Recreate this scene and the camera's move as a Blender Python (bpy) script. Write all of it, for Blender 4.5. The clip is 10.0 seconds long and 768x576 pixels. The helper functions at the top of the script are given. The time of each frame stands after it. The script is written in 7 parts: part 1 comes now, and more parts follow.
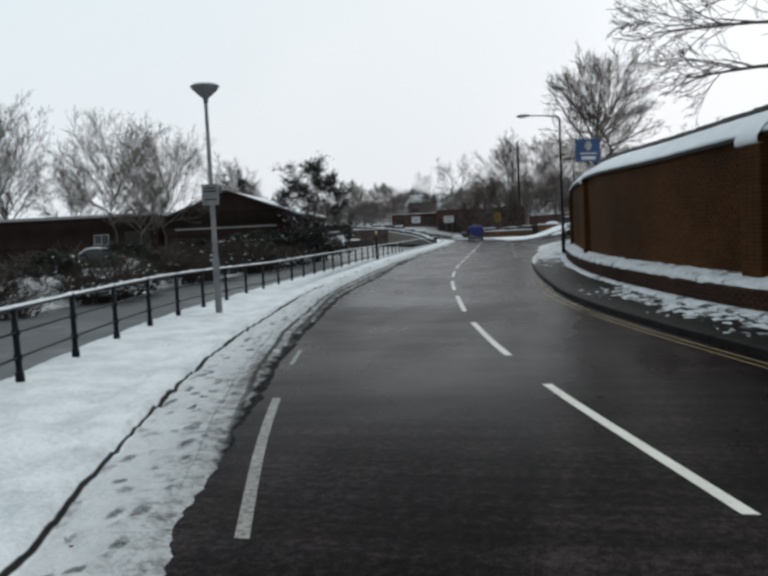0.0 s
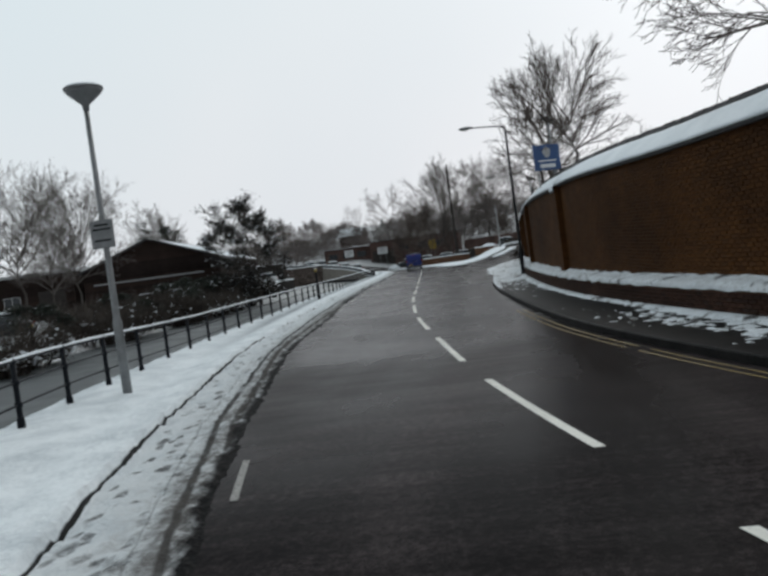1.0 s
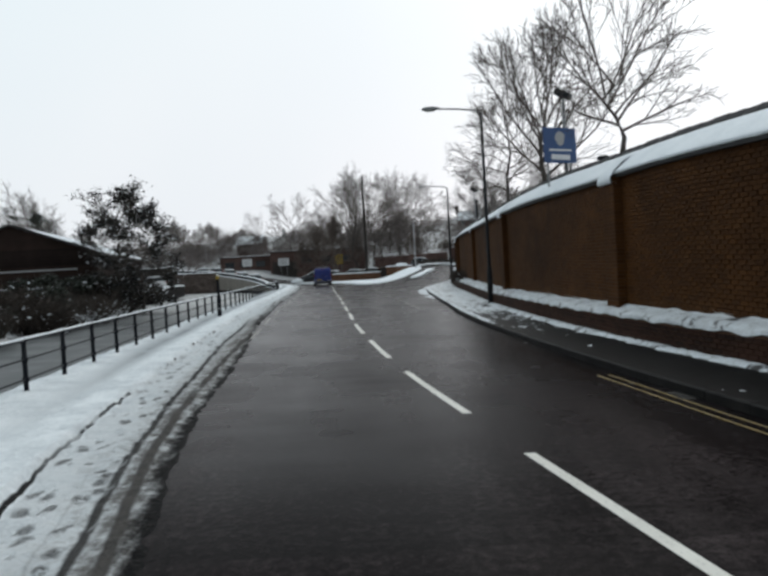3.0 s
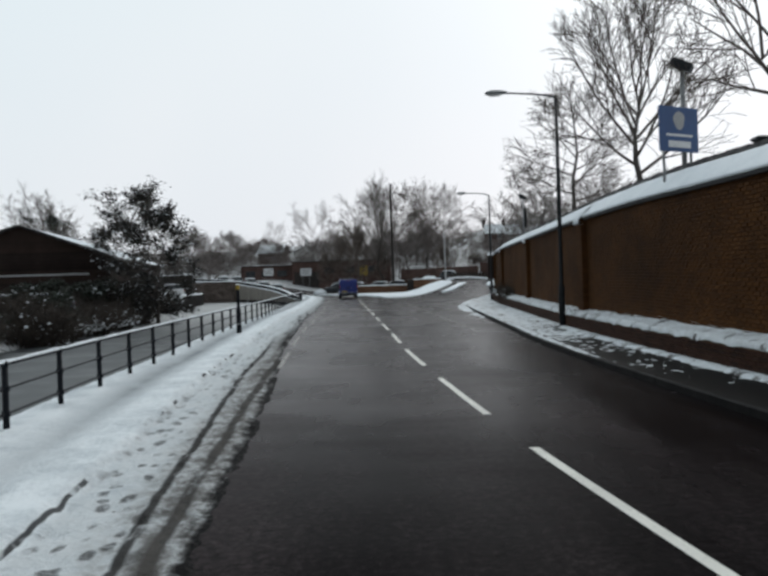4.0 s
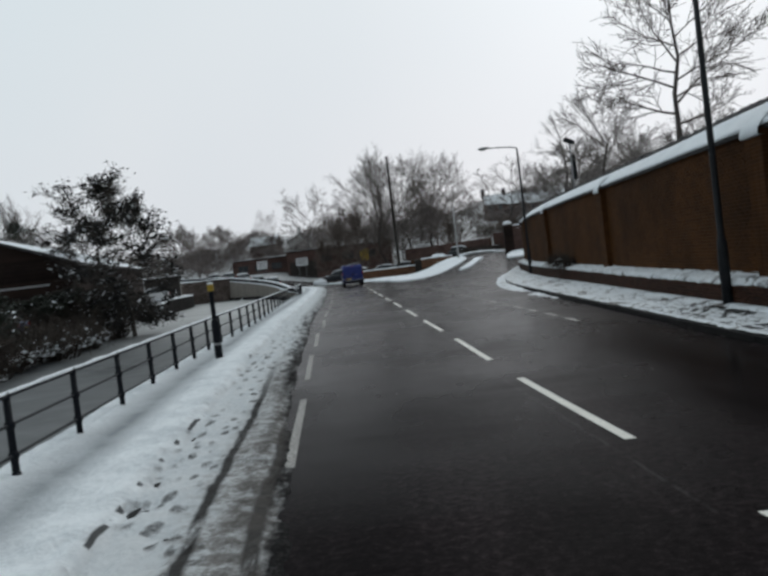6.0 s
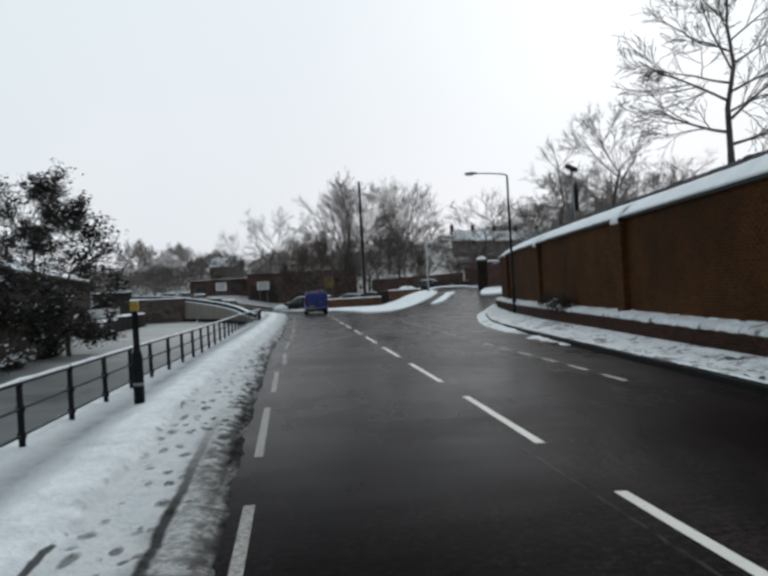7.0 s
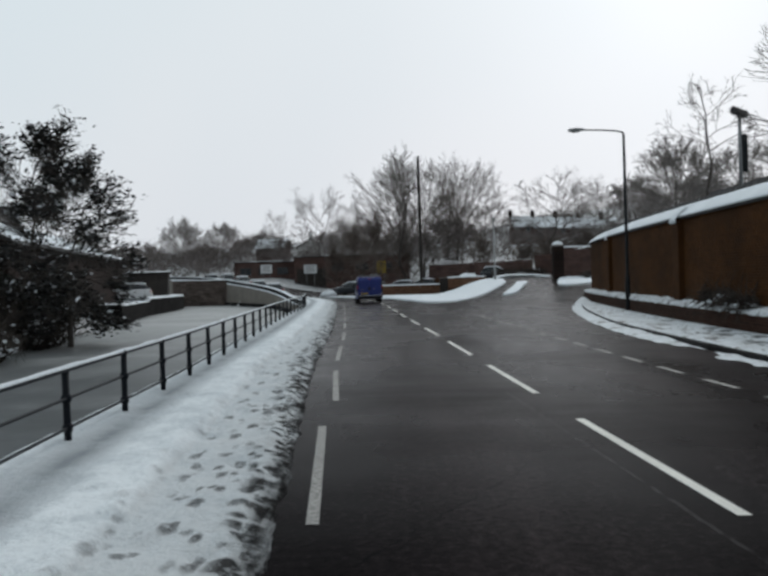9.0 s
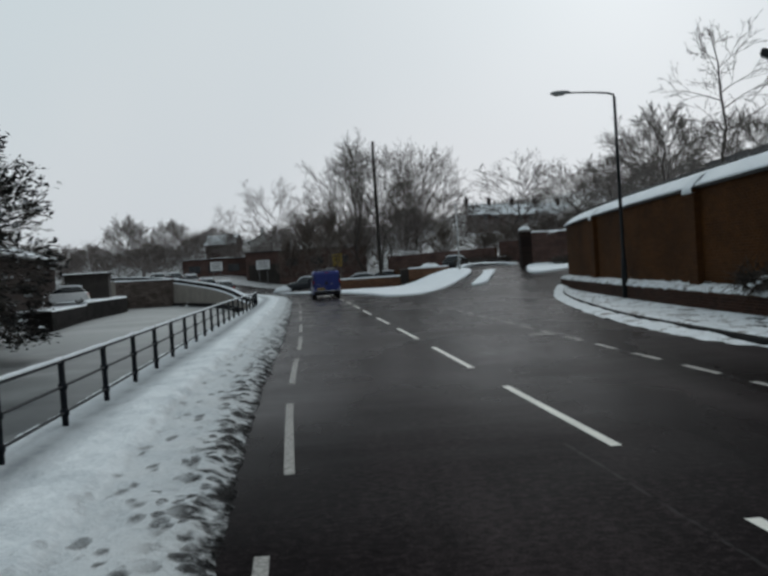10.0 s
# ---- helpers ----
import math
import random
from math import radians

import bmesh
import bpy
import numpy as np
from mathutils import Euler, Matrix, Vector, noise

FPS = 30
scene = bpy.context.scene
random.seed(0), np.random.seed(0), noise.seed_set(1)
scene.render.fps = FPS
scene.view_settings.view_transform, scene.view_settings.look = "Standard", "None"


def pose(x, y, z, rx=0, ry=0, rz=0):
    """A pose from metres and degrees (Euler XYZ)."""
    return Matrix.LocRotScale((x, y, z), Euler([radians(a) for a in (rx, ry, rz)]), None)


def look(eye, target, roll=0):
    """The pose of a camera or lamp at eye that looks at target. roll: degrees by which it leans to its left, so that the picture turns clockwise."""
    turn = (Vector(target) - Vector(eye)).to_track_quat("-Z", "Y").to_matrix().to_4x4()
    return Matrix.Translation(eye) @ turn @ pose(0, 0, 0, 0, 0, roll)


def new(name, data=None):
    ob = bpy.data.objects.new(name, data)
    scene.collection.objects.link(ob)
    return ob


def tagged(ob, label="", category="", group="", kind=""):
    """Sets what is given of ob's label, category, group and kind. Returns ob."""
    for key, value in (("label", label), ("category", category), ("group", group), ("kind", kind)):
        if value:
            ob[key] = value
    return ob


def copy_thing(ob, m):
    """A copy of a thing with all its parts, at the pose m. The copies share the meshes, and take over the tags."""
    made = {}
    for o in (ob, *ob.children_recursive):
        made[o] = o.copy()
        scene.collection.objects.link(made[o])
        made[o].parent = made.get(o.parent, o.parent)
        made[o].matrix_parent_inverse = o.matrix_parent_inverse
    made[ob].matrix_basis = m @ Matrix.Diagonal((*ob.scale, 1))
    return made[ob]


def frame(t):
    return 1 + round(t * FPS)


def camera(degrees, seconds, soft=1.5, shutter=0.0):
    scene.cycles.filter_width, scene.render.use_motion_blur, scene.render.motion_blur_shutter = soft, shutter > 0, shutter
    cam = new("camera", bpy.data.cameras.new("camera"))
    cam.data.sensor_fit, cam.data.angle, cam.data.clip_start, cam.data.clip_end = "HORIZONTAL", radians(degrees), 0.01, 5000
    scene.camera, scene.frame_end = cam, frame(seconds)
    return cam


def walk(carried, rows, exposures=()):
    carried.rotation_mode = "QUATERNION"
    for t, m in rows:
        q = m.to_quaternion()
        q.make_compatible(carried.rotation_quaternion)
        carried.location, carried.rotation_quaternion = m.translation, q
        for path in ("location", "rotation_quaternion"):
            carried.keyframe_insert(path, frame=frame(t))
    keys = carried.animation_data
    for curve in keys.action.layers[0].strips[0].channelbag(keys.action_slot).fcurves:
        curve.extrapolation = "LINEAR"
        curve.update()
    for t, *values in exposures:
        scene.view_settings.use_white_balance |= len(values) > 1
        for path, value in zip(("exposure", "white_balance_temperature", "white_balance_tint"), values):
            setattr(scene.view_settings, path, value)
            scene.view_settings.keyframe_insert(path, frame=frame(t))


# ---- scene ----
# ---- camera and walk ----
PATH = [
    (0, 4.923, -18.056, 1.725, 12.79, -4.02, 2.78),
    (0.5, 4.202, -15.983, 1.751, 8.99, -1.72, 7.02),
    (1, 3.501, -13.881, 1.705, 7.80, -1.99, 7.67),
    (1.5, 2.859, -11.731, 1.704, 6.06, 0.07, 2.18),
    (2, 2.233, -9.396, 1.707, -1.37, -3.12, 2.00),
    (2.5, 1.546, -7.035, 1.737, -1.92, -2.98, 1.72),
    (2.7, 1.319, -6.123, 1.708, -0.71, -2.45, 2.53),
    (3.8, 0.214, -0.950, 1.727, 0.81, -0.31, 3.68),
    (4, 0.000, 0.000, 1.741, 1.60, -0.55, 1.90),
    (4.5, -0.469, 2.469, 1.730, 4.82, -1.00, 1.06),
    (5, -0.836, 4.763, 1.750, 2.70, 1.33, 4.78),
    (5.5, -1.175, 6.938, 1.737, 1.37, 0.93, 6.63),
    (5.7, -1.300, 7.821, 1.742, 0.84, -0.32, 7.76),
    (6.8, -1.854, 12.729, 1.728, 1.71, -2.73, 1.55),
    (7, -1.997, 13.570, 1.688, -1.55, 0.23, 3.33),
    (7.5, -2.279, 15.780, 1.686, -3.81, -0.45, 10.74),
    (8, -2.545, 17.828, 1.681, -3.25, -4.75, 9.97),
    (8.5, -2.701, 19.985, 1.702, -1.08, -1.95, 8.22),
    (9, -2.947, 22.250, 1.710, 1.86, -0.59, 1.82),
    (9.5, -3.137, 24.563, 1.715, 0.46, -0.95, 2.88),
    (10, -3.301, 26.805, 1.683, -1.39, -1.24, 3.73),
]
cam = camera(51.61, 10.0, soft=3.05)
walk(cam, [(t, pose(x, y, z, 90 + pitch, roll, yaw)) for t, x, y, z, yaw, pitch, roll in PATH], exposures=[(0.0, 0.06, 6300, 10), (0.5, 0.06, 6300, 10), (1.0, -0.06, 6300, 10), (1.5, 0.08, 6300, 10), (2.5, 0.12, 6300, 10), (4.5, -0.02, 6260, 10), (5.0, -0.1, 6260, 10), (5.5, -0.2, 6250, 10), (7.0, 0.0, 6250, 10), (7.5, -0.1, 6250, 10), (8.0, 0.04, 6250, 10), (8.5, 0.18, 6250, 10), (9.0, -0.12, 6230, 10), (9.5, -0.29, 6200, 9), (10.0, -0.35, 6180, 8)])

# ---- sky and light: a white overcast winter sky ----
world = bpy.data.worlds.new("overcast_sky")
scene.world = world
world.use_nodes = True
wn, wl = world.node_tree.nodes, world.node_tree.links
wn.clear()
sky = wn.new("ShaderNodeTexSky")
sky.sky_type, sky.sun_disc = "NISHITA", False
sky.sun_elevation, sky.sun_rotation, sky.dust_density = radians(24), radians(20), 4.0
grey = wn.new("ShaderNodeHueSaturation")
grey.inputs["Saturation"].default_value = 0.12
coord = wn.new("ShaderNodeTexCoord")
cloud = wn.new("ShaderNodeTexNoise")
cloud.inputs["Scale"].default_value, cloud.inputs["Detail"].default_value = 1.3, 3.0
cover = wn.new("ShaderNodeValToRGB")
cover.color_ramp.elements[0].position, cover.color_ramp.elements[0].color = 0.25, (0.80, 0.86, 0.885, 1)
cover.color_ramp.elements[1].position, cover.color_ramp.elements[1].color = 0.75, (0.93, 0.935, 0.935, 1)
low = wn.new("ShaderNodeSeparateXYZ")
lift = wn.new("ShaderNodeValToRGB")
lift.color_ramp.elements[0].position, lift.color_ramp.elements[0].color = 0.0, (1.0, 0.95, 0.945, 1)
lift.color_ramp.elements[1].position, lift.color_ramp.elements[1].color = 0.45, (0.96, 1.0, 1.0, 1)
veil = wn.new("ShaderNodeMixRGB")
veil.blend_type, veil.inputs[0].default_value = "MULTIPLY", 1.0
both = wn.new("ShaderNodeMixRGB")
both.inputs[0].default_value = 0.996
back, wout = wn.new("ShaderNodeBackground"), wn.new("ShaderNodeOutputWorld")
back.inputs["Strength"].default_value = 0.92
wl.new(sky.outputs[0], grey.inputs["Color"])
wl.new(coord.outputs["Generated"], cloud.inputs["Vector"])
wl.new(coord.outputs["Generated"], low.inputs[0])
wl.new(low.outputs[2], lift.inputs[0])
wl.new(cloud.outputs["Fac"], cover.inputs[0])
wl.new(cover.outputs[0], veil.inputs[1])
wl.new(lift.outputs[0], veil.inputs[2])
wl.new(grey.outputs[0], both.inputs[1])
# the cloud is thinner and brighter towards the hidden sun, up the road
glow = wn.new("ShaderNodeMapRange")
glow.interpolation_type = "SMOOTHSTEP"
glow.inputs["From Min"].default_value, glow.inputs["From Max"].default_value = -0.7, 0.5
glow.inputs["To Min"].default_value, glow.inputs["To Max"].default_value = 0.55, 1.0
wl.new(low.outputs[1], glow.inputs["Value"])
thin = wn.new("ShaderNodeMixRGB")
thin.blend_type, thin.inputs[0].default_value = "MULTIPLY", 1.0
wl.new(veil.outputs[0], thin.inputs[1])
wl.new(glow.outputs[0], thin.inputs[2])
cold = wn.new("ShaderNodeValToRGB")
cold.color_ramp.elements[0].position, cold.color_ramp.elements[0].color = 0.15, (0.935, 0.99, 1.0, 1)
cold.color_ramp.elements[1].position, cold.color_ramp.elements[1].color = 0.5, (1.0, 1.0, 1.0, 1)
side = wn.new("ShaderNodeMath")
side.operation = "MULTIPLY_ADD"
side.inputs[1].default_value, side.inputs[2].default_value = 0.5, 0.5
wl.new(low.outputs[0], side.inputs[0])
wl.new(side.outputs[0], cold.inputs[0])
tint = wn.new("ShaderNodeMixRGB")
tint.blend_type, tint.inputs[0].default_value = "MULTIPLY", 1.0
wl.new(thin.outputs[0], tint.inputs[1])
wl.new(cold.outputs[0], tint.inputs[2])
wl.new(tint.outputs[0], both.inputs[2])
wl.new(both.outputs[0], back.inputs["Color"])
wl.new(back.outputs[0], wout.inputs[0])
sun = new("sun", bpy.data.lights.new("sun", "SUN"))
sun.data.energy, sun.data.angle, sun.data.color = 0.5, radians(25), (1.0, 0.96, 0.9)
sun.matrix_world = look((0, 0, 60), (-10, -40, 30))


# ---- materials ----
def material(name, base, rough=0.8, metal=0.0, spec=0.5):
    m = bpy.data.materials.new(name)
    m.use_nodes = True
    b = m.node_tree.nodes["Principled BSDF"]
    b.inputs["Base Color"].default_value = (*base, 1)
    b.inputs["Roughness"].default_value = rough
    b.inputs["Metallic"].default_value = metal
    b.inputs["Specular IOR Level"].default_value = spec
    return m, m.node_tree.nodes, m.node_tree.links, b


def noise_of(n, l, scale, detail=4.0, rough=0.55, vec=None, stretch=None):
    tex = n.new("ShaderNodeTexNoise")
    tex.inputs["Scale"].default_value, tex.inputs["Detail"].default_value, tex.inputs["Roughness"].default_value = scale, detail, rough
    if vec is None:
        vec = n.new("ShaderNodeTexCoord").outputs["Object"]
    if stretch:
        mp = n.new("ShaderNodeMapping")
        mp.inputs["Scale"].default_value = stretch
        l.new(vec, mp.inputs["Vector"])
        vec = mp.outputs[0]
    l.new(vec, tex.inputs["Vector"])
    return tex.outputs["Fac"]


def ramp(n, l, fac, stops):
    r = n.new("ShaderNodeValToRGB")
    while len(r.color_ramp.elements) < len(stops):
        r.color_ramp.elements.new(0.5)
    for e, (p, c) in zip(r.color_ramp.elements, stops):
        e.position = p
        e.color = (*c, 1) if isinstance(c, tuple) else (c, c, c, 1)
    l.new(fac, r.inputs[0])
    return r.outputs[0]


def mix(n, l, fac, a, b, mode="MIX"):
    x = n.new("ShaderNodeMixRGB")
    x.blend_type = mode
    for socket, v in zip(x.inputs, (fac, a, b)):
        if isinstance(v, (int, float)):
            socket.default_value = v if socket.type == "VALUE" else (v, v, v, 1)
        elif isinstance(v, tuple):
            socket.default_value = (*v, 1)
        else:
            l.new(v, socket)
    return x.outputs[0]


def calc(n, l, op, a, b=0.0, c=0.0, clamp=False):
    x = n.new("ShaderNodeMath")
    x.operation, x.use_clamp = op, clamp
    for socket, v in zip(x.inputs, (a, b, c)):
        if isinstance(v, (int, float)):
            socket.default_value = v
        else:
            l.new(v, socket)
    return x.outputs[0]


def bump(n, l, b, height, strength=0.3, distance=0.02):
    x = n.new("ShaderNodeBump")
    x.inputs["Strength"].default_value, x.inputs["Distance"].default_value = strength, distance
    l.new(height, x.inputs["Height"])
    l.new(x.outputs[0], b.inputs["Normal"])


def varied(name, dark, light, scale, rough=0.8, metal=0.0, spec=0.4, bumpy=0.3, distance=0.01, island=False):
    """A plain surface with grain and large stains; island: each piece has its own tone."""
    m, n, l, b = material(name, light, rough, metal, spec)
    fine, broad = noise_of(n, l, scale * 8), noise_of(n, l, scale)
    c = ramp(n, l, mix(n, l, 0.45, broad, fine), [(0.3, dark), (0.7, light)])
    if island:
        g = n.new("ShaderNodeNewGeometry")
        c = mix(n, l, 1.0, c, ramp(n, l, g.outputs["Random Per Island"], [(0.0, 0.62), (1.0, 1.25)]), "MULTIPLY")
    l.new(c, b.inputs["Base Color"])
    bump(n, l, b, fine, bumpy, distance)
    return m


def asphalt_material():
    m, n, l, b = material("wet_asphalt", (0.012, 0.012, 0.013), 0.4, 0, 0.1)
    pos = n.new("ShaderNodeTexCoord").outputs["Object"]
    grit = noise_of(n, l, 85, 3, 0.75, pos)
    chip = noise_of(n, l, 13, 4, 0.8, pos)
    along = noise_of(n, l, 0.5, 5, 0.6, pos, (1.0, 0.16, 1.0))
    across = noise_of(n, l, 1.0, 4, 0.6, pos, (0.45, 2.2, 1.0))
    worn = mix(n, l, 0.12, along, across)
    patch = noise_of(n, l, 0.2, 4, 0.6, pos)
    tone = mix(n, l, 0.62, worn, mix(n, l, 0.5, grit, chip))
    base = ramp(n, l, tone, [(0.40, (0.0006, 0.0005, 0.0006)), (0.5, (0.0046, 0.0039, 0.0041)), (0.62, (0.034, 0.0295, 0.0300))])
    xyz = n.new("ShaderNodeSeparateXYZ")
    l.new(pos, xyz.inputs[0])
    px, py = xyz.outputs[0], xyz.outputs[1]
    # an older, paler surface begins at a cross joint in the road
    ragged = calc(n, l, "ADD", py, calc(n, l, "MULTIPLY", noise_of(n, l, 1.5, 2, 0.5, pos), 0.25))
    older = calc(n, l, "MULTIPLY", calc(n, l, "SUBTRACT", ragged, 0.75), 14.0, clamp=True)
    ripple = ramp(n, l, noise_of(n, l, 1.0, 3, 0.6, pos, (0.22, 3.4, 1.0)), [(0.4, 0.75), (0.62, 1.5)])
    newer = mix(n, l, 1.0, mix(n, l, 1.0, base, (1.75, 1.62, 1.6), "MULTIPLY"), ripple, "MULTIPLY")
    base = mix(n, l, older, newer, mix(n, l, 1.0, base, (2.3, 2.12, 2.1), "MULTIPLY"))
    # base colour darkens gradually between y 1 and 8
    black = calc(n, l, "MULTIPLY", calc(n, l, "SUBTRACT", ragged, 1.0), 0.14, clamp=True)
    base = mix(n, l, black, base, mix(n, l, 1.0, base, (0.72, 0.69, 0.71), "MULTIPLY"))
    # salt and dried slush, paler in long drifts
    dry = ramp(n, l, mix(n, l, 0.4, patch, along), [(0.44, 0.0), (0.66, 0.5)])
    base = mix(n, l, dry, base, mix(n, l, 0.5, base, (0.018, 0.0163, 0.0175)))
    # ragged cracks across the lane and along the middle joint: start and end in x, start in y, slope, half width
    jag = calc(n, l, "MULTIPLY", calc(n, l, "SUBTRACT", noise_of(n, l, 2.6, 4, 0.65, pos), 0.5), 0.5)
    thin = noise_of(n, l, 3.5, 3, 0.6, pos)
    for x0, x1, y0, slope, half in ((-3.3, -1.1, 30.44, 0.13, 0.026), (-3.6, -1.1, 26.5, 1.75, 0.03), (-1.6, 1.4, 18.2, 0.25, 0.02), (-2.4, 0.6, 36.6, -0.3, 0.025), (-0.2, 3.0, 7.5, 0.2, 0.018)):
        line = calc(n, l, "ADD", calc(n, l, "MULTIPLY", calc(n, l, "SUBTRACT", px, x0), slope), y0)
        gap = calc(n, l, "ABSOLUTE", calc(n, l, "ADD", calc(n, l, "SUBTRACT", py, line), jag))
        on = calc(n, l, "MULTIPLY", calc(n, l, "SUBTRACT", half, gap), 60.0, clamp=True)
        on = calc(n, l, "MULTIPLY", on, calc(n, l, "MULTIPLY", calc(n, l, "GREATER_THAN", px, x0), calc(n, l, "LESS_THAN", px, x1)))
        on = calc(n, l, "MULTIPLY", on, ramp(n, l, thin, [(0.38, 0.0), (0.5, 0.95)]))
        base = mix(n, l, on, base, (0.0015, 0.0015, 0.002))
    # a thin pale seam beside the centre line
    seam = calc(n, l, "ADD", px, calc(n, l, "ADD", calc(n, l, "MULTIPLY", py, 0.092), -1.55))
    seam = calc(n, l, "ABSOLUTE", calc(n, l, "ADD", seam, calc(n, l, "MULTIPLY", jag, 0.12)))
    on = calc(n, l, "MULTIPLY", calc(n, l, "SUBTRACT", 0.022, seam), 60.0, clamp=True)
    on = calc(n, l, "MULTIPLY", on, calc(n, l, "MULTIPLY", calc(n, l, "GREATER_THAN", py, 14.0), calc(n, l, "LESS_THAN", py, 34.0)))
    base = mix(n, l, calc(n, l, "MULTIPLY", on, ramp(n, l, thin, [(0.38, 0.0), (0.55, 0.8)])), base, (0.05, 0.046, 0.046))
    l.new(base, b.inputs["Base Color"])
    l.new(ramp(n, l, mix(n, l, 0.5, worn, patch), [(0.36, 0.17), (0.62, 0.36)]), b.inputs["Roughness"])
    # the damp film shines at a low angle only
    sheen = n.new("ShaderNodeLayerWeight")
    sheen.inputs["Blend"].default_value = 0.5
    film = ramp(n, l, sheen.outputs["Facing"], [(0.45, 0.004), (0.72, 0.008), (0.88, 0.030), (0.97, 0.060)])
    # less sheen where the base darkens
    film = mix(n, l, black, film, ramp(n, l, sheen.outputs["Facing"], [(0.45, 0.0014), (0.68, 0.0035), (0.80, 0.010), (0.89, 0.026), (0.97, 0.060)]))
    l.new(calc(n, l, "MULTIPLY", film, ramp(n, l, mix(n, l, 0.6, across, patch), [(0.36, 1.0), (0.64, 0.5)])), b.inputs["Specular IOR Level"])
    bump(n, l, b, mix(n, l, 0.4, grit, chip), 0.12, 0.004)
    return m


def snow_material(name, dirt=0.0, melt=0.0):
    """Snow; dirt: grey slush in patches, melt: wet dark paving that shows through."""
    m, n, l, b = material(name, (0.82, 0.85, 0.88), 0.75, 0, 0.25)
    pos = n.new("ShaderNodeTexCoord").outputs["Object"]
    a, f = noise_of(n, l, 1.1, 5, 0.6, pos), noise_of(n, l, 14, 4, 0.65, pos)
    c = ramp(n, l, mix(n, l, 0.4, a, f), [(0.25, (0.66, 0.70, 0.74)), (0.6, (0.84, 0.87, 0.90))])
    if dirt:
        d = ramp(n, l, mix(n, l, 0.55, noise_of(n, l, 2.6, 5, 0.7, pos), f), [(0.5 - 0.25 * dirt, 0.0), (0.62, dirt)])
        c = mix(n, l, d, c, (0.20, 0.18, 0.165))
    if melt:
        d = ramp(n, l, noise_of(n, l, 1.7, 6, 0.72, pos), [(0.30 + 0.25 * melt, 1.0), (0.37 + 0.25 * melt, 0.0)])
        c = mix(n, l, d, c, (0.035, 0.032, 0.032))
        l.new(mix(n, l, d, 0.7, 0.35), b.inputs["Roughness"])
    l.new(c, b.inputs["Base Color"])
    bump(n, l, b, mix(n, l, 0.5, a, f), 0.5, 0.04)
    return m


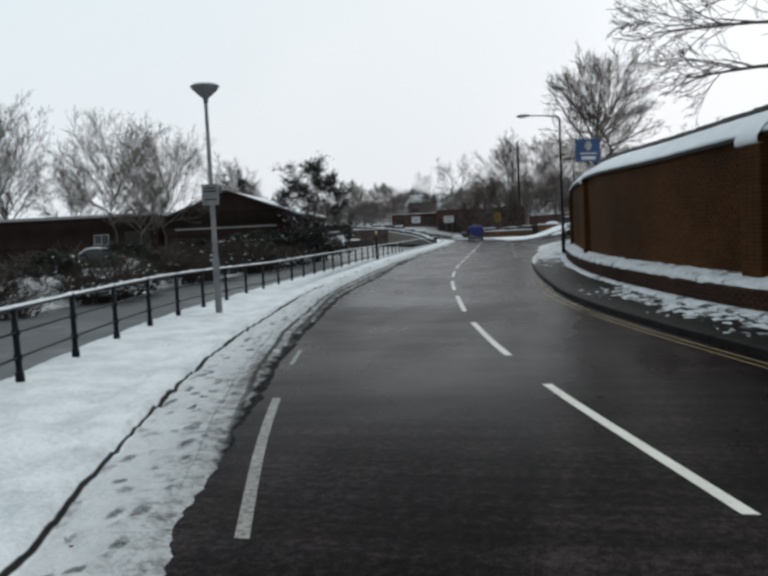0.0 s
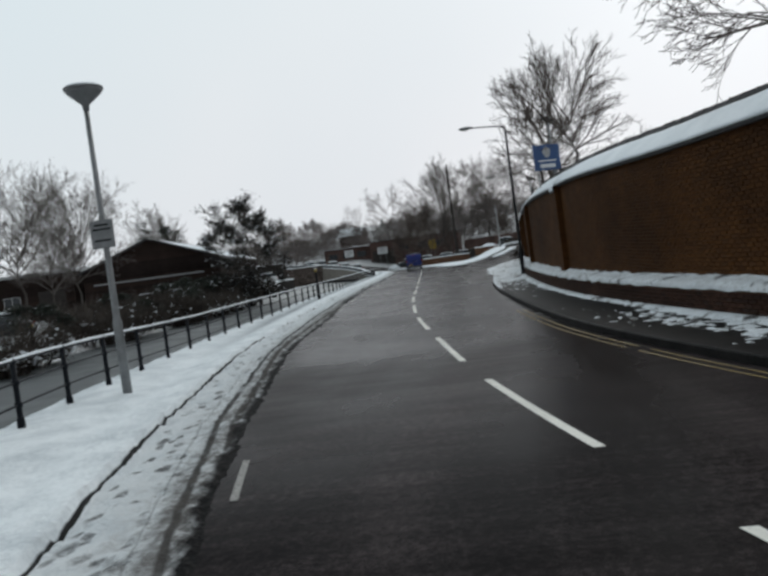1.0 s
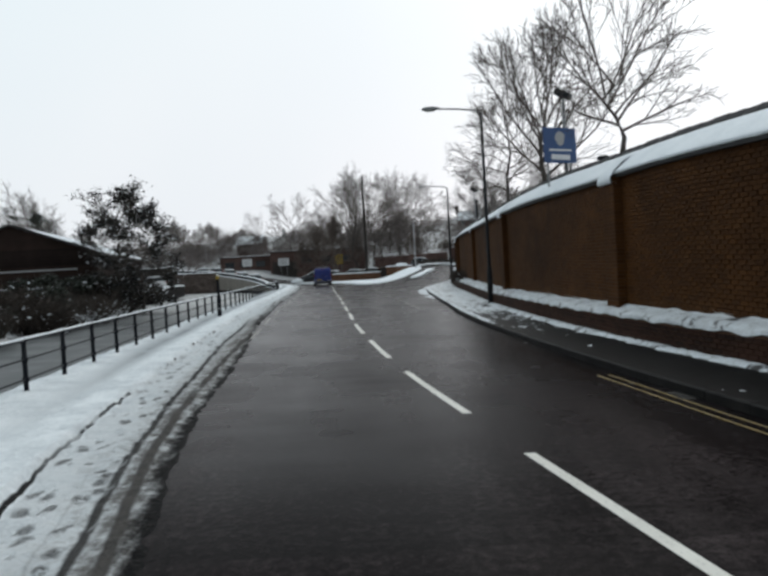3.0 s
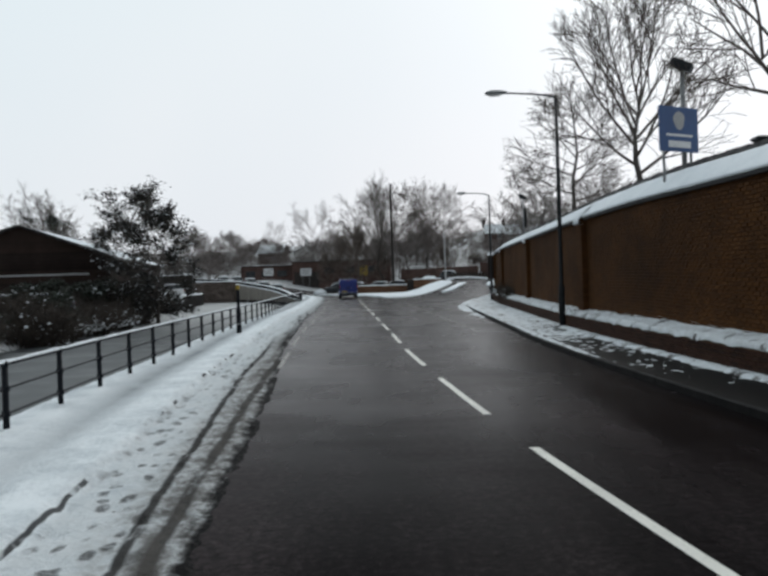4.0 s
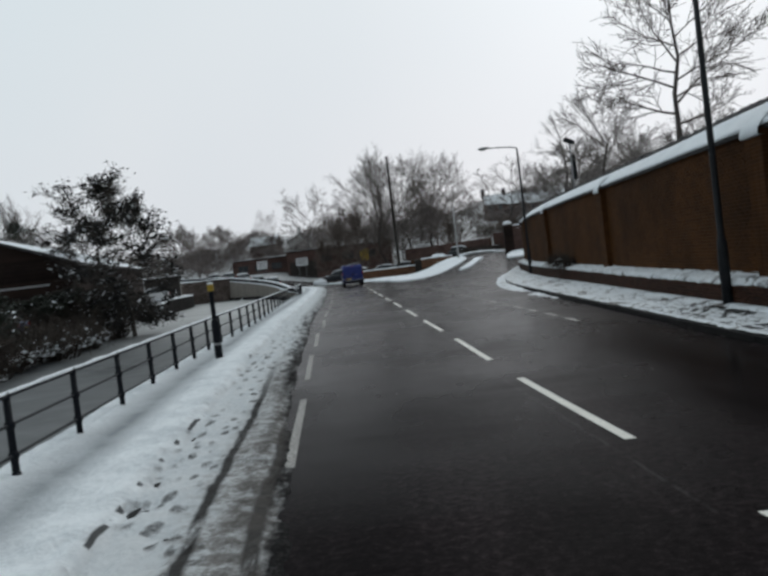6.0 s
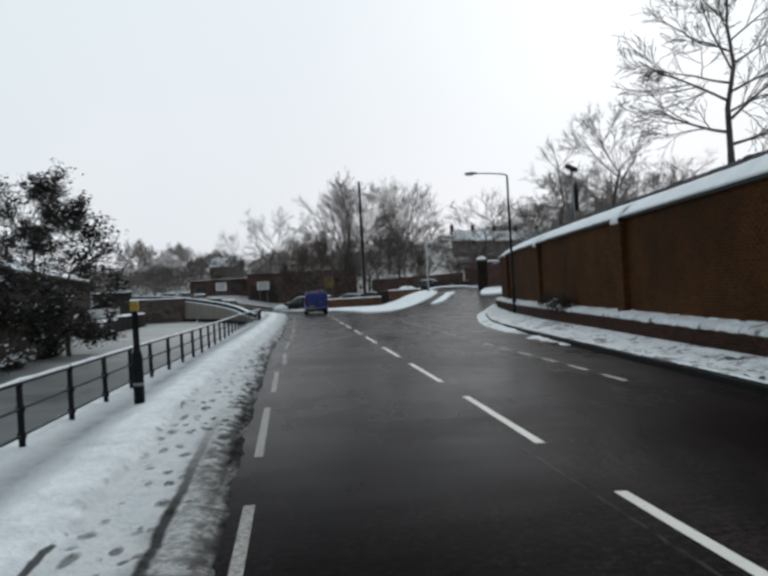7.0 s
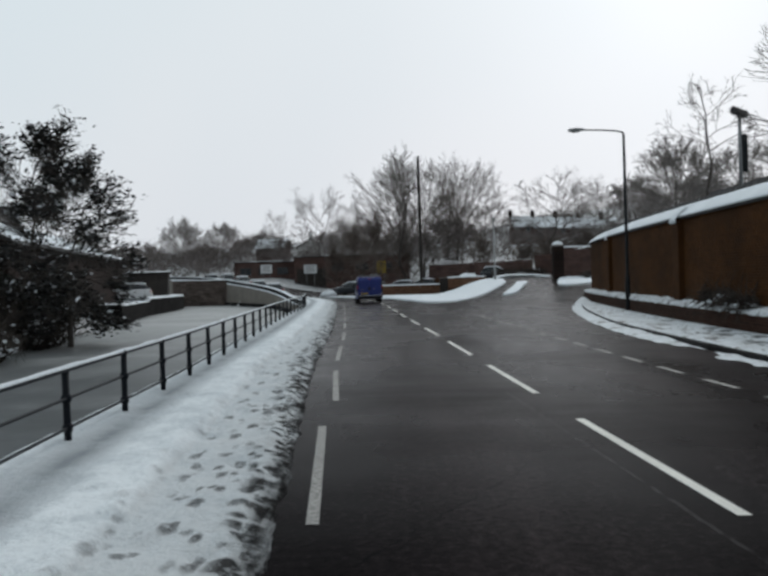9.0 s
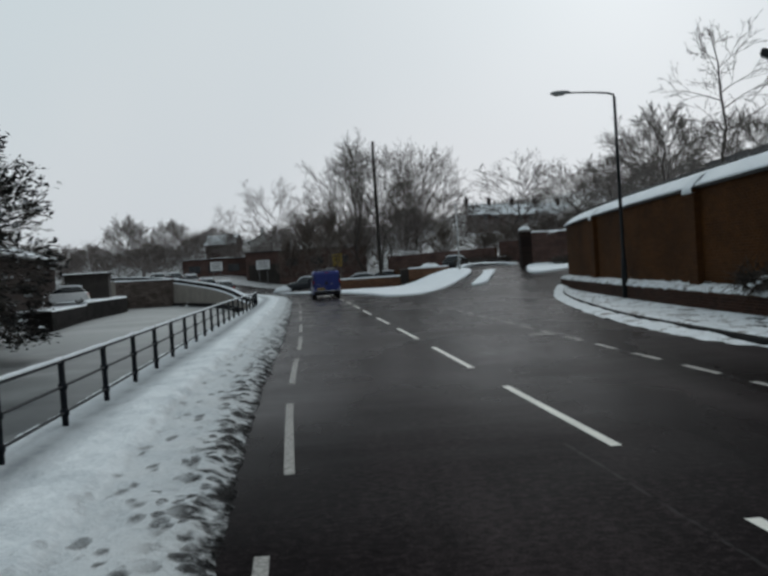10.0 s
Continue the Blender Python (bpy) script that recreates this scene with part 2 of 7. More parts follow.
def verge_snow_material():
    """Snow on the river footway: clean by the rail, trodden in the middle, wet slush and tyre ruts at the road. UV: metres along, metres from the road edge with the buried kerb at 1."""
    m, n, l, b = material("trodden_verge_snow", (0.8, 0.83, 0.86), 0.75, 0, 0.05)
    uv = n.new("ShaderNodeUVMap")
    uv.uv_map = "UVMap"
    xyz = n.new("ShaderNodeSeparateXYZ")
    l.new(uv.outputs[0], xyz.inputs[0])
    along, out = xyz.outputs[0], xyz.outputs[1]
    pos = n.new("ShaderNodeTexCoord").outputs["Object"]

    def span(a0, a1, b0=999.0, b1=1000.0):
        """Rises from a0 to a1 and falls from b0 to b1 along the footway."""
        up = calc(n, l, "MULTIPLY", calc(n, l, "SUBTRACT", along, a0), 1.0 / (a1 - a0), clamp=True)
        down = calc(n, l, "MULTIPLY", calc(n, l, "SUBTRACT", b1, along), 1.0 / (b1 - b0), clamp=True)
        return calc(n, l, "MULTIPLY", up, down)

    def band(at, half, soft):
        gap = calc(n, l, "ABSOLUTE", calc(n, l, "SUBTRACT", at, 0.0))
        return calc(n, l, "MULTIPLY", calc(n, l, "SUBTRACT", half, gap), 1.0 / soft, clamp=True)

    def times(*xs):
        y = xs[0]
        for x in xs[1:]:
            y = calc(n, l, "MULTIPLY", y, x)
        return y

    a, f = noise_of(n, l, 1.4, 5, 0.62, pos), noise_of(n, l, 18, 4, 0.7, pos)
    lump = noise_of(n, l, 5.0, 5, 0.7, pos)
    slow = noise_of(n, l, 0.5, 3, 0.6, pos)
    sway = calc(n, l, "MULTIPLY", calc(n, l, "SUBTRACT", slow, 0.5), 0.3)
    v = calc(n, l, "ADD", out, sway)
    c = ramp(n, l, mix(n, l, 0.4, a, f), [(0.30, (0.52, 0.56, 0.59)), (0.57, (0.87, 0.90, 0.92))])
    # packed, greyer snow between the kerb and the road; bluish grey along the walked trough by the rail
    packed = ramp(n, l, v, [(0.0, 0.75), (0.35, 0.45), (0.95, 0.35), (1.0, 0.0)])
    c = mix(n, l, times(packed, ramp(n, l, a, [(0.3, 0.4), (0.65, 1.0)])), c, (0.30, 0.295, 0.29))
    path = band(calc(n, l, "SUBTRACT", calc(n, l, "ADD", out, calc(n, l, "MULTIPLY", sway, 0.4)), 1.82), 0.42, 0.4)
    c = mix(n, l, times(path, span(2, 14), ramp(n, l, a, [(0.3, 0.45), (0.6, 0.9)])), c, (0.23, 0.25, 0.27))
    # brown spatter thrown up from the road
    spat = ramp(n, l, mix(n, l, 0.5, lump, f), [(0.46, 0.0), (0.6, 0.75)])
    c = mix(n, l, times(spat, ramp(n, l, v, [(0.25, 1.0), (0.7, 0.0)]), mix(n, l, span(17, 22), 1.0, 0.35)), c, (0.12, 0.108, 0.10))
    # footprints trodden through to wet grey slush
    tread = None
    for scale, turn, few in ((4.8, 14.0, 0.22), (6.8, -28.0, 0.3)):
        mp = n.new("ShaderNodeMapping")
        mp.inputs["Scale"].default_value = (1.0, 0.5, 1.0)
        mp.inputs["Rotation"].default_value = (0, 0, radians(turn))
        l.new(mix(n, l, 0.05, pos, n.new("ShaderNodeTexNoise").outputs["Color"]), mp.inputs["Vector"])
        foot = n.new("ShaderNodeTexVoronoi")
        foot.inputs["Scale"].default_value = scale
        l.new(mp.outputs[0], foot.inputs["Vector"])
        pick = n.new("ShaderNodeSeparateColor")
        l.new(foot.outputs["Color"], pick.inputs[0])
        one = times(ramp(n, l, calc(n, l, "ADD", foot.outputs["Distance"], calc(n, l, "MULTIPLY", calc(n, l, "SUBTRACT", f, 0.5), 0.45)), [(0.20, 1.0), (0.33, 0.0)]), ramp(n, l, pick.outputs[0], [(few, 0.0), (few + 0.06, 1.0)]), ramp(n, l, mix(n, l, 0.6, lump, f), [(0.42, 0.0), (0.54, 1.0)]))
        tread = one if tread is None else calc(n, l, "MAXIMUM", tread, one)
    lane = mix(n, l, span(18, 26), ramp(n, l, v, [(0.2, 0.3), (0.42, 0.9), (0.85, 0.8), (1.0, 0.25)]), ramp(n, l, v, [(0.1, 1.0), (0.55, 0.95), (0.9, 0.55), (1.0, 0.3)]))
    lane = times(lane, ramp(n, l, calc(n, l, "MULTIPLY", v, 0.4), [(0.40, 1.0), (0.47, 0.08)]))
    tread = times(tread, lane)
    c = mix(n, l, calc(n, l, "MULTIPLY", tread, 0.85), c, (0.10, 0.096, 0.096))
    # prints trodden through to dark slush near the road in the later stretch
    holes = None
    for scale, turn, few in ((3.6, 35.0, 0.08), (5.6, -60.0, 0.12)):
        mp = n.new("ShaderNodeMapping")
        mp.inputs["Scale"].default_value = (0.85, 1.0, 1.0)
        mp.inputs["Rotation"].default_value = (0, 0, radians(turn))
        l.new(mix(n, l, 0.08, pos, n.new("ShaderNodeTexNoise").outputs["Color"]), mp.inputs["Vector"])
        foot = n.new("ShaderNodeTexVoronoi")
        foot.inputs["Scale"].default_value = scale
        l.new(mp.outputs[0], foot.inputs["Vector"])
        pick = n.new("ShaderNodeSeparateColor")
        l.new(foot.outputs["Color"], pick.inputs[0])
        one = times(ramp(n, l, calc(n, l, "ADD", foot.outputs["Distance"], calc(n, l, "MULTIPLY", calc(n, l, "SUBTRACT", f, 0.5), 0.5)), [(0.32, 1.0), (0.44, 0.0)]), ramp(n, l, pick.outputs[0], [(few, 0.0), (few + 0.05, 1.0)]), ramp(n, l, mix(n, l, 0.5, lump, f), [(0.40, 0.0), (0.5, 1.0)]))
        holes = one if holes is None else calc(n, l, "MAXIMUM", holes, one)
    holes = times(holes, mix(n, l, span(29, 33), band(calc(n, l, "SUBTRACT", v, 0.22), 0.16, 0.1), band(calc(n, l, "SUBTRACT", v, 0.18), 0.34, 0.2)), span(19, 23))
    c = mix(n, l, calc(n, l, "MULTIPLY", holes, 0.95), c, (0.022, 0.020, 0.020))
    # tyre ruts
    drift = calc(n, l, "MULTIPLY", calc(n, l, "SUBTRACT", noise_of(n, l, 0.3, 2, 0.5, pos), 0.5), 0.14)
    w = calc(n, l, "ADD", out, drift)
    streak = noise_of(n, l, 6.0, 4, 0.65, pos, (1.0, 0.12, 1.0))
    far_on = calc(n, l, "MULTIPLY", calc(n, l, "ADD", along, 20.0), 0.02, clamp=True)

    def wheel_line(*stops):
        """Metres from the road's edge along a wheel's way; stops: metres along and out."""
        line = ramp(n, l, far_on, [((a + 20.0) / 50.0, o + 0.5) for a, o in stops])
        return calc(n, l, "ADD", calc(n, l, "SUBTRACT", w, line), 0.5)

    outer = wheel_line((-12, -0.10), (-7.5, 0.08), (-4, 0.22), (0, 0.26), (4, 0.25), (10, 0.39), (22, 0.42))
    inner = wheel_line((-12, -0.26), (-7.5, -0.14), (-4, 0.0), (2, 0.06), (10, 0.10), (16, 0.0), (24, 0.02))
    third = wheel_line((-12, 0.18), (-6, 0.36), (0, 0.5), (6, 0.55), (20, 0.6))
    grimy = times(band(calc(n, l, "SUBTRACT", w, 0.1), 0.46, 0.2), span(3, 9, 22, 27), ramp(n, l, mix(n, l, 0.6, lump, f), [(0.40, 0.1), (0.56, 0.75)]))
    c = mix(n, l, grimy, c, (0.20, 0.187, 0.177))
    for line, half, deep, span_of in ((outer, 0.055, 0.95, span(-14, -9, 20, 25)), (inner, 0.065, 0.95, span(-14, -9, 18, 25)), (third, 0.022, 0.6, span(-15, -11, -2, 3))):
        deep_on = ramp(n, l, streak, [(0.30, 0.15), (0.44, deep)])
        c = mix(n, l, times(band(line, half, 0.03), span_of, deep_on), c, (0.030, 0.028, 0.027))
    # churned brown slush between and beside the ruts
    churn = times(band(calc(n, l, "SUBTRACT", w, -0.05), 0.32, 0.12), span(-13, -8, 19, 24), ramp(n, l, mix(n, l, 0.5, streak, lump), [(0.40, 0.0), (0.56, 0.8)]))
    c = mix(n, l, churn, c, (0.085, 0.077, 0.071))
    # the wet kerb shows through in a thin broken line
    kerb = band(calc(n, l, "ADD", calc(n, l, "SUBTRACT", out, 1.0), calc(n, l, "MULTIPLY", sway, 0.12)), 0.022, 0.01)
    gone = mix(n, l, span(2, 6), ramp(n, l, noise_of(n, l, 1.6, 4, 0.7, pos), [(0.28, 0.35), (0.36, 1.0)]), times(ramp(n, l, noise_of(n, l, 0.6, 4, 0.7, pos), [(0.53, 0.0), (0.56, 0.9)]), span(-99, -98, 26, 27.5)))
    c = mix(n, l, times(kerb, gone), c, (0.02, 0.019, 0.019))
    # wet edge against the asphalt
    reach = mix(n, l, span(17, 22), mix(n, l, span(-14, -10), -0.04, -0.27), mix(n, l, span(27, 31), 0.27, 0.18))
    ragged = calc(n, l, "MULTIPLY", calc(n, l, "SUBTRACT", mix(n, l, mix(n, l, span(24, 30), 0.65, 0.2), lump, streak), 0.5), mix(n, l, span(17, 22), 0.55, mix(n, l, span(27, 31), 0.25, 0.75)))
    edge = calc(n, l, "MULTIPLY", calc(n, l, "SUBTRACT", calc(n, l, "ADD", reach, ragged), out), 9.0, clamp=True)
    edge = times(edge, mix(n, l, span(17, 20, 28, 30), 1.0, ramp(n, l, streak, [(0.5, 1.0), (0.62, 0.45)])))
    c = mix(n, l, edge, c, mix(n, l, ramp(n, l, f, [(0.5, 0.0), (0.72, 1.0)]), (0.004, 0.004, 0.0045), (0.04, 0.036, 0.034)))
    l.new(c, b.inputs["Base Color"])
    h = mix(n, l, 0.5, mix(n, l, 0.5, a, f), mix(n, l, calc(n, l, "MAXIMUM", tread, holes), 1.0, 0.0))
    bump(n, l, b, h, 1.0, 0.11)
    return m


def brick_material(name, tones, stain=0.5):
    m, n, l, b = material(name, tones[1], 0.75, 0, 0.08)
    pos = n.new("ShaderNodeTexCoord").outputs["Object"]
    info, geo = n.new("ShaderNodeObjectInfo"), n.new("ShaderNodeNewGeometry")
    pick = calc(n, l, "FRACT", calc(n, l, "ADD", info.outputs["Random"], geo.outputs["Random Per Island"]))
    c = ramp(n, l, pick, [(0.0, tones[0]), (0.35, tones[1]), (0.7, tones[2]), (1.0, tones[3])])
    fine = noise_of(n, l, 45, 3, 0.6, pos)
    c = mix(n, l, 0.6, c, ramp(n, l, fine, [(0.3, 0.6), (0.7, 1.2)]), "MULTIPLY")
    c = mix(n, l, 1.0, c, ramp(n, l, noise_of(n, l, 0.45, 5, 0.65, pos), [(0.3, 1.0 - stain), (0.62, 1.12)]), "MULTIPLY")
    l.new(c, b.inputs["Base Color"])
    bump(n, l, b, fine, 0.4, 0.006)
    return m


def water_material():
    """River ice: bare and grey upstream, dusted with snow in broad drifts further on."""
    m, n, l, b = material("frozen_river", (0.2, 0.21, 0.21), 0.4, 0, 0.3)
    pos = n.new("ShaderNodeTexCoord").outputs["Object"]
    ice = noise_of(n, l, 0.22, 5, 0.6, pos)
    c = ramp(n, l, ice, [(0.32, (0.03, 0.035, 0.037)), (0.55, (0.066, 0.071, 0.074)), (0.75, (0.14, 0.145, 0.15))])
    xyz = n.new("ShaderNodeSeparateXYZ")
    l.new(pos, xyz.inputs[0])
    drift = calc(n, l, "ADD", calc(n, l, "MULTIPLY", xyz.outputs[1], 0.028), calc(n, l, "MULTIPLY", ice, 1.2))
    dust = ramp(n, l, calc(n, l, "MULTIPLY", drift, 0.33), [(0.58, 0.0), (0.88, 0.85)])
    c = mix(n, l, dust, c, (0.40, 0.405, 0.40))
    c = mix(n, l, 0.5, c, ramp(n, l, noise_of(n, l, 3.0, 4, 0.6, pos), [(0.3, 0.75), (0.7, 1.15)]), "MULTIPLY")
    l.new(c, b.inputs["Base Color"])
    l.new(ramp(n, l, ice, [(0.3, 0.3), (0.6, 0.65)]), b.inputs["Roughness"])
    return m


def paint_marking(name, colour, wear=0.5):
    m, n, l, b = material(name, colour, 0.6, 0, 0.4)
    pos = n.new("ShaderNodeTexCoord").outputs["Object"]
    w = ramp(n, l, noise_of(n, l, 22, 5, 0.75, pos), [(0.33, 1.0), (0.33 + 0.25 * wear, 0.0)])
    c = mix(n, l, calc(n, l, "MULTIPLY", w, wear), colour, (0.05, 0.048, 0.047))
    c = mix(n, l, 0.6, c, ramp(n, l, noise_of(n, l, 1.2, 3, 0.6, pos), [(0.3, 0.7), (0.7, 1.1)]), "MULTIPLY")
    l.new(c, b.inputs["Base Color"])
    return m


ASPHALT = asphalt_material()
SNOW = snow_material("clean_snow")
SNOW_PATCHY = snow_material("patchy_snow", 0.3, 0.3)
SNOW_THIN = snow_material("thin_melting_snow", 0.3, 0.4)
SNOW_SLUSH = snow_material("gutter_slush", 0.8, 0.4)
SNOW_GROUND = snow_material("snowy_grass", 0.9, 0.3)
SNOW_LEDGE = snow_material("ledge_snow", 0.5, 0.3)
SNOW_VERGE = verge_snow_material()
BRICK = brick_material("red_brown_brick", [(0.060, 0.0235, 0.0066), (0.078, 0.0310, 0.0082), (0.090, 0.0370, 0.0102), (0.062, 0.0260, 0.0090)], 0.55)
BRICK_DARK = brick_material("dark_wet_brick", [(0.028, 0.014, 0.010), (0.045, 0.021, 0.014), (0.056, 0.027, 0.018), (0.032, 0.019, 0.015)], 0.4)
# brick tone lifted and greyed, partly to carry haze over the far walls
BRICK_RED = brick_material("plain_red_brick", [(0.098, 0.064, 0.058), (0.125, 0.08, 0.07), (0.14, 0.088, 0.077), (0.095, 0.067, 0.062)], 0.4)
BRICK_BUFF = brick_material("warm_low_wall_brick", [(0.14, 0.075, 0.048), (0.18, 0.10, 0.062), (0.21, 0.115, 0.072), (0.13, 0.068, 0.046)], 0.3)
BRICK_BLACK = brick_material("near_black_brick", [(0.020, 0.0140, 0.0125), (0.030, 0.0205, 0.018), (0.039, 0.0255, 0.021), (0.024, 0.0175, 0.016)], 0.4)
MORTAR = varied("mortar", (0.058, 0.028, 0.013), (0.095, 0.047, 0.023), 6.0, 0.95)
STONE = varied("river_wall_stone", (0.07, 0.062, 0.055), (0.19, 0.17, 0.15), 1.2, 0.9, island=True)
STONE_PALE = varied("pale_embankment_stone", (0.15, 0.132, 0.115), (0.27, 0.243, 0.213), 0.8, 0.9, island=True)
KERB = varied("wet_granite_kerb", (0.009, 0.009, 0.0095), (0.030, 0.028, 0.027), 3.0, 0.5, 0, 0.03, island=True)
PAVING = varied("wet_footway_paving", (0.006, 0.0058, 0.006), (0.020, 0.019, 0.0185), 0.8, 0.45, 0, 0.03)
STONE_DARK = varied("black_wet_quay_stone", (0.008, 0.0075, 0.0075), (0.026, 0.023, 0.022), 1.2, 0.9, 0, 0.08, island=True)
STONE_BROWN = varied("brown_bridge_stone", (0.09, 0.072, 0.064), (0.17, 0.138, 0.122), 1.0, 0.9, 0, 0.1, island=True)
RENDER_PALE = varied("pale_house_render", (0.42, 0.42, 0.41), (0.55, 0.55, 0.53), 0.8, 0.9)
THICKET = varied("brown_thicket_twigs", (0.10, 0.080, 0.069), (0.19, 0.157, 0.138), 1.5, 0.95)
WATER = water_material()
WHITE_LINE = paint_marking("white_road_paint", (0.74, 0.72, 0.66), 0.4)
WHITE_WORN = paint_marking("worn_white_road_paint", (0.36, 0.345, 0.32), 1.0)
YELLOW_LINE = paint_marking("yellow_road_paint", (0.30, 0.20, 0.045), 0.9)
RAIL_PAINT = varied("black_rail_paint", (0.005, 0.006, 0.009), (0.012, 0.014, 0.019), 5.0, 0.5, 0.0, 0.12)
COLUMN_DARK = varied("dark_column_paint", (0.010, 0.011, 0.013), (0.026, 0.028, 0.031), 4.0, 0.5, 0.0, 0.15)
COLUMN_GREY = varied("galvanised_steel", (0.16, 0.165, 0.17), (0.29, 0.295, 0.30), 5.0, 0.45, 0.5)
LANTERN_GREY = varied("grey_lantern_shell", (0.17, 0.175, 0.18), (0.26, 0.265, 0.27), 4.0, 0.5)
LENS = varied("milky_lantern_lens", (0.35, 0.35, 0.34), (0.5, 0.5, 0.48), 6.0, 0.25)
YELLOW_CAP = varied("yellow_marker_paint", (0.26, 0.17, 0.02), (0.42, 0.29, 0.035), 6.0, 0.5)
SIGN_BLUE = varied("blue_sign_enamel", (0.018, 0.055, 0.16), (0.026, 0.08, 0.21), 2.0, 0.35)
SIGN_WHITE = varied("white_sign_enamel", (0.55, 0.56, 0.57), (0.74, 0.75, 0.76), 3.0, 0.4)
SIGN_YELLOW = varied("yellow_sign_enamel", (0.62, 0.41, 0.03), (0.74, 0.50, 0.05), 3.0, 0.5)
RIDGE = varied("dark_ridge_tile", (0.03, 0.03, 0.032), (0.07, 0.066, 0.064), 5.0, 0.8, island=True)
BARK = varied("grey_brown_bark", (0.045, 0.038, 0.034), (0.10, 0.088, 0.078), 3.0, 0.9, bumpy=0.8, distance=0.03)
# far twigs paled in the base colour to stand in for distance haze
BARK_FAR = varied("hazed_far_twigs", (0.140, 0.120, 0.113), (0.250, 0.224, 0.214), 1.0, 0.95, 0, 0.1)
TWIG = varied("brown_twigs", (0.05, 0.040, 0.034), (0.095, 0.078, 0.066), 2.0, 0.9)
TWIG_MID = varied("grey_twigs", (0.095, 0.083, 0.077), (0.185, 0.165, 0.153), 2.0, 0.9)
ALDER = varied("dark_catkins_and_leaves", (0.010, 0.011, 0.012), (0.030, 0.030, 0.028), 1.0, 0.85, island=True)
EVERGREEN = varied("dark_evergreen", (0.014, 0.019, 0.015), (0.042, 0.050, 0.036), 1.0, 0.8, island=True)
SLATE = varied("dark_roof_slate", (0.03, 0.03, 0.033), (0.075, 0.07, 0.07), 1.5, 0.7)
TIMBER_DARK = varied("dark_weathered_cladding", (0.018, 0.015, 0.014), (0.05, 0.043, 0.038), 1.5, 0.85)
FASCIA = varied("grey_fascia_board", (0.28, 0.28, 0.28), (0.42, 0.42, 0.42), 2.0, 0.7)
VAN_BLUE = varied("blue_van_paint", (0.016, 0.028, 0.16), (0.026, 0.045, 0.235), 0.7, 0.3, 0.15, 0.5, 0.02)
BLACK_PLASTIC = varied("black_plastic", (0.012, 0.012, 0.013), (0.028, 0.028, 0.03), 8.0, 0.55)
TYRE = varied("tyre_rubber", (0.012, 0.012, 0.012), (0.03, 0.029, 0.028), 9.0, 0.85)
ALLOY = varied("dull_wheel_trim", (0.2, 0.2, 0.21), (0.36, 0.36, 0.37), 9.0, 0.4, 0.6)
GLASS_DARK = material("dark_car_glass", (0.02, 0.024, 0.028), 0.08, 0, 0.6)[0]
GLASS_WINDOW = material("dark_window_glass", (0.03, 0.035, 0.04), 0.12, 0, 0.6)[0]
RED_LENS = varied("red_lamp_lens", (0.30, 0.012, 0.008), (0.42, 0.02, 0.012), 6.0, 0.25)
CLEAR_LENS = varied("clear_lamp_lens", (0.45, 0.45, 0.45), (0.6, 0.6, 0.6), 6.0, 0.2)
PLATE_YELLOW = varied("yellow_plate", (0.55, 0.38, 0.03), (0.66, 0.46, 0.05), 6.0, 0.4)
INK = material("black_ink", (0.015, 0.015, 0.015), 0.6)[0]
CAR_DARK = varied("dark_car_paint", (0.015, 0.016, 0.02), (0.03, 0.032, 0.038), 1.0, 0.3, 0.2)
CAR_RED = varied("red_car_paint", (0.07, 0.012, 0.012), (0.11, 0.018, 0.017), 1.0, 0.3, 0.1)
CAR_SILVER = varied("silver_car_paint", (0.28, 0.29, 0.30), (0.40, 0.41, 0.42), 1.0, 0.35, 0.4)
CAR_WHITE = varied("white_car_paint", (0.60, 0.61, 0.62), (0.74, 0.75, 0.76), 1.0, 0.35)
CAR_BLUE = varied("blue_car_paint", (0.03, 0.05, 0.11), (0.05, 0.08, 0.17), 1.0, 0.3, 0.2)
IRON = varied("cast_iron_cover", (0.02, 0.02, 0.02), (0.05, 0.048, 0.045), 8.0, 0.55, 0.4)
STRAW = varied("dead_grass_and_brambles", (0.034, 0.027, 0.023), (0.09, 0.072, 0.06), 1.5, 0.95, island=True)


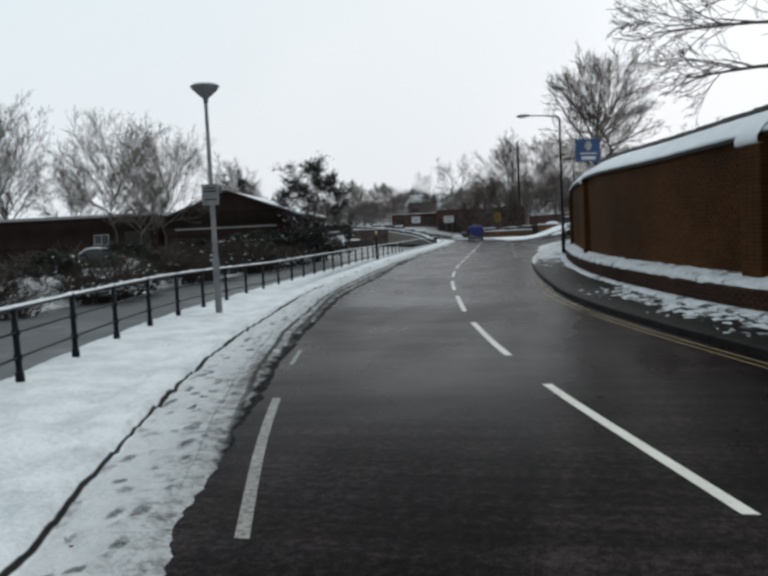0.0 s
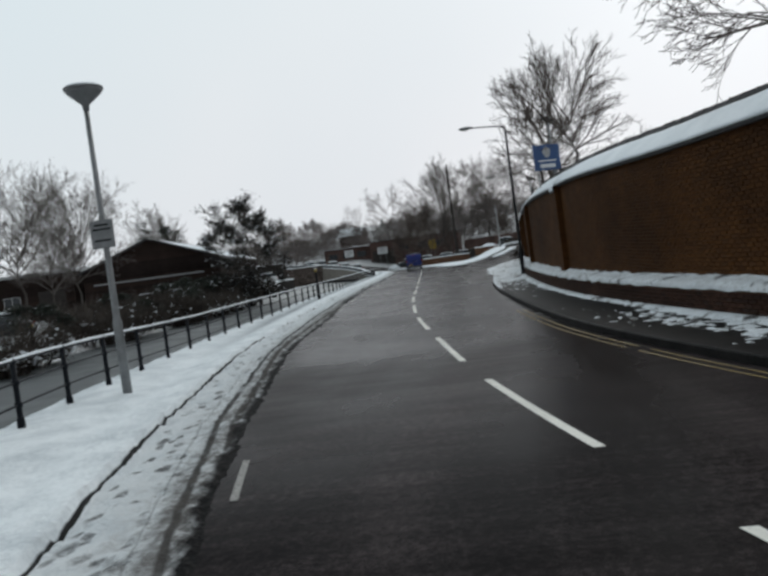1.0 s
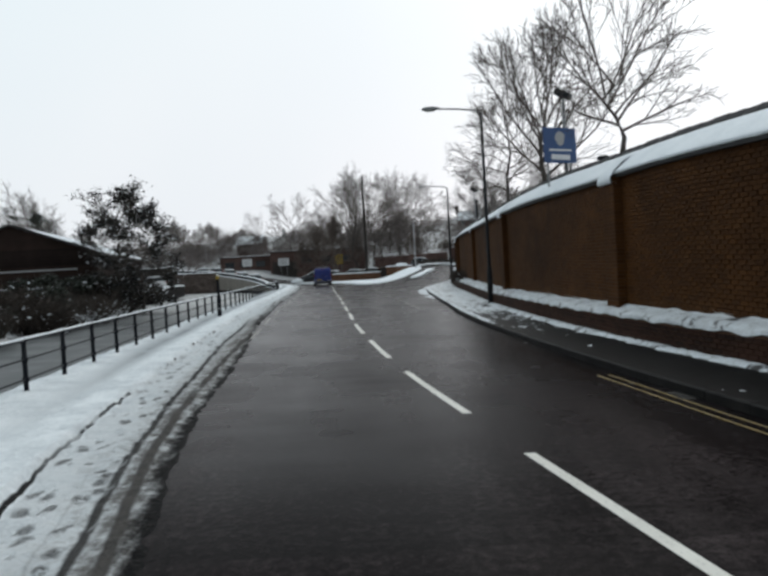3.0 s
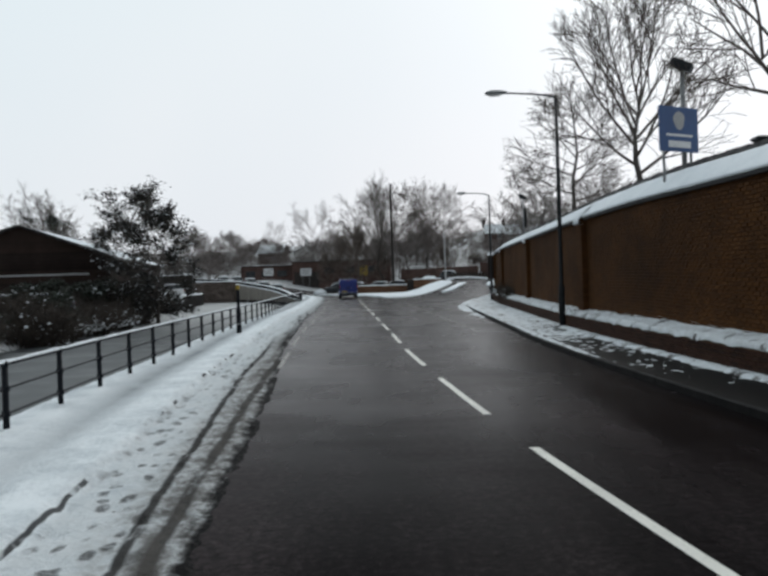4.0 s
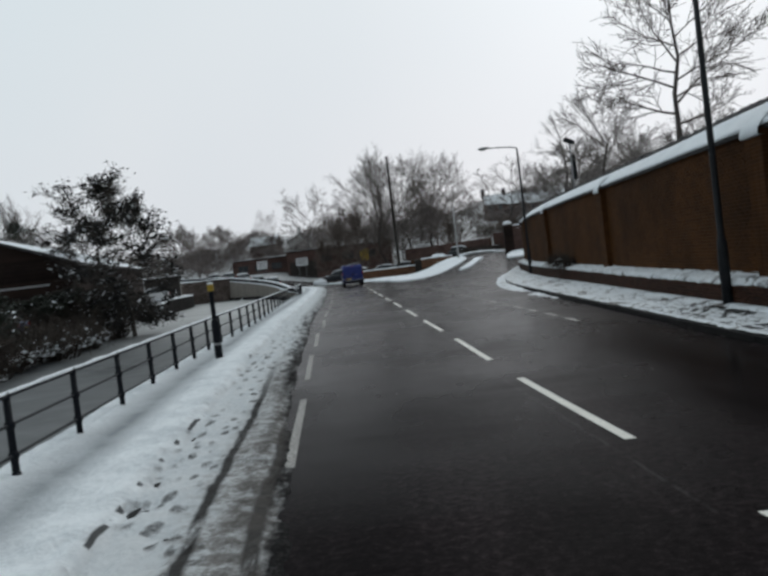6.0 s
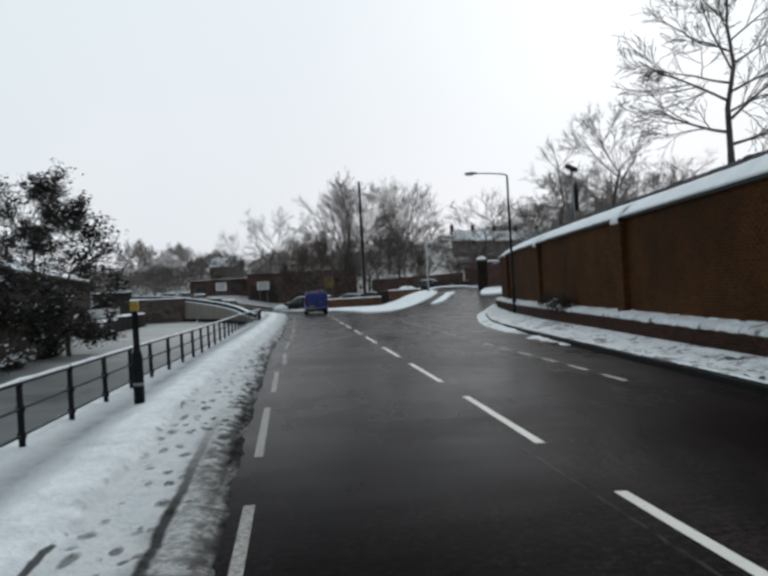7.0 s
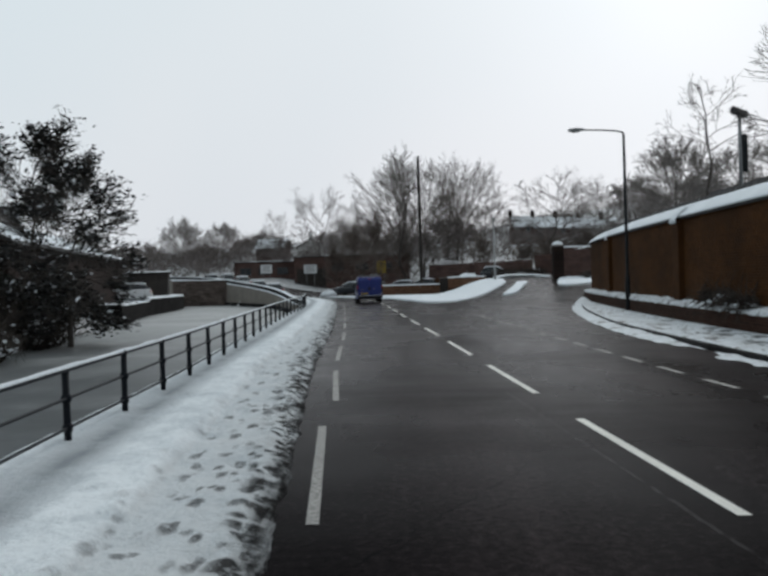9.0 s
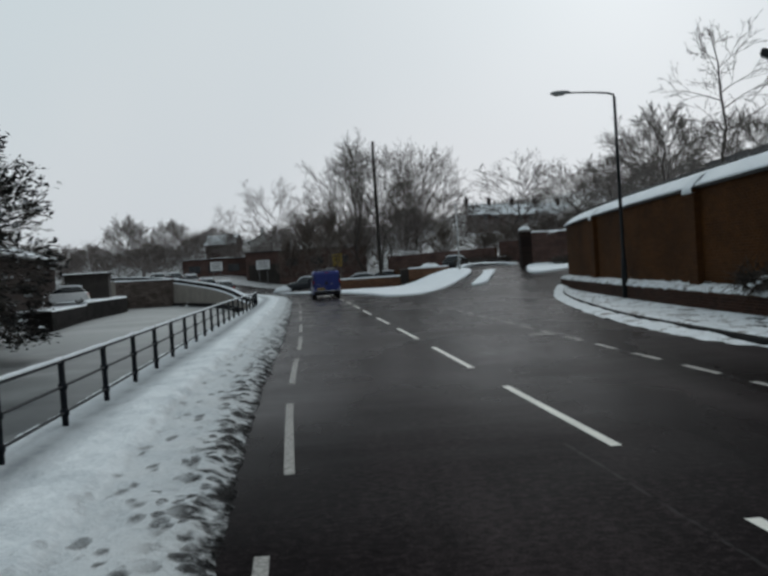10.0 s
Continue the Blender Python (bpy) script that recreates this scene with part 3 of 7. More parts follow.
# ---- geometry helpers ----
class Shape:
    """Collects vertices and faces for one mesh."""

    def __init__(self):
        self.v, self.f, self.uv = [], [], []

    def add(self, verts, faces):
        k = len(self.v)
        self.v.extend(tuple(map(float, p)) for p in verts)
        self.f.extend(tuple(k + i for i in f) for f in faces)
        return self

    def box(self, x0, y0, z0, x1, y1, z1, m=None, taper=0.0):
        t = taper
        p = [(x0, y0, z0), (x1, y0, z0), (x1, y1, z0), (x0, y1, z0), (x0 + t, y0 + t, z1), (x1 - t, y0 + t, z1), (x1 - t, y1 - t, z1), (x0 + t, y1 - t, z1)]
        if m is not None:
            p = [m @ Vector(q) for q in p]
        return self.add(p, [(0, 3, 2, 1), (4, 5, 6, 7), (0, 1, 5, 4), (1, 2, 6, 5), (2, 3, 7, 6), (3, 0, 4, 7)])

    def soft_box(self, x0, y0, z0, x1, y1, z1, r=0.02, m=None):
        """A box with chamfered edges."""
        p, c = [], [(x0, x1), (y0, y1), (z0, z1)]
        for z, e in ((z0, r), (z0 + r, 0), (z1 - r, 0), (z1, r)):
            for x, y in ((x0 + e, y0 + e + r), (x0 + e + r, y0 + e), (x1 - e - r, y0 + e), (x1 - e, y0 + e + r), (x1 - e, y1 - e - r), (x1 - e - r, y1 - e), (x0 + e + r, y1 - e), (x0 + e, y1 - e - r)):
                p.append((x, y, z))
        if m is not None:
            p = [m @ Vector(q) for q in p]
        f = [tuple(range(7, -1, -1)), tuple(range(24, 32))]
        for k in range(3):
            f += [(8 * k + i, 8 * k + (i + 1) % 8, 8 * k + 8 + (i + 1) % 8, 8 * k + 8 + i) for i in range(8)]
        return self.add(p, f)

    def tube(self, points, radii, sides=8, caps=True):
        """A tube along points; radii: one number or one a point."""
        points = [Vector(p) for p in points]
        radii = [radii] * len(points) if isinstance(radii, (int, float)) else radii
        verts, faces, n = [], [], len(points)
        for i, p in enumerate(points):
            d = (points[min(i + 1, n - 1)] - points[max(i - 1, 0)]).normalized()
            a = d.cross(Vector((0, 0, 1)) if abs(d.z) < 0.95 else Vector((0, 1, 0))).normalized()
            b = d.cross(a)
            verts += [p + radii[i] * (math.cos(6.28319 * k / sides) * a + math.sin(6.28319 * k / sides) * b) for k in range(sides)]
        for i in range(n - 1):
            faces += [(i * sides + k, i * sides + (k + 1) % sides, (i + 1) * sides + (k + 1) % sides, (i + 1) * sides + k) for k in range(sides)]
        if caps:
            faces += [tuple(range(sides - 1, -1, -1)), tuple(range((n - 1) * sides, n * sides))]
        return self.add(verts, faces)

    def turned(self, profile, x=0.0, y=0.0, sides=16):
        """A turned body about a vertical axis; profile: radius and height."""
        return self.tube([(x, y, z) for _, z in profile], [max(r, 0.001) for r, _ in profile], sides)

    def sheet(self, rows, closed=False):
        """A surface through rows of points of the same length."""
        w, k = len(rows[0]), len(self.v)
        for r in rows:
            self.v.extend(tuple(map(float, p)) for p in r)
        for i in range(len(rows) - 1):
            for j in range(w if closed else w - 1):
                self.f.append((k + i * w + j, k + i * w + (j + 1) % w, k + (i + 1) * w + (j + 1) % w, k + (i + 1) * w + j))
        return self

    def blob(self, x, y, z, rx, ry, rz, rng, rings=5, sides=8, rough=0.25):
        """A lumpy mound or clump."""
        rows = []
        for i in range(rings + 1):
            a = math.pi * i / rings
            rows.append([(x + rx * math.sin(a) * math.cos(6.28319 * j / sides) * (1 + rough * (rng.random() - 0.5)), y + ry * math.sin(a) * math.sin(6.28319 * j / sides) * (1 + rough * (rng.random() - 0.5)), z + rz * math.cos(a) * (1 + rough * (rng.random() - 0.5))) for j in range(sides)])
        return self.sheet(rows, True)


def part(name, shape, mat, parent=None, label="", smooth=False):
    """Links a shape as one mesh object, under a thing or a part if one is given."""
    mesh = bpy.data.meshes.new(name)
    mesh.from_pydata(shape.v, [], shape.f)
    mesh.materials.append(mat)
    if shape.uv:
        layer = mesh.uv_layers.new(name="UVMap")
        flat = np.array(shape.uv, dtype=np.float32)[np.array([i for f in shape.f for i in f])]
        layer.data.foreach_set("uv", flat.ravel())
    if smooth:
        mesh.polygons.foreach_set("use_smooth", [True] * len(mesh.polygons))
    mesh.update()
    ob = new(name, mesh)
    if parent is not None:
        ob.parent = parent
    return tagged(ob, label)


def thing(name, m, label, category, group="", kind=""):
    """An Empty at the base of a thing; its parts are its children."""
    ob = new(name)
    ob.empty_display_size = 0.2
    ob.matrix_world = m
    return tagged(ob, label, category, group, kind)


class Curve:
    """A smooth line in plan: x as a function of y."""

    def __init__(self, knots):
        self.y, self.x = (np.array(c, float) for c in zip(*knots))
        self.m = np.gradient(self.x, self.y)

    def __call__(self, y):
        y = min(max(y, self.y[0]), self.y[-1])
        i = min(int(np.searchsorted(self.y, y, side="right")) - 1, len(self.y) - 2)
        h = self.y[i + 1] - self.y[i]
        t = (y - self.y[i]) / h
        return float((1 + 2 * t) * (1 - t) ** 2 * self.x[i] + t * (1 - t) ** 2 * h * self.m[i] + t * t * (3 - 2 * t) * self.x[i + 1] + t * t * (t - 1) * h * self.m[i + 1])

    def heading(self, y):
        """Angle in degrees by which the line leans from +y to the left."""
        return math.degrees(math.atan2(-(self(y + 0.3) - self(y - 0.3)), 0.6))


def smooth01(a, b, v):
    t = min(max((v - a) / (b - a), 0.0), 1.0)
    return t * t * (3 - 2 * t)


def wob(x, y, s=1.0, k=0.0):
    return noise.noise((x * s, y * s, k))


# ---- the plan ----
ROAD_LEFT = Curve([(-80, 26), (-45, 13.2), (-25, 6.4), (-14.4, 2.85), (-11.8, 1.98), (-5.8, 0.42), (-2.7, -0.2), (3.4, -1.36), (10.5, -2.15), (15.8, -2.75), (20.2, -3.15), (25, -3.6), (31, -4.15), (38, -4.8), (47, -5.4), (62, -6.6), (75, -7.7), (90, -9.4), (105, -13), (120, -19.5), (140, -32), (170, -55)])
CENTRE = Curve([(-80, 29.5), (-45, 16.8), (-25, 9.9), (-13.2, 5.9), (-9.4, 4.68), (-3.7, 3.25), (2.15, 2.18), (8.15, 1.22), (13.84, 0.54), (19.7, -0.05), (25.7, -0.51), (31.5, -0.99), (37.8, -1.5), (43.8, -1.98), (60, -3.35), (75, -4.6), (90, -6.4), (105, -9.8), (120, -16), (140, -28.5), (170, -51)])
KERB_RIGHT = Curve([(-80, 33), (-45, 21), (-25, 13.8), (-14, 9.4), (-8.2, 7.32), (-3.9, 6.0), (0.6, 5.0), (6, 4.32), (12, 3.8), (17.4, 3.46), (20.2, 3.36), (27.5, 3.36), (36.5, 3.36), (41, 3.38), (48, 3.6), (54, 4.3), (60, 5.2), (66, 6.5), (72, 8.4), (78, 11.5), (84, 16), (92, 24)])
RAIL = Curve([(-80, 22.5), (-45, 9.7), (-25, 3.0), (-16, 0.35), (-9.7, -1.55), (-5.6, -2.65), (-1.8, -3.45), (3, -4.1), (9, -4.75), (14.9, -5.3), (20.7, -5.75), (24.7, -6.05), (29.3, -6.4), (34.6, -6.72), (43.2, -7.4), (58, -8.6), (69, -9.3), (77, -10.2), (90, -12.8), (105, -17.5), (120, -25), (140, -37.5), (170, -60)])
WALL = Curve([(-80, 36), (-45, 23.5), (-25, 16.3), (-8, 9.75), (-4, 8.35), (2, 6.95), (6.7, 6.2), (11.5, 5.75), (18, 5.46), (23.9, 5.36), (30, 5.45), (36.4, 5.63), (48.6, 5.95), (62, 7.0), (70.4, 8.0), (72, 8.3)])
BANK = Curve([(-80, 6), (-25, -9), (0, -14.3), (25, -16.5), (50, -18), (65, -21), (90, -26), (119, -31.3), (140, -44), (170, -67)])
WATER_Z = -0.85


def climb(x, y):
    return 1.7 * smooth01(95, 132, y) * smooth01(-14, -26, x)


def road_z(x, y):
    """The carriageway is level; the side road climbs away, and so does the bend along the river."""
    return smooth01(-0.5, 6.0, x) * 0.055 * max(0.0, min(y, 112) - 66) + climb(x, y)


# ---- ground, river, road ----
def ground_z(x, y):
    rail, bank = RAIL(y), BANK(y)
    if y < 150 and bank < x < rail:
        return -2.2
    if x <= bank:
        d = bank - x
        z = -0.95 + 1.25 * smooth01(0, 4.5, d) + 0.25 * wob(x, y, 0.2) * smooth01(1, 6, d)
        return z + 4.0 * smooth01(110, 260, y) + 6 * smooth01(200, 420, math.hypot(x, y))
    far = 9.0 * smooth01(125, 240, y) + 14 * smooth01(200, 500, math.hypot(x, y)) + 8 * smooth01(22, 60, x) * smooth01(60, 130, y)
    if y < 70 and x > WALL(y) + 2.2:
        return 3.6 + 1.2 * smooth01(4, 30, x - WALL(y)) + 0.2 * wob(x, y, 0.15) + far
    return -0.35 + road_z(x, y) + far


def build_ground():
    xs = [-2500, -1200, -600, -350, -220, -150, -110] + list(np.arange(-85, 60, 1.6)) + [70, 90, 120, 170, 250, 400, 700, 1300, 2500]
    ys = [-2500, -1200, -600, -300, -160, -110] + list(np.arange(-84, 175, 1.8)) + [182, 192, 205, 225, 250, 300, 380, 500, 800, 1400, 2500]
    s = Shape().sheet([[(x, y, ground_z(x, y)) for x in xs] for y in ys])
    ob = part("ground", s, SNOW_GROUND, smooth=True)
    tagged(ob, "snow-covered grass and earth on both banks", "ground", kind="structure")
    water = Shape().sheet([[(BANK(y) - 2.5, y, WATER_Z), (RAIL(y) - 0.18, y, WATER_Z)] for y in np.arange(-79, 166, 2.0)])
    tagged(part("water", water, WATER), "grey frozen river with thin snow on the ice", "river", kind="structure")


def build_road():
    s = Shape()
    rows = []
    for y in list(np.arange(-79, 60, 2.0)) + list(np.arange(60, 150, 2.0)):
        left = ROAD_LEFT(y) - 1.4
        xs = [left, CENTRE(y)] + [CENTRE(y) + d for d in (3, 5, 7, 9, 12, 16, 22, 32)]
        rows.append([(x, y, road_z(x, y)) for x in xs])
    s.sheet(rows)
    ob = part("road", s, ASPHALT, smooth=True)
    return tagged(ob, "wet dark asphalt road with worn paler patches", "road", kind="structure")


def strip(line, y0, y1, off, width, z, road):
    """A painted mark that follows a line of the plan."""
    s, n = Shape(), max(2, int((y1 - y0) / 0.6) + 1)
    for i in range(n + 1):
        y = y0 + (y1 - y0) * i / n
        x = line(y) + off
        s.v += [(x - width / 2, y, road_z(x, y) + z), (x + width / 2, y, road_z(x, y) + z)]
    s.f = [(2 * i, 2 * i + 1, 2 * i + 3, 2 * i + 2) for i in range(n)]
    return s


def build_markings(road):
    for k in range(-5, 22):
        y = -13.25 + 5.78 * k + 0.012 * k * k
        part("centre_line_dash", strip(CENTRE, y, y + 3.85, 0, 0.105, 0.005, road), WHITE_LINE, road)
    part("edge_line_dash", strip(ROAD_LEFT, -8.0, -6.7, 0.34, 0.07, 0.005, road), WHITE_WORN, road)
    for y in [-13.9] + [16.3 + 5.75 * k for k in range(14)]:
        off = 0.37 if y < 0 else 0.12
        part("edge_line_dash", strip(ROAD_LEFT, y, y + 3.8, off + 0.22 * smooth01(25, 34, y), 0.095, 0.005, road), WHITE_WORN, road)
    for k in range(17):
        y = 26.4 + 1.83 * k
        line = Curve([(25, 2.3), (31, 1.9), (37, 1.42), (44, 0.95), (50, 0.58), (62, -0.3)])
        part("junction_line_dash", strip(line, y, y + 1.05, 0, 0.11, 0.005, road), WHITE_WORN, road)
    for a, b in ((-45, -2.6), (-2.2, 6.5)):
        for off in (-0.2, -0.36):
            part("yellow_line", strip(KERB_RIGHT, a, b, off, 0.036, 0.005, road), YELLOW_LINE, road)
    cover = Shape().soft_box(0.35, 44.5, -0.02, 0.95, 45.2, 0.006, 0.004)
    part("iron_cover", cover, IRON, road, "dark cast-iron access cover")
    gully = Shape()
    for i in range(6):
        gully.box(4.28, 4.3 + 0.09 * i, 0.0, 4.6, 4.35 + 0.09 * i, 0.008)
    part("gully_grate", gully, IRON, road, "dark iron gully grate by the kerb")


def kerb_run(line, y0, y1, parent, width=0.13, up=0.12, off=0.0):
    """Single kerb stones along a line."""
    y = y0
    while y < y1:
        y2 = y + 0.9
        a, b = line(y + 0.006) + off, line(y2 - 0.006) + off
        za, zb = road_z(a, y), road_z(b, y2)
        s = Shape()
        c, j = 0.018, 0.006 * wob(y, 3.0, 2.0)
        p = []
        for x, yy, z in ((a, y + 0.006, za), (b, y2 - 0.006, zb)):
            p += [(x, yy, z - 0.1), (x + j, yy, z + up - c), (x + c, yy, z + up), (x + width, yy, z + up), (x + width, yy, z - 0.1)]
        s.add(p, [(0, 1, 6, 5), (1, 2, 7, 6), (2, 3, 8, 7), (3, 4, 9, 8), (0, 4, 3, 2, 1), (5, 6, 7, 8, 9)])
        part("kerb_stone", s, KERB, parent)
        y = y2


def build_right_footway():
    s = Shape()
    rows = []
    for y in np.arange(-79, 74, 0.75):
        k, w = KERB_RIGHT(y) + 0.125, WALL(y) - 0.3
        w = max(w, k + 0.3)
        z0 = road_z(k, y)
        rows.append([(k + (w - k) * t, y, z0 + 0.115 - 0.01 * t + 0.008 * wob(k + t, y, 2.0)) for t in (0, 0.25, 0.5, 0.75, 1)])
    s.sheet(rows)
    ob = part("pavement_east", s, PAVING, smooth=True)
    tagged(ob, "wet dark asphalt footway below the brick wall", "pavement", kind="structure")
    # thin snow lies on it: a strip under the wall, a line on the kerb, mottled patches between
    snow = Shape()
    rows = []
    for y in np.concatenate([np.arange(-40, -14, 0.5), np.arange(-14, 50, 0.11), np.arange(50, 73, 0.3)]):
        k, w = KERB_RIGHT(y) + 0.02, WALL(y) - 0.44
        w = max(w, k + 0.3)
        z0, row = road_z(k, y), []
        for j in range(31):
            t = j / 30
            x = k + (w - k) * t
            fine = 0.3 * wob(x, y, 2.2, 9) + 0.55 * wob(x * 1.2, y * 0.9, 4.7, 2) + 0.8 * wob(x, y, 8.3, 4)
            broad = wob(x, y, 0.55, 5)
            much = -0.62 + 0.75 * math.exp(-(((y + 3) / 5.0) ** 2)) * smooth01(0.25, 0.6, t) + 0.62 * smooth01(13, 24, y) + 0.5 * smooth01(26, 44, y)
            much += 1.5 * smooth01(0.80, 0.93, t + 0.05 * broad) * smooth01(-14, -6, y)
            much -= 0.5 * smooth01(0.2, 0.1, t) * (1 - smooth01(10, 16, y))
            much += 1.1 * smooth01(0.14, 0.06, t) * smooth01(12, 20, y)
            much -= 0.4 * smooth01(2, 5, y) * (1 - smooth01(11, 15, y)) * (1 - smooth01(0.75, 0.85, t))
            cover = much + fine * 1.1 + 0.5 * broad
            row.append((x, y, z0 + 0.122 - 0.01 * t + min(max(cover * 0.05, -0.03), 0.045) - (0.02 if j == 0 else 0)))
        rows.append(row)
    snow.sheet(rows)
    tagged(part("footway_snow", snow, SNOW_THIN, smooth=True), "thin trodden snow in ragged patches on the footway", "snow", kind="stuff")
    gutter = Shape()
    rows = []
    for y in np.arange(24, 71, 0.3):
        k, row = KERB_RIGHT(y), []
        for j in range(8):
            t = j / 7
            x = k - 0.02 - 0.5 * t
            h = 0.07 * (1 - t) ** 0.7 - 0.035 + 0.05 * wob(x, y, 1.1, 3) + 0.03 * wob(x, y, 5, 1) + 0.05 * smooth01(38, 48, y) - 0.09 * (1 - smooth01(26, 42, y))
            row.append((x, y, road_z(x, y) + h))
        rows.append(row)
    gutter.sheet(rows)
    tagged(part("gutter_snow", gutter, SNOW_PATCHY, smooth=True), "grey slush heaped along the kerb", "snow", kind="stuff")
    kerb_run(KERB_RIGHT, -30, 72, ob)
    return ob


def build_left_footway():
    base = Shape()
    rows = []
    for y in np.arange(-79, 166, 1.0):
        r, e = RAIL(y) - 0.35, ROAD_LEFT(y) - 1.05
        rows.append([(r, y, -0.3), (r, y, 0.02 + climb(r, y)), (e, y, 0.02 + climb(e, y))])
    base.sheet(rows)
    ob = part("pavement_west", base, PAVING)
    tagged(ob, "riverside footway buried in snow", "pavement", kind="structure")
    snow = Shape()
    kerb_at = Curve([(-80, 0.87), (-20, 0.87), (-11, 0.87), (-6, 0.97), (0, 1.0), (7, 1.07), (12, 1.15), (27, 1.15), (60, 1.1), (170, 1.1)])
    ys = np.concatenate([np.arange(-60, -15, 0.6), np.arange(-15, 44, 0.075), np.arange(44, 164, 0.45)])
    us = np.concatenate([np.linspace(-0.42, 1.4, 46), np.linspace(1.48, 4.2, 24)])
    w = len(us)
    for y in ys:
        e, r, s = ROAD_LEFT(y), RAIL(y) - 0.41, kerb_at(y)
        width = e - r
        # how far the slush reaches over the road's edge
        reach = 0.06 + 0.21 * smooth01(-14, -10, y) * (1 - smooth01(14, 20, y)) - 0.13 * smooth01(17, 24, y)
        thick = 0.06 + 0.04 * smooth01(18, 24, y)
        slow = 0.05 * wob(0, y, 0.7, 7) + 0.012 * wob(0, y, 3.1, 8)
        for u in us:
            d = u if u < 1.44 else 1.44 + (u - 1.44) / 2.76 * (width - 1.44)
            x = e - d
            q = d / s
            n1, n2, n3 = wob(x, y, 0.9, 1), wob(x, y, 3.2, 2), wob(x, y, 8.0, 3)
            cover = d + reach + slow + (0.02 * n2 + 0.012 * n3) * (1.0 + 1.5 * smooth01(18, 24, y))
            z = -0.014 + thick * smooth01(-0.02, 0.32, cover) + 0.025 * smooth01(0.0, 0.05, cover) * smooth01(18, 24, y) + 0.09 * smooth01(0.93, 1.07, q)
            inner = smooth01(0.0, 0.25, cover)
            z += (0.02 * n1 + (0.03 * n2 + 0.02 * n3) * (1.0 if d < 1.7 else 0.4)) * inner
            # footprints
            z -= 0.03 * smooth01(0.25, 0.45, wob(x, y * 0.7, 3.4, 11)) * smooth01(0.15, 0.4, d) * (1 if d < 1.9 else 0.3)
            # the kerb edge shows as a crease that fades where the snow is deep
            seam = math.exp(-(((q - 1.0) / 0.024) ** 2)) * smooth01(-0.25, 0.15, wob(3, y, 0.35, 4) + 0.55 * (1 - smooth01(2, 9, y)))
            z -= 0.06 * seam * (1 - smooth01(3, 7, y))
            # walked trough nearer the rail
            z -= 0.05 * math.exp(-(((q - 1.82) / 0.28) ** 2))
            z -= 0.25 * smooth01(0.08, 0.0, width - d)
            snow.v.append((x, y, climb(x, y) + (z if cover > 0 else min(z, -0.02))))
            snow.uv.append((y, q))
    snow.f = [(i * w + j + 1, i * w + j, (i + 1) * w + j, (i + 1) * w + j + 1) for i in range(len(ys) - 1) for j in range(w - 1)]
    tagged(part("verge_snow", snow, SNOW_VERGE, smooth=True), "deep trodden snow on the footway with footprints and tyre ruts", "snow", kind="stuff")
    return ob


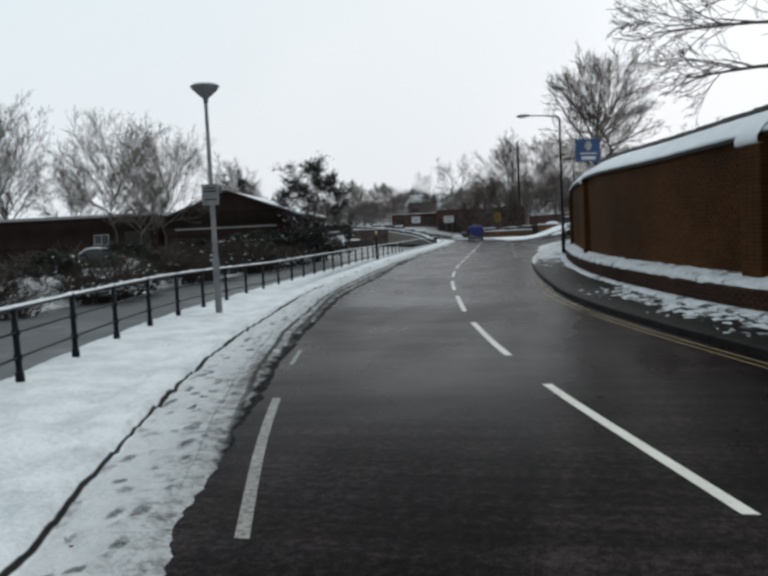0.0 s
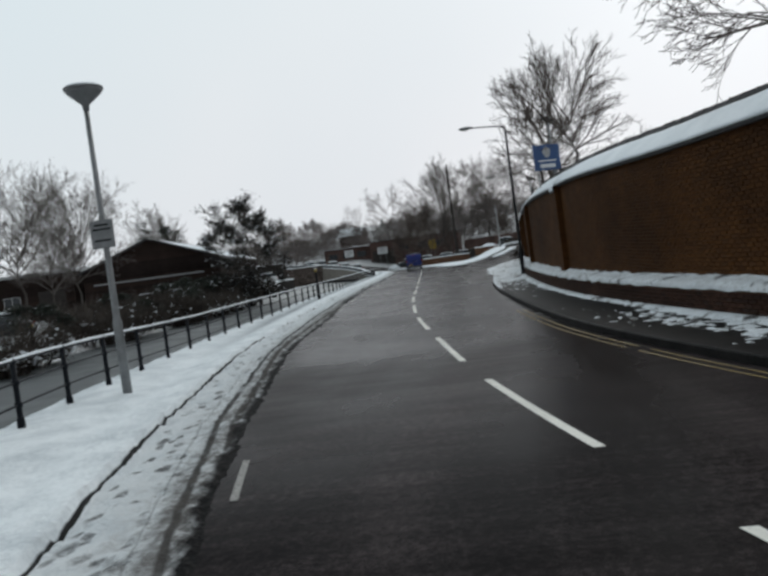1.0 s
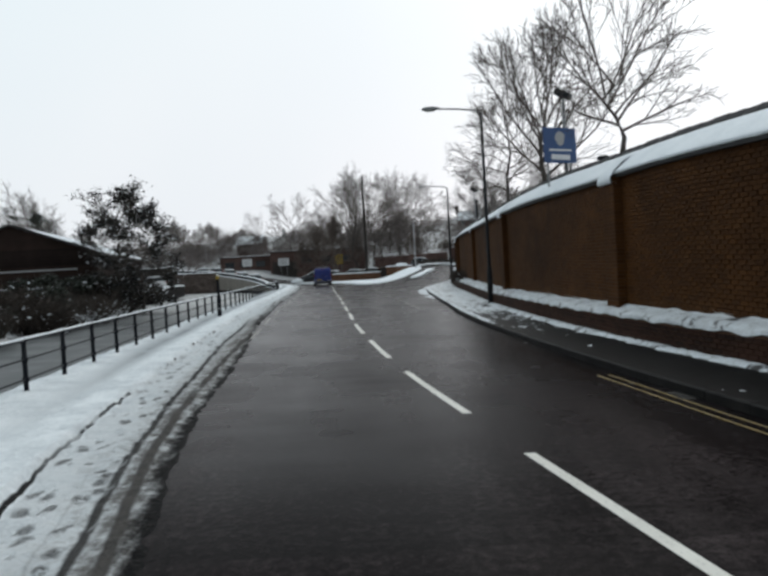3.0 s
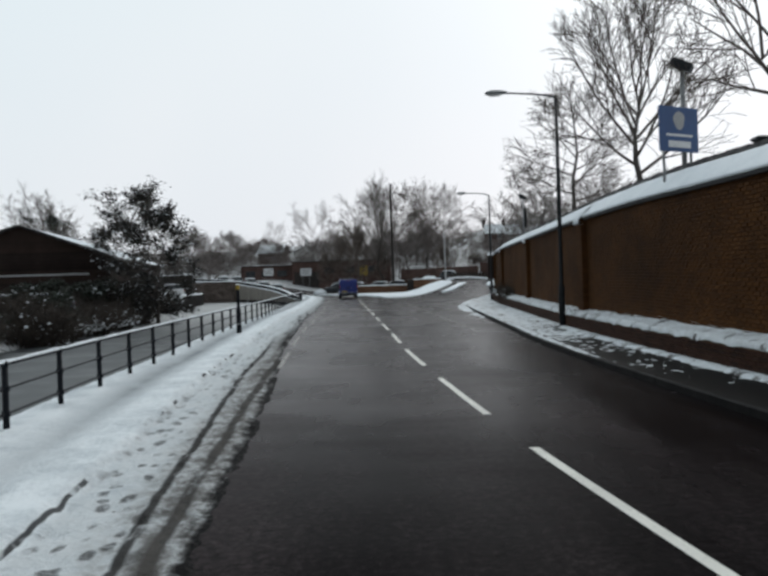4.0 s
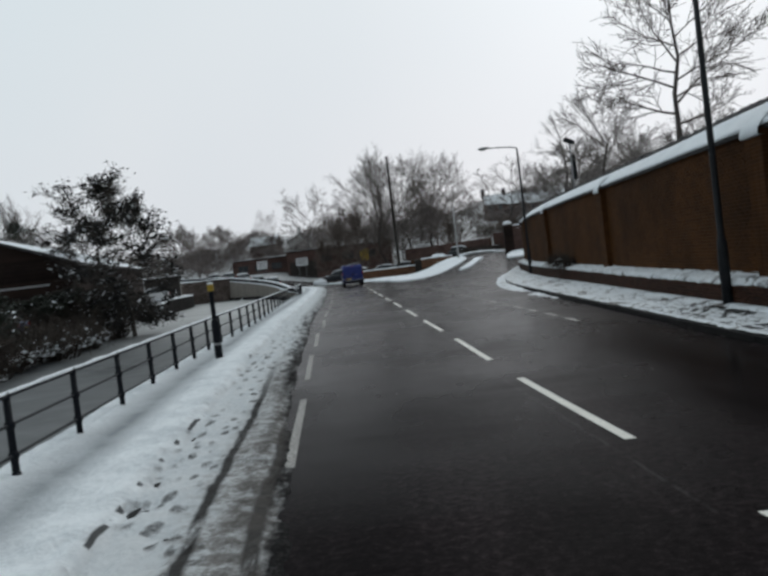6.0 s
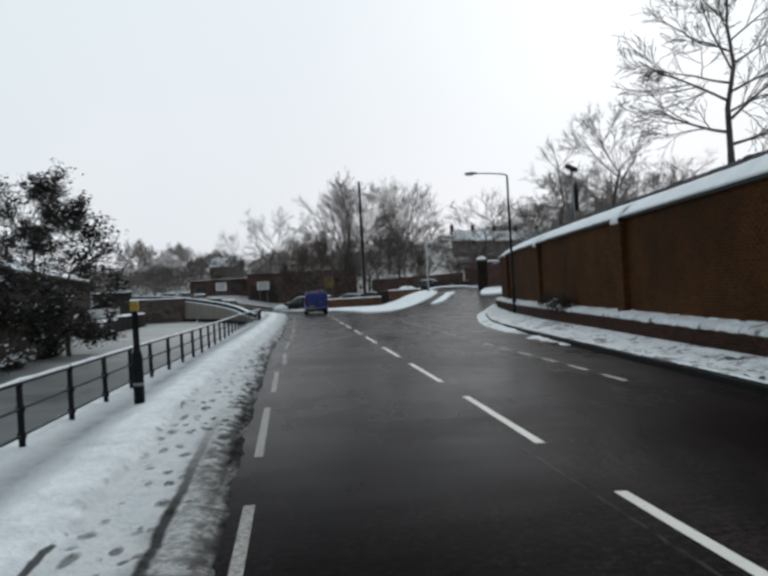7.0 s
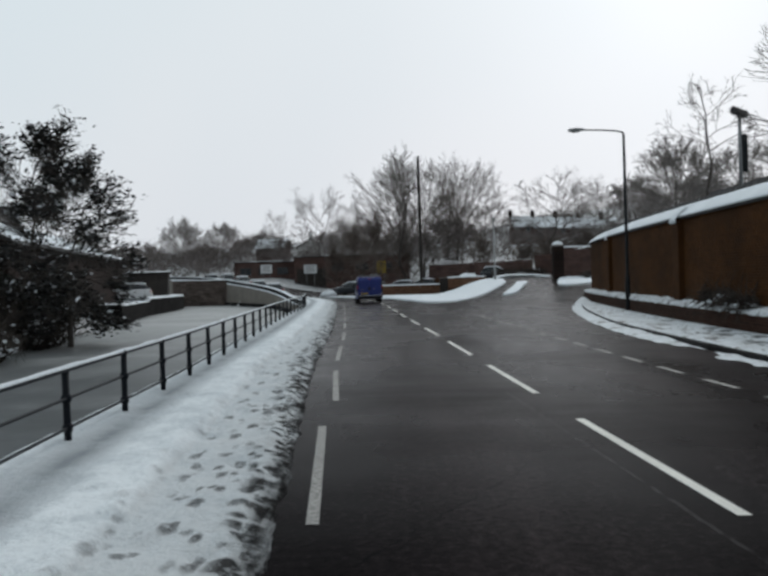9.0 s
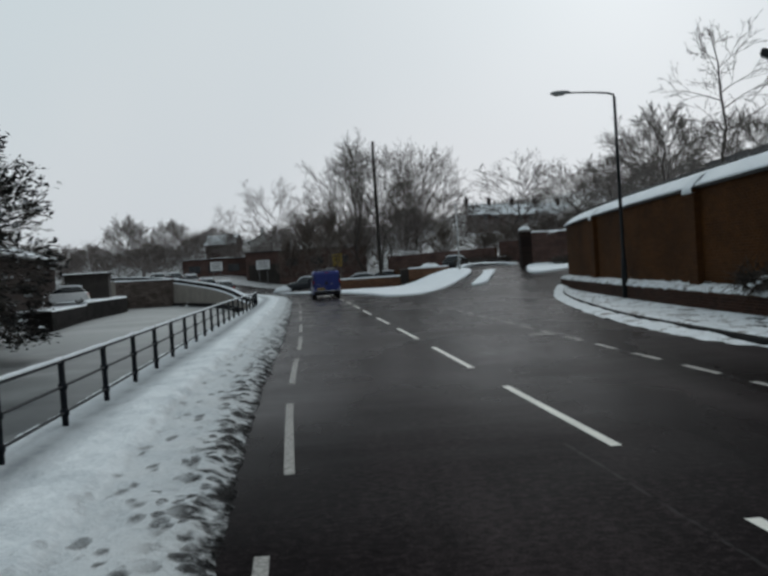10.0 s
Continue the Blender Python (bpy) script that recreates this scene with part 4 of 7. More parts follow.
def build_river_walls():
    wall = thing("river_wall", Matrix(), "dark stone river wall below the footway", "wall", kind="structure")
    rng = random.Random(8)
    s = Shape()
    for row in range(3):
        z0, y = -2.16 + row * 0.75, -60.0 + row * 0.4
        while y < 160:
            y2 = y + rng.uniform(0.9, 1.5)
            a, b, d = RAIL(y) - 0.36, RAIL(y2 - 0.02) - 0.36, rng.uniform(0, 0.03)
            s.add([(a - d, y, z0), (b - d, y2 - 0.02, z0), (b - d, y2 - 0.02, z0 + 0.73), (a - d, y, z0 + 0.73), (a + 0.4, y, z0), (b + 0.4, y2 - 0.02, z0), (b + 0.4, y2 - 0.02, z0 + 0.73), (a + 0.4, y, z0 + 0.73)], [(0, 3, 2, 1), (3, 7, 6, 2), (0, 4, 7, 3), (1, 2, 6, 5)])
            y = y2
    tagged(part("stone_blocks", s, STONE, wall), kind="stuff")
    # embankment and low parapet where the road bends and climbs along the river
    para = thing("river_parapet", Matrix(), "pale stone embankment with a low dark parapet along the river bend", "parapet", kind="structure")
    top_of = Curve([(78, 0.42), (90, 0.5), (97, 0.85), (105, 1.3), (114, 1.85), (126, 2.6), (140, 3.1), (170, 3.4)])
    toe, low, ledge, rows, crow = [], [], [], [], []
    for y in np.arange(78, 165, 1.0):
        x, h = RAIL(y) - 0.25, top_of(y)
        q, g = min(0.42, 0.3 + 0.01 * (y - 78)), 0.02 * wob(y, 2, 0.9)
        toe.append([(x - 0.55, y, -1.9), (x - 0.55, y, -0.48 + g), (x - 0.3, y, -0.45 + g)])
        low.append([(x - 0.34, y, -0.5), (x - 0.22, y, h - q - 0.02), (x - 0.1, y, h - q)])
        ledge.append([(x - 0.26, y, h - q - 0.04), (x - 0.24, y, h - q + 0.04 + g), (x - 0.11, y, h - q + 0.06 + g)])
        rows.append([(x - 0.12, y, h - q - 0.1), (x - 0.12, y, h), (x + 0.2, y, h), (x + 0.2, y, -0.2)])
        crow.append([(x - 0.15, y, h), (x - 0.13, y, h + 0.04), (x + 0.04, y, h + 0.06 + g), (x + 0.21, y, h + 0.04), (x + 0.23, y, h)])
    # dark strip at the water line, its height set from the camera's view
    part("toe_wall", Shape().sheet(toe), STONE_DARK, para, "dark strip along the foot of the embankment")
    part("embankment_face", Shape().sheet(low), STONE_PALE, para, "pale stone embankment above the water")
    part("ledge_snow", Shape().sheet(ledge), SNOW, para, smooth=True)
    part("parapet_wall", Shape().sheet(rows), STONE_DARK, para)
    part("coping_snow", Shape().sheet(crow), SNOW, para, smooth=True)
    # the river passes under a brown stone bridge at the bend
    bridge = thing("river_bridge", Matrix(), "brown stone bridge wall across the frozen river with snow along its top", "bridge", kind="structure")
    a, b = Vector((BANK(121) - 0.5, 121, 0)), Vector((RAIL(120) - 0.1, 120.5, 0))
    part("bridge_core", Shape().add([a + Vector((0, 0.02, -2)), b + Vector((0, 0.02, -2)), b + Vector((0, 0.02, 2.3)), a + Vector((0, 0.02, 2.4)), a + Vector((0, 2.5, 2.4)), b + Vector((0, 2.5, 2.3))], [(0, 1, 2, 3), (3, 2, 5, 4)]), STONE_DARK, bridge)
    stones, rng = Shape(), random.Random(17)
    for row in range(11):
        u, z0 = -0.3 * (row % 2), -1.0 + 0.3 * row
        while u < (b - a).length - 0.15:
            n = rng.uniform(0.5, 0.95)
            u0, u1 = max(u, 0.0) + 0.015, min(u + n, (b - a).length) - 0.015
            q, r = a.lerp(b, u0 / (b - a).length), a.lerp(b, u1 / (b - a).length)
            d = rng.uniform(0.01, 0.04)
            stones.add([q + Vector((0, -d, z0)), r + Vector((0, -d, z0)), r + Vector((0, -d, z0 + 0.275)), q + Vector((0, -d, z0 + 0.275)), q + Vector((0, 0.03, z0)), r + Vector((0, 0.03, z0)), r + Vector((0, 0.03, z0 + 0.275)), q + Vector((0, 0.03, z0 + 0.275))], [(0, 1, 2, 3), (3, 2, 6, 7), (0, 3, 7, 4), (1, 5, 6, 2), (0, 4, 5, 1)])
            u += n
    tagged(part("bridge_stones", stones, STONE_BROWN, bridge), kind="stuff")
    part("bridge_snow", Shape().sheet([[a.lerp(b, i / 12) + Vector((0, v, 2.4 - 0.1 * i / 12 + k + 0.02 * wob(i, v, 0.8))) for v, k in ((-0.08, -0.02), (-0.06, 0.06), (0.2, 0.1), (2.4, 0.1))] for i in range(13)]), SNOW, bridge, smooth=True)


# ---- the long brick wall ----
PILASTERS = [-32.2, -18.0, -3.4, 11.48, 23.9, 36.4, 48.6, 61.6]


def wall_frame(y):
    """Place and direction of the wall's face at y."""
    a = radians(WALL.heading(y))
    return Vector((WALL(y), y, 0)), Vector((-math.sin(a), math.cos(a), 0)), Vector((math.cos(a), math.sin(a), 0))


def wall_points(y0, y1, step):
    """Even steps along the wall by true length."""
    out, y = [], y0
    while y < y1:
        out.append(y)
        y += step * math.cos(radians(WALL.heading(y)))
    return out


def wall_sweep(profile, y0=-60.0, y1=71.5, step=0.5, jitter=0.0, closed=False):
    """A profile of (out, up) swept along the wall; out is away from the road."""
    s, rows = Shape(), []
    for y in wall_points(y0, y1, step) + [y1]:
        o, d, n = wall_frame(y)
        rows.append([o + n * (u + jitter * wob(y, k, 1.5, 3)) + Vector((0, 0, (h + base_up(y) if h < 1.5 else EAVE + (h - EAVE) * pitch_up(y) + eave_up(y)) + jitter * wob(y, k, 2.2, 8))) for k, (u, h) in enumerate(profile)])
    return s.sheet(rows, closed)


def base_up(y):
    return 0.10 * smooth01(24, 52, y)


def eave_up(y):
    return -0.12 + 0.22 * smooth01(0, 11, y) + 0.10 * smooth01(12, 20, y) + 0.03 * smooth01(30, 40, y) + 0.07 * smooth01(46, 64, y)


def pitch_up(y):
    """Scales the coping's height, most near mid-wall, to fit the camera's view."""
    return 0.85 + 0.12 * smooth01(8, 18, y) - 0.10 * smooth01(22, 32, y)


LEDGE, EAVE, RIDGE_UP, RIDGE_BACK = 0.53, 3.22, 3.77, 0.6


def build_wall():
    wall = thing("wall_east", Matrix(), "long red-brown brick wall with pilasters, a plinth and a snowy sloping coping", "brick wall", kind="structure")
    part("wall_core", wall_sweep([(0.02, 0.0), (0.02, EAVE - 0.04), (0.5, EAVE - 0.04), (0.5, 0.0)]), MORTAR, wall)
    part("plinth_core", wall_sweep([(0.3, -0.1), (-0.43, -0.1), (-0.43, LEDGE - 0.02), (0.3, LEDGE - 0.02)]), MORTAR, wall)
    end, (o, d, n) = Shape(), wall_frame(71.5)
    end.add([o + n * 0.02, o + n * 12, o + n * 12 + Vector((0, 0, EAVE)), o + n * 0.02 + Vector((0, 0, EAVE))], [(0, 1, 2, 3)])
    part("return_wall", end, BRICK, wall)
    snow_top = wall_sweep([(-0.12, EAVE - 0.03), (-0.138, EAVE - 0.02), (-0.14, EAVE + 0.02), (-0.12, EAVE + 0.05), (-0.05, EAVE + 0.115), (0.1, EAVE + 0.25), (0.33, EAVE + 0.45), (RIDGE_BACK - 0.12, RIDGE_UP - 0.03)], step=0.4, jitter=0.012)
    part("coping_snow", snow_top, SNOW, wall, "smooth snow on the sloping coping", smooth=True)
    part("coping_eave", wall_sweep([(0.02, EAVE - 0.10), (-0.10, EAVE - 0.10), (-0.12, EAVE - 0.03), (0.02, EAVE - 0.03)]), RIDGE, wall)
    part("coping_back", wall_sweep([(RIDGE_BACK + 0.10, RIDGE_UP - 0.04), (RIDGE_BACK + 0.9, 3.3)]), SLATE, wall)
    for i, y in enumerate(wall_points(-40, 71, 0.45)):
        o, d, n = wall_frame(y)
        s = Shape()
        m = Matrix.Translation(o + Vector((0, 0, eave_up(y) - (RIDGE_UP - EAVE) * (1 - pitch_up(y)) + 0.006 * (i % 3)))) @ Matrix.Rotation(radians(WALL.heading(y)), 4, "Z")
        s.tube([m @ Vector((RIDGE_BACK, -0.22, RIDGE_UP)), m @ Vector((RIDGE_BACK, 0.2, RIDGE_UP)), m @ Vector((RIDGE_BACK, 0.225, RIDGE_UP + 0.012))], [0.095, 0.095, 0.107], 6)
        part("ridge_tile", s, RIDGE, wall)
    ledge = wall_sweep([(-0.46, LEDGE - 0.02), (-0.455, LEDGE + 0.05), (-0.38, LEDGE + 0.10), (-0.18, LEDGE + 0.12), (0.0, LEDGE + 0.16), (0.04, LEDGE + 0.22)], step=0.15, jitter=0.045)
    part("ledge_snow", ledge, SNOW_LEDGE, wall, "snow lying on the plinth ledge", smooth=True)
    # bricks: the stretch nearest to the road is single pieces, the rest one mesh
    rng = random.Random(11)
    rest, dark_rest, single = Shape(), Shape(), None
    piece = Shape()
    piece.add([(-0.005, -0.1, -0.03), (-0.005, 0.1, -0.03), (-0.005, 0.1, 0.03), (-0.005, -0.1, 0.03), (0.02, -0.107, -0.0325), (0.02, 0.107, -0.0325), (0.02, 0.107, 0.0325), (0.02, -0.107, 0.0325)], [(0, 3, 2, 1), (0, 4, 7, 3), (1, 2, 6, 5), (3, 7, 6, 2), (0, 1, 5, 4)])
    mesh, count = None, 0
    heights = np.arange(0.475, EAVE - 0.1, 0.075)
    for row, h in enumerate(heights):
        for y in wall_points(-14 + (0.11 if row % 2 else 0), 71.3, 0.225):
            o, d, n = wall_frame(y)
            m = Matrix.Translation(o + n * rng.uniform(-0.004, 0.003) + Vector((0, 0, h + eave_up(y)))) @ Matrix.Rotation(radians(WALL.heading(y)), 4, "Z")
            if 7.2 < y < 9.6 and 0.8 < h < 2.75 and count < 290:
                ob = new("brick", mesh) if mesh else part("brick", piece, BRICK)
                mesh = ob.data
                ob.matrix_world, ob.parent = m, wall
                count += 1
            else:
                rest.add([m @ Vector(p) for p in piece.v], piece.f)
    for row, h in enumerate(np.arange(-0.01, LEDGE - 0.04, 0.075)):
        for y in wall_points(-14 + (0.11 if row % 2 else 0), 71.3, 0.225):
            o, d, n = wall_frame(y)
            m = Matrix.Translation(o + n * (-0.45 + rng.uniform(-0.003, 0.003)) + Vector((0, 0, h + base_up(y)))) @ Matrix.Rotation(radians(WALL.heading(y)), 4, "Z")
            dark_rest.add([m @ Vector(p) for p in piece.v], piece.f)
    tagged(part("wall_bricks", rest, BRICK, wall), kind="stuff")
    tagged(part("plinth_bricks", dark_rest, BRICK_DARK, wall), kind="stuff")
    for y in PILASTERS:
        o, d, n = wall_frame(y)
        m = Matrix.Translation(o + Vector((0, 0, eave_up(y)))) @ Matrix.Rotation(radians(WALL.heading(y)), 4, "Z")
        pil = part("pilaster", Shape().box(-0.165, -0.33, LEDGE - 0.05, 0.05, 0.33, EAVE - 0.08, m), MORTAR, wall, "brick pilaster proud of the wall face")
        s = Shape()
        for row, h in enumerate(heights):
            for k in range(3):
                q = m @ Matrix.Translation((-0.172, (-0.22 + 0.22 * k) * (1 if row % 2 else 0.985), h))
                s.add([q @ Vector((p[0], p[1] * (1 if row % 2 or k == 1 else 0.96), p[2])) for p in piece.v], piece.f)
            for side in (-1, 1):
                s.add([m @ Vector(p) for p in ((-0.16, side * 0.335, h - 0.03), (0.02, side * 0.335, h - 0.03), (0.02, side * 0.335, h + 0.03), (-0.16, side * 0.335, h + 0.03))], [(0, 1, 2, 3)])
        tagged(part("pilaster_bricks", s, BRICK, pil), kind="stuff")
        cap = Shape().sheet([[m @ Vector((u, v, h)) for u, h in ((-0.10, EAVE - 0.20), (-0.22, EAVE - 0.205), (-0.25, EAVE - 0.17), (-0.24, EAVE - 0.08), (-0.17, EAVE + 0.03), (0.0, EAVE + 0.21), (0.2, EAVE + 0.36))] for v in (-0.385, -0.37, -0.2, 0.0, 0.2, 0.37, 0.385)])
        part("cap_snow", cap, SNOW, pil, "snow on the pilaster cap", smooth=True)
    bank = Shape()
    rows = []
    for y in np.arange(-60, 80, 1.2):
        o, d, n = wall_frame(min(y, 71))
        rows.append([Vector((o.x + u, y, h + 0.15 * wob(o.x + u, y, 0.3))) for u, h in ((0.7, 3.45), (1.5, 3.6), (3, 3.7), (6, 3.9), (12, 4.2), (22, 4.8))])
    tagged(part("raised_ground", bank.sheet(rows), SNOW, smooth=True), "snowy raised ground behind the brick wall", "ground", kind="structure")


# ---- far side of the junction ----
def slab(points, up, mat, name, label, category, lift=0.02):
    """A raised paved or snowy area with a rounded edge over the road; points run round it."""
    s = Shape()
    c = Vector((sum(p[0] for p in points) / len(points), sum(p[1] for p in points) / len(points), 0))
    rows = []
    n = len(points)
    dense = []
    for i in range(n):
        a, b, c2, d = (Vector((*points[(i + k) % n], 0)) for k in (-1, 0, 1, 2))
        for t in (0, 0.2, 0.4, 0.6, 0.8):
            dense.append(0.5 * ((2 * b) + (c2 - a) * t + (2 * a - 5 * b + 4 * c2 - d) * t * t + (3 * b - a - 3 * c2 + d) * t ** 3))
    for shrink, h in ((1.0, -0.05), (1.0, up * 0.6), (0.985, up), (0.9, up + lift), (0.6, up + lift * 1.6), (0.3, up + lift), (0.02, up + lift)):
        rows.append([(c.x + (p.x - c.x) * shrink, c.y + (p.y - c.y) * shrink, road_z(c.x + (p.x - c.x) * shrink, c.y + (p.y - c.y) * shrink) + h + (0.04 * wob(p.x * shrink, p.y * shrink, 1.1) if h > up * 0.5 else 0)) for p in dense])
    s.sheet(rows, True)
    return tagged(part(name, s, mat, smooth=True), label, category, kind="structure")


build_ground()
ROAD = build_road()
build_markings(ROAD)
FOOT_EAST = build_right_footway()
FOOT_WEST = build_left_footway()
build_river_walls()
slab([(-1.6, 77.5), (0.8, 78.2), (3.2, 83), (5.2, 90), (4.2, 97), (2, 101), (-2, 102), (-7.5, 104), (-12, 108), (-9.5, 103.5), (-5, 93), (-3.0, 84)], 0.13, SNOW, "pavement_corner", "snow-covered pavement round the far corner of the junction", "pavement")
slab([(3.4, 77.0), (4.3, 76.9), (5.2, 80.5), (6.0, 84), (6.5, 86.6), (5.7, 86.8), (5.2, 84), (4.3, 80.5)], 0.12, SNOW, "traffic_island", "long narrow snow-covered traffic island in the side road", "traffic island")
slab([(5.2, 95.0), (7.4, 95.6), (9.2, 93.2), (9.6, 94.6), (7.6, 97.4), (5.0, 96.8)], 0.12, SNOW, "pavement_side", "snow-covered pavement below the boundary wall of the side road", "pavement")
slab([(8.3, 82.5), (9.8, 82), (13, 86), (15, 92), (12, 93), (9.8, 90)], 0.12, SNOW, "pavement_gate", "snow-covered pavement beside the gate pillar", "pavement")
build_wall()


# ---- trees ----
def crown_limbs(rng, trunk, limbs, spec):
    """A trunk that forks into limbs which fill a rounded crown; each finer branch leads outwards to the crown's skin. Returns the twig ends."""
    h, w = spec["height"], spec["width"] / 2
    low = h * spec["low"]
    mid, tall = Vector((0, 0, (low + h) / 2 - 0.08 * h)), (h - low) / 2 + 0.08 * h
    ends = []

    def inside(p):
        d = p - mid
        return math.sqrt((d.x / w) ** 2 + (d.y / w) ** 2 + (d.z / tall) ** 2)

    def branch(p, d, length, r, level):
        steps = 4 if level == 1 else 3 if level == 2 else 1 if level >= spec["levels"] else 2
        pts, q = [p], p
        for i in range(steps):
            out = (q - mid)
            out.z *= 0.7
            out = out.normalized() if out.length > 0.01 else d
            d = (d + out * spec["outward"] + Vector((rng.gauss(0, 1), rng.gauss(0, 1), rng.gauss(0, 0.8) + spec["lift"])) * 0.095).normalized()
            q = q + d * (length / steps)
            pts.append(q)
        radii = [max(r * (1 - 0.65 * i / steps), spec["least"]) for i in range(steps + 1)]
        limbs.tube(pts, radii, 5 if level == 1 else 4 if level == 2 else 3, caps=False)
        if level >= spec["levels"]:
            ends.append(pts[-1])
            return
        n = spec["kids"][level - 1]
        for k in range(n):
            t = min(0.18 + 0.82 * (k + rng.random()) / n, 0.98)
            i = min(int(t * steps), steps - 1)
            s = pts[i].lerp(pts[i + 1], t * steps - i)
            axis = (pts[i + 1] - pts[i]).normalized()
            side = axis.cross(Vector((rng.gauss(0, 1), rng.gauss(0, 1), rng.gauss(0, 1)))).normalized()
            room = max(1.06 - inside(s), 0.06) * min(w, tall) * 1.25
            reach = min(length * rng.uniform(0.45, 0.72), max(room, 0.22 * h / (level + 1)))
            branch(s, (axis + side * rng.uniform(0.42, 0.85) + Vector((0, 0, 0.18 * spec["lift"]))).normalized(), reach, max(r * (1 - 0.65 * t) * 0.6, spec["least"]), level + 1)

    r = h * spec["trunk"]
    top = h * spec["axis"]
    lean = [Vector((rng.gauss(0, 0.012) * h * i, rng.gauss(0, 0.012) * h * i, top * i / 5)) for i in range(6)]
    trunk.tube([(0, 0, -0.4), (0, 0, 0.0)] + lean[1:], [r * 1.7, r * 1.35] + [r * (1 - 0.16 * i) for i in range(1, 6)], 8)
    n = spec["limbs"]
    for k in range(n):
        t = spec["low"] * 0.85 + (spec["axis"] - spec["low"] * 0.85) * (k + 0.5 * rng.random()) / n
        i = min(int(t * h / top * 5), 4)
        p = lean[i].lerp(lean[i + 1], min(max(t * h / top * 5 - i, 0), 1))
        a = k * 2.4 + rng.uniform(-0.4, 0.4)
        up = math.tan(radians(spec["rise"] + 35 * (t - spec["low"]) / max(spec["axis"] - spec["low"], 0.01)))
        d = Vector((math.cos(a), math.sin(a), up)).normalized()
        far = 0.1
        while inside(p + d * far) < 0.98 and far < h:
            far += 0.05 * h
        branch(p, d, far * rng.uniform(0.85, 1.05), max(r * (1 - 0.8 * t) * 0.55, spec["least"]), 1)
    return ends


ROUNDED = {"height": 5.0, "width": 4.0, "low": 0.22, "axis": 0.8, "limbs": 11, "rise": 25, "levels": 5, "kids": (7, 5, 3, 2), "outward": 0.10, "lift": 0.45, "least": 0.006, "trunk": 0.018}


def bare_tree(name, m, seed, spec, label, bark=None, twig=None, group=""):
    rng = random.Random(seed)
    crown, trunk = Shape(), Shape()
    crown_limbs(rng, trunk, crown, {**ROUNDED, **spec})
    ob = thing(name, m, label, "tree", group)
    part("trunk", trunk, bark or BARK, ob, smooth=True)
    part("crown", crown, twig or TWIG, ob, "fine bare branches and twigs")
    return ob


def leafy_tree(name, m, seed, spec, label, leaf, snow=0.12, group=""):
    """A tree whose twigs carry many small dark clumps of leaves and catkins."""
    rng = random.Random(seed)
    limbs, trunk = Shape(), Shape()
    ends = crown_limbs(rng, trunk, limbs, {**ROUNDED, "levels": 4, "least": 0.014, **spec})
    ob = thing(name, m, label, "tree", group)
    part("trunk", trunk, BARK, ob, smooth=True)
    part("branchwork", limbs, BARK, ob)
    leaves, flakes = Shape(), Shape()
    for q in ends:
        if noise.noise((q.x * 0.55, q.y * 0.55, q.z * 1.5 + seed)) < -0.07:
            continue
        for _ in range(5):
            c = q + Vector((rng.gauss(0, 0.22), rng.gauss(0, 0.22), rng.gauss(0, 0.10)))
            a, e = Vector((rng.gauss(0, 1), rng.gauss(0, 1), rng.gauss(0, 0.28))).normalized(), Vector((rng.gauss(0, 1), rng.gauss(0, 1), rng.gauss(0, 0.28))).normalized()
            k = rng.uniform(0.07, 0.19)
            (flakes if rng.random() < snow else leaves).add([c - a * k, c + e * k * 0.6, c + a * k, c - e * k * 0.5 + Vector((0, 0, 0.03))], [(0, 1, 2, 3)])
    part("foliage", leaves, leaf, ob, "dark clumps of foliage")
    tagged(part("foliage_snow", flakes, SNOW, ob, "snow caught on the outer twigs"), kind="stuff")
    return ob


def bush(m, seed, width, height, label="tangled bare bush with snow caught in it", frost=0.13):
    rng = random.Random(seed)
    twigs, snow, dark = Shape(), Shape(), Shape()
    for i in range(170):
        a, r = rng.uniform(0, 6.28), width * 0.5 * math.sqrt(rng.random())
        p = Vector((r * math.cos(a) * 0.8, r * math.sin(a) * 0.8, -0.1))
        d = Vector((math.cos(a) * 0.6 + rng.gauss(0, 0.35), math.sin(a) * 0.6 + rng.gauss(0, 0.35), 1.2)).normalized()
        n = height * rng.uniform(0.5, 1.1)
        q = p + d * n * 0.55
        e = q + (d + Vector((rng.gauss(0, 0.5), rng.gauss(0, 0.5), -0.35))).normalized() * n * 0.5
        (twigs if i % 3 else dark).tube([p, q, e], [0.022, 0.016, 0.008], 3, caps=False)
        for _ in range(2):
            f = q.lerp(e, rng.random())
            w = q + Vector((rng.gauss(0, 0.3), rng.gauss(0, 0.3), rng.gauss(0, 0.25)))
            twigs.tube([f, w], [0.012, 0.006], 3, caps=False)
        if rng.random() < frost:
            f = p.lerp(e, rng.uniform(0.1, 0.95))
            k = rng.uniform(0.03, 0.12)
            snow.blob(f.x, f.y, f.z * 0.85, k * rng.uniform(0.8, 1.8), k * rng.uniform(0.8, 1.8), k * 0.5, rng, 3, 5, 0.9)
    ob = thing("bush", m, label, "bush", "bushes on the river bank")
    part("stem_tangle", twigs, STRAW, ob)
    part("dead_tangle", dark, TIMBER_DARK, ob)
    tagged(part("caught_snow", snow, SNOW, ob), kind="stuff")
    return ob


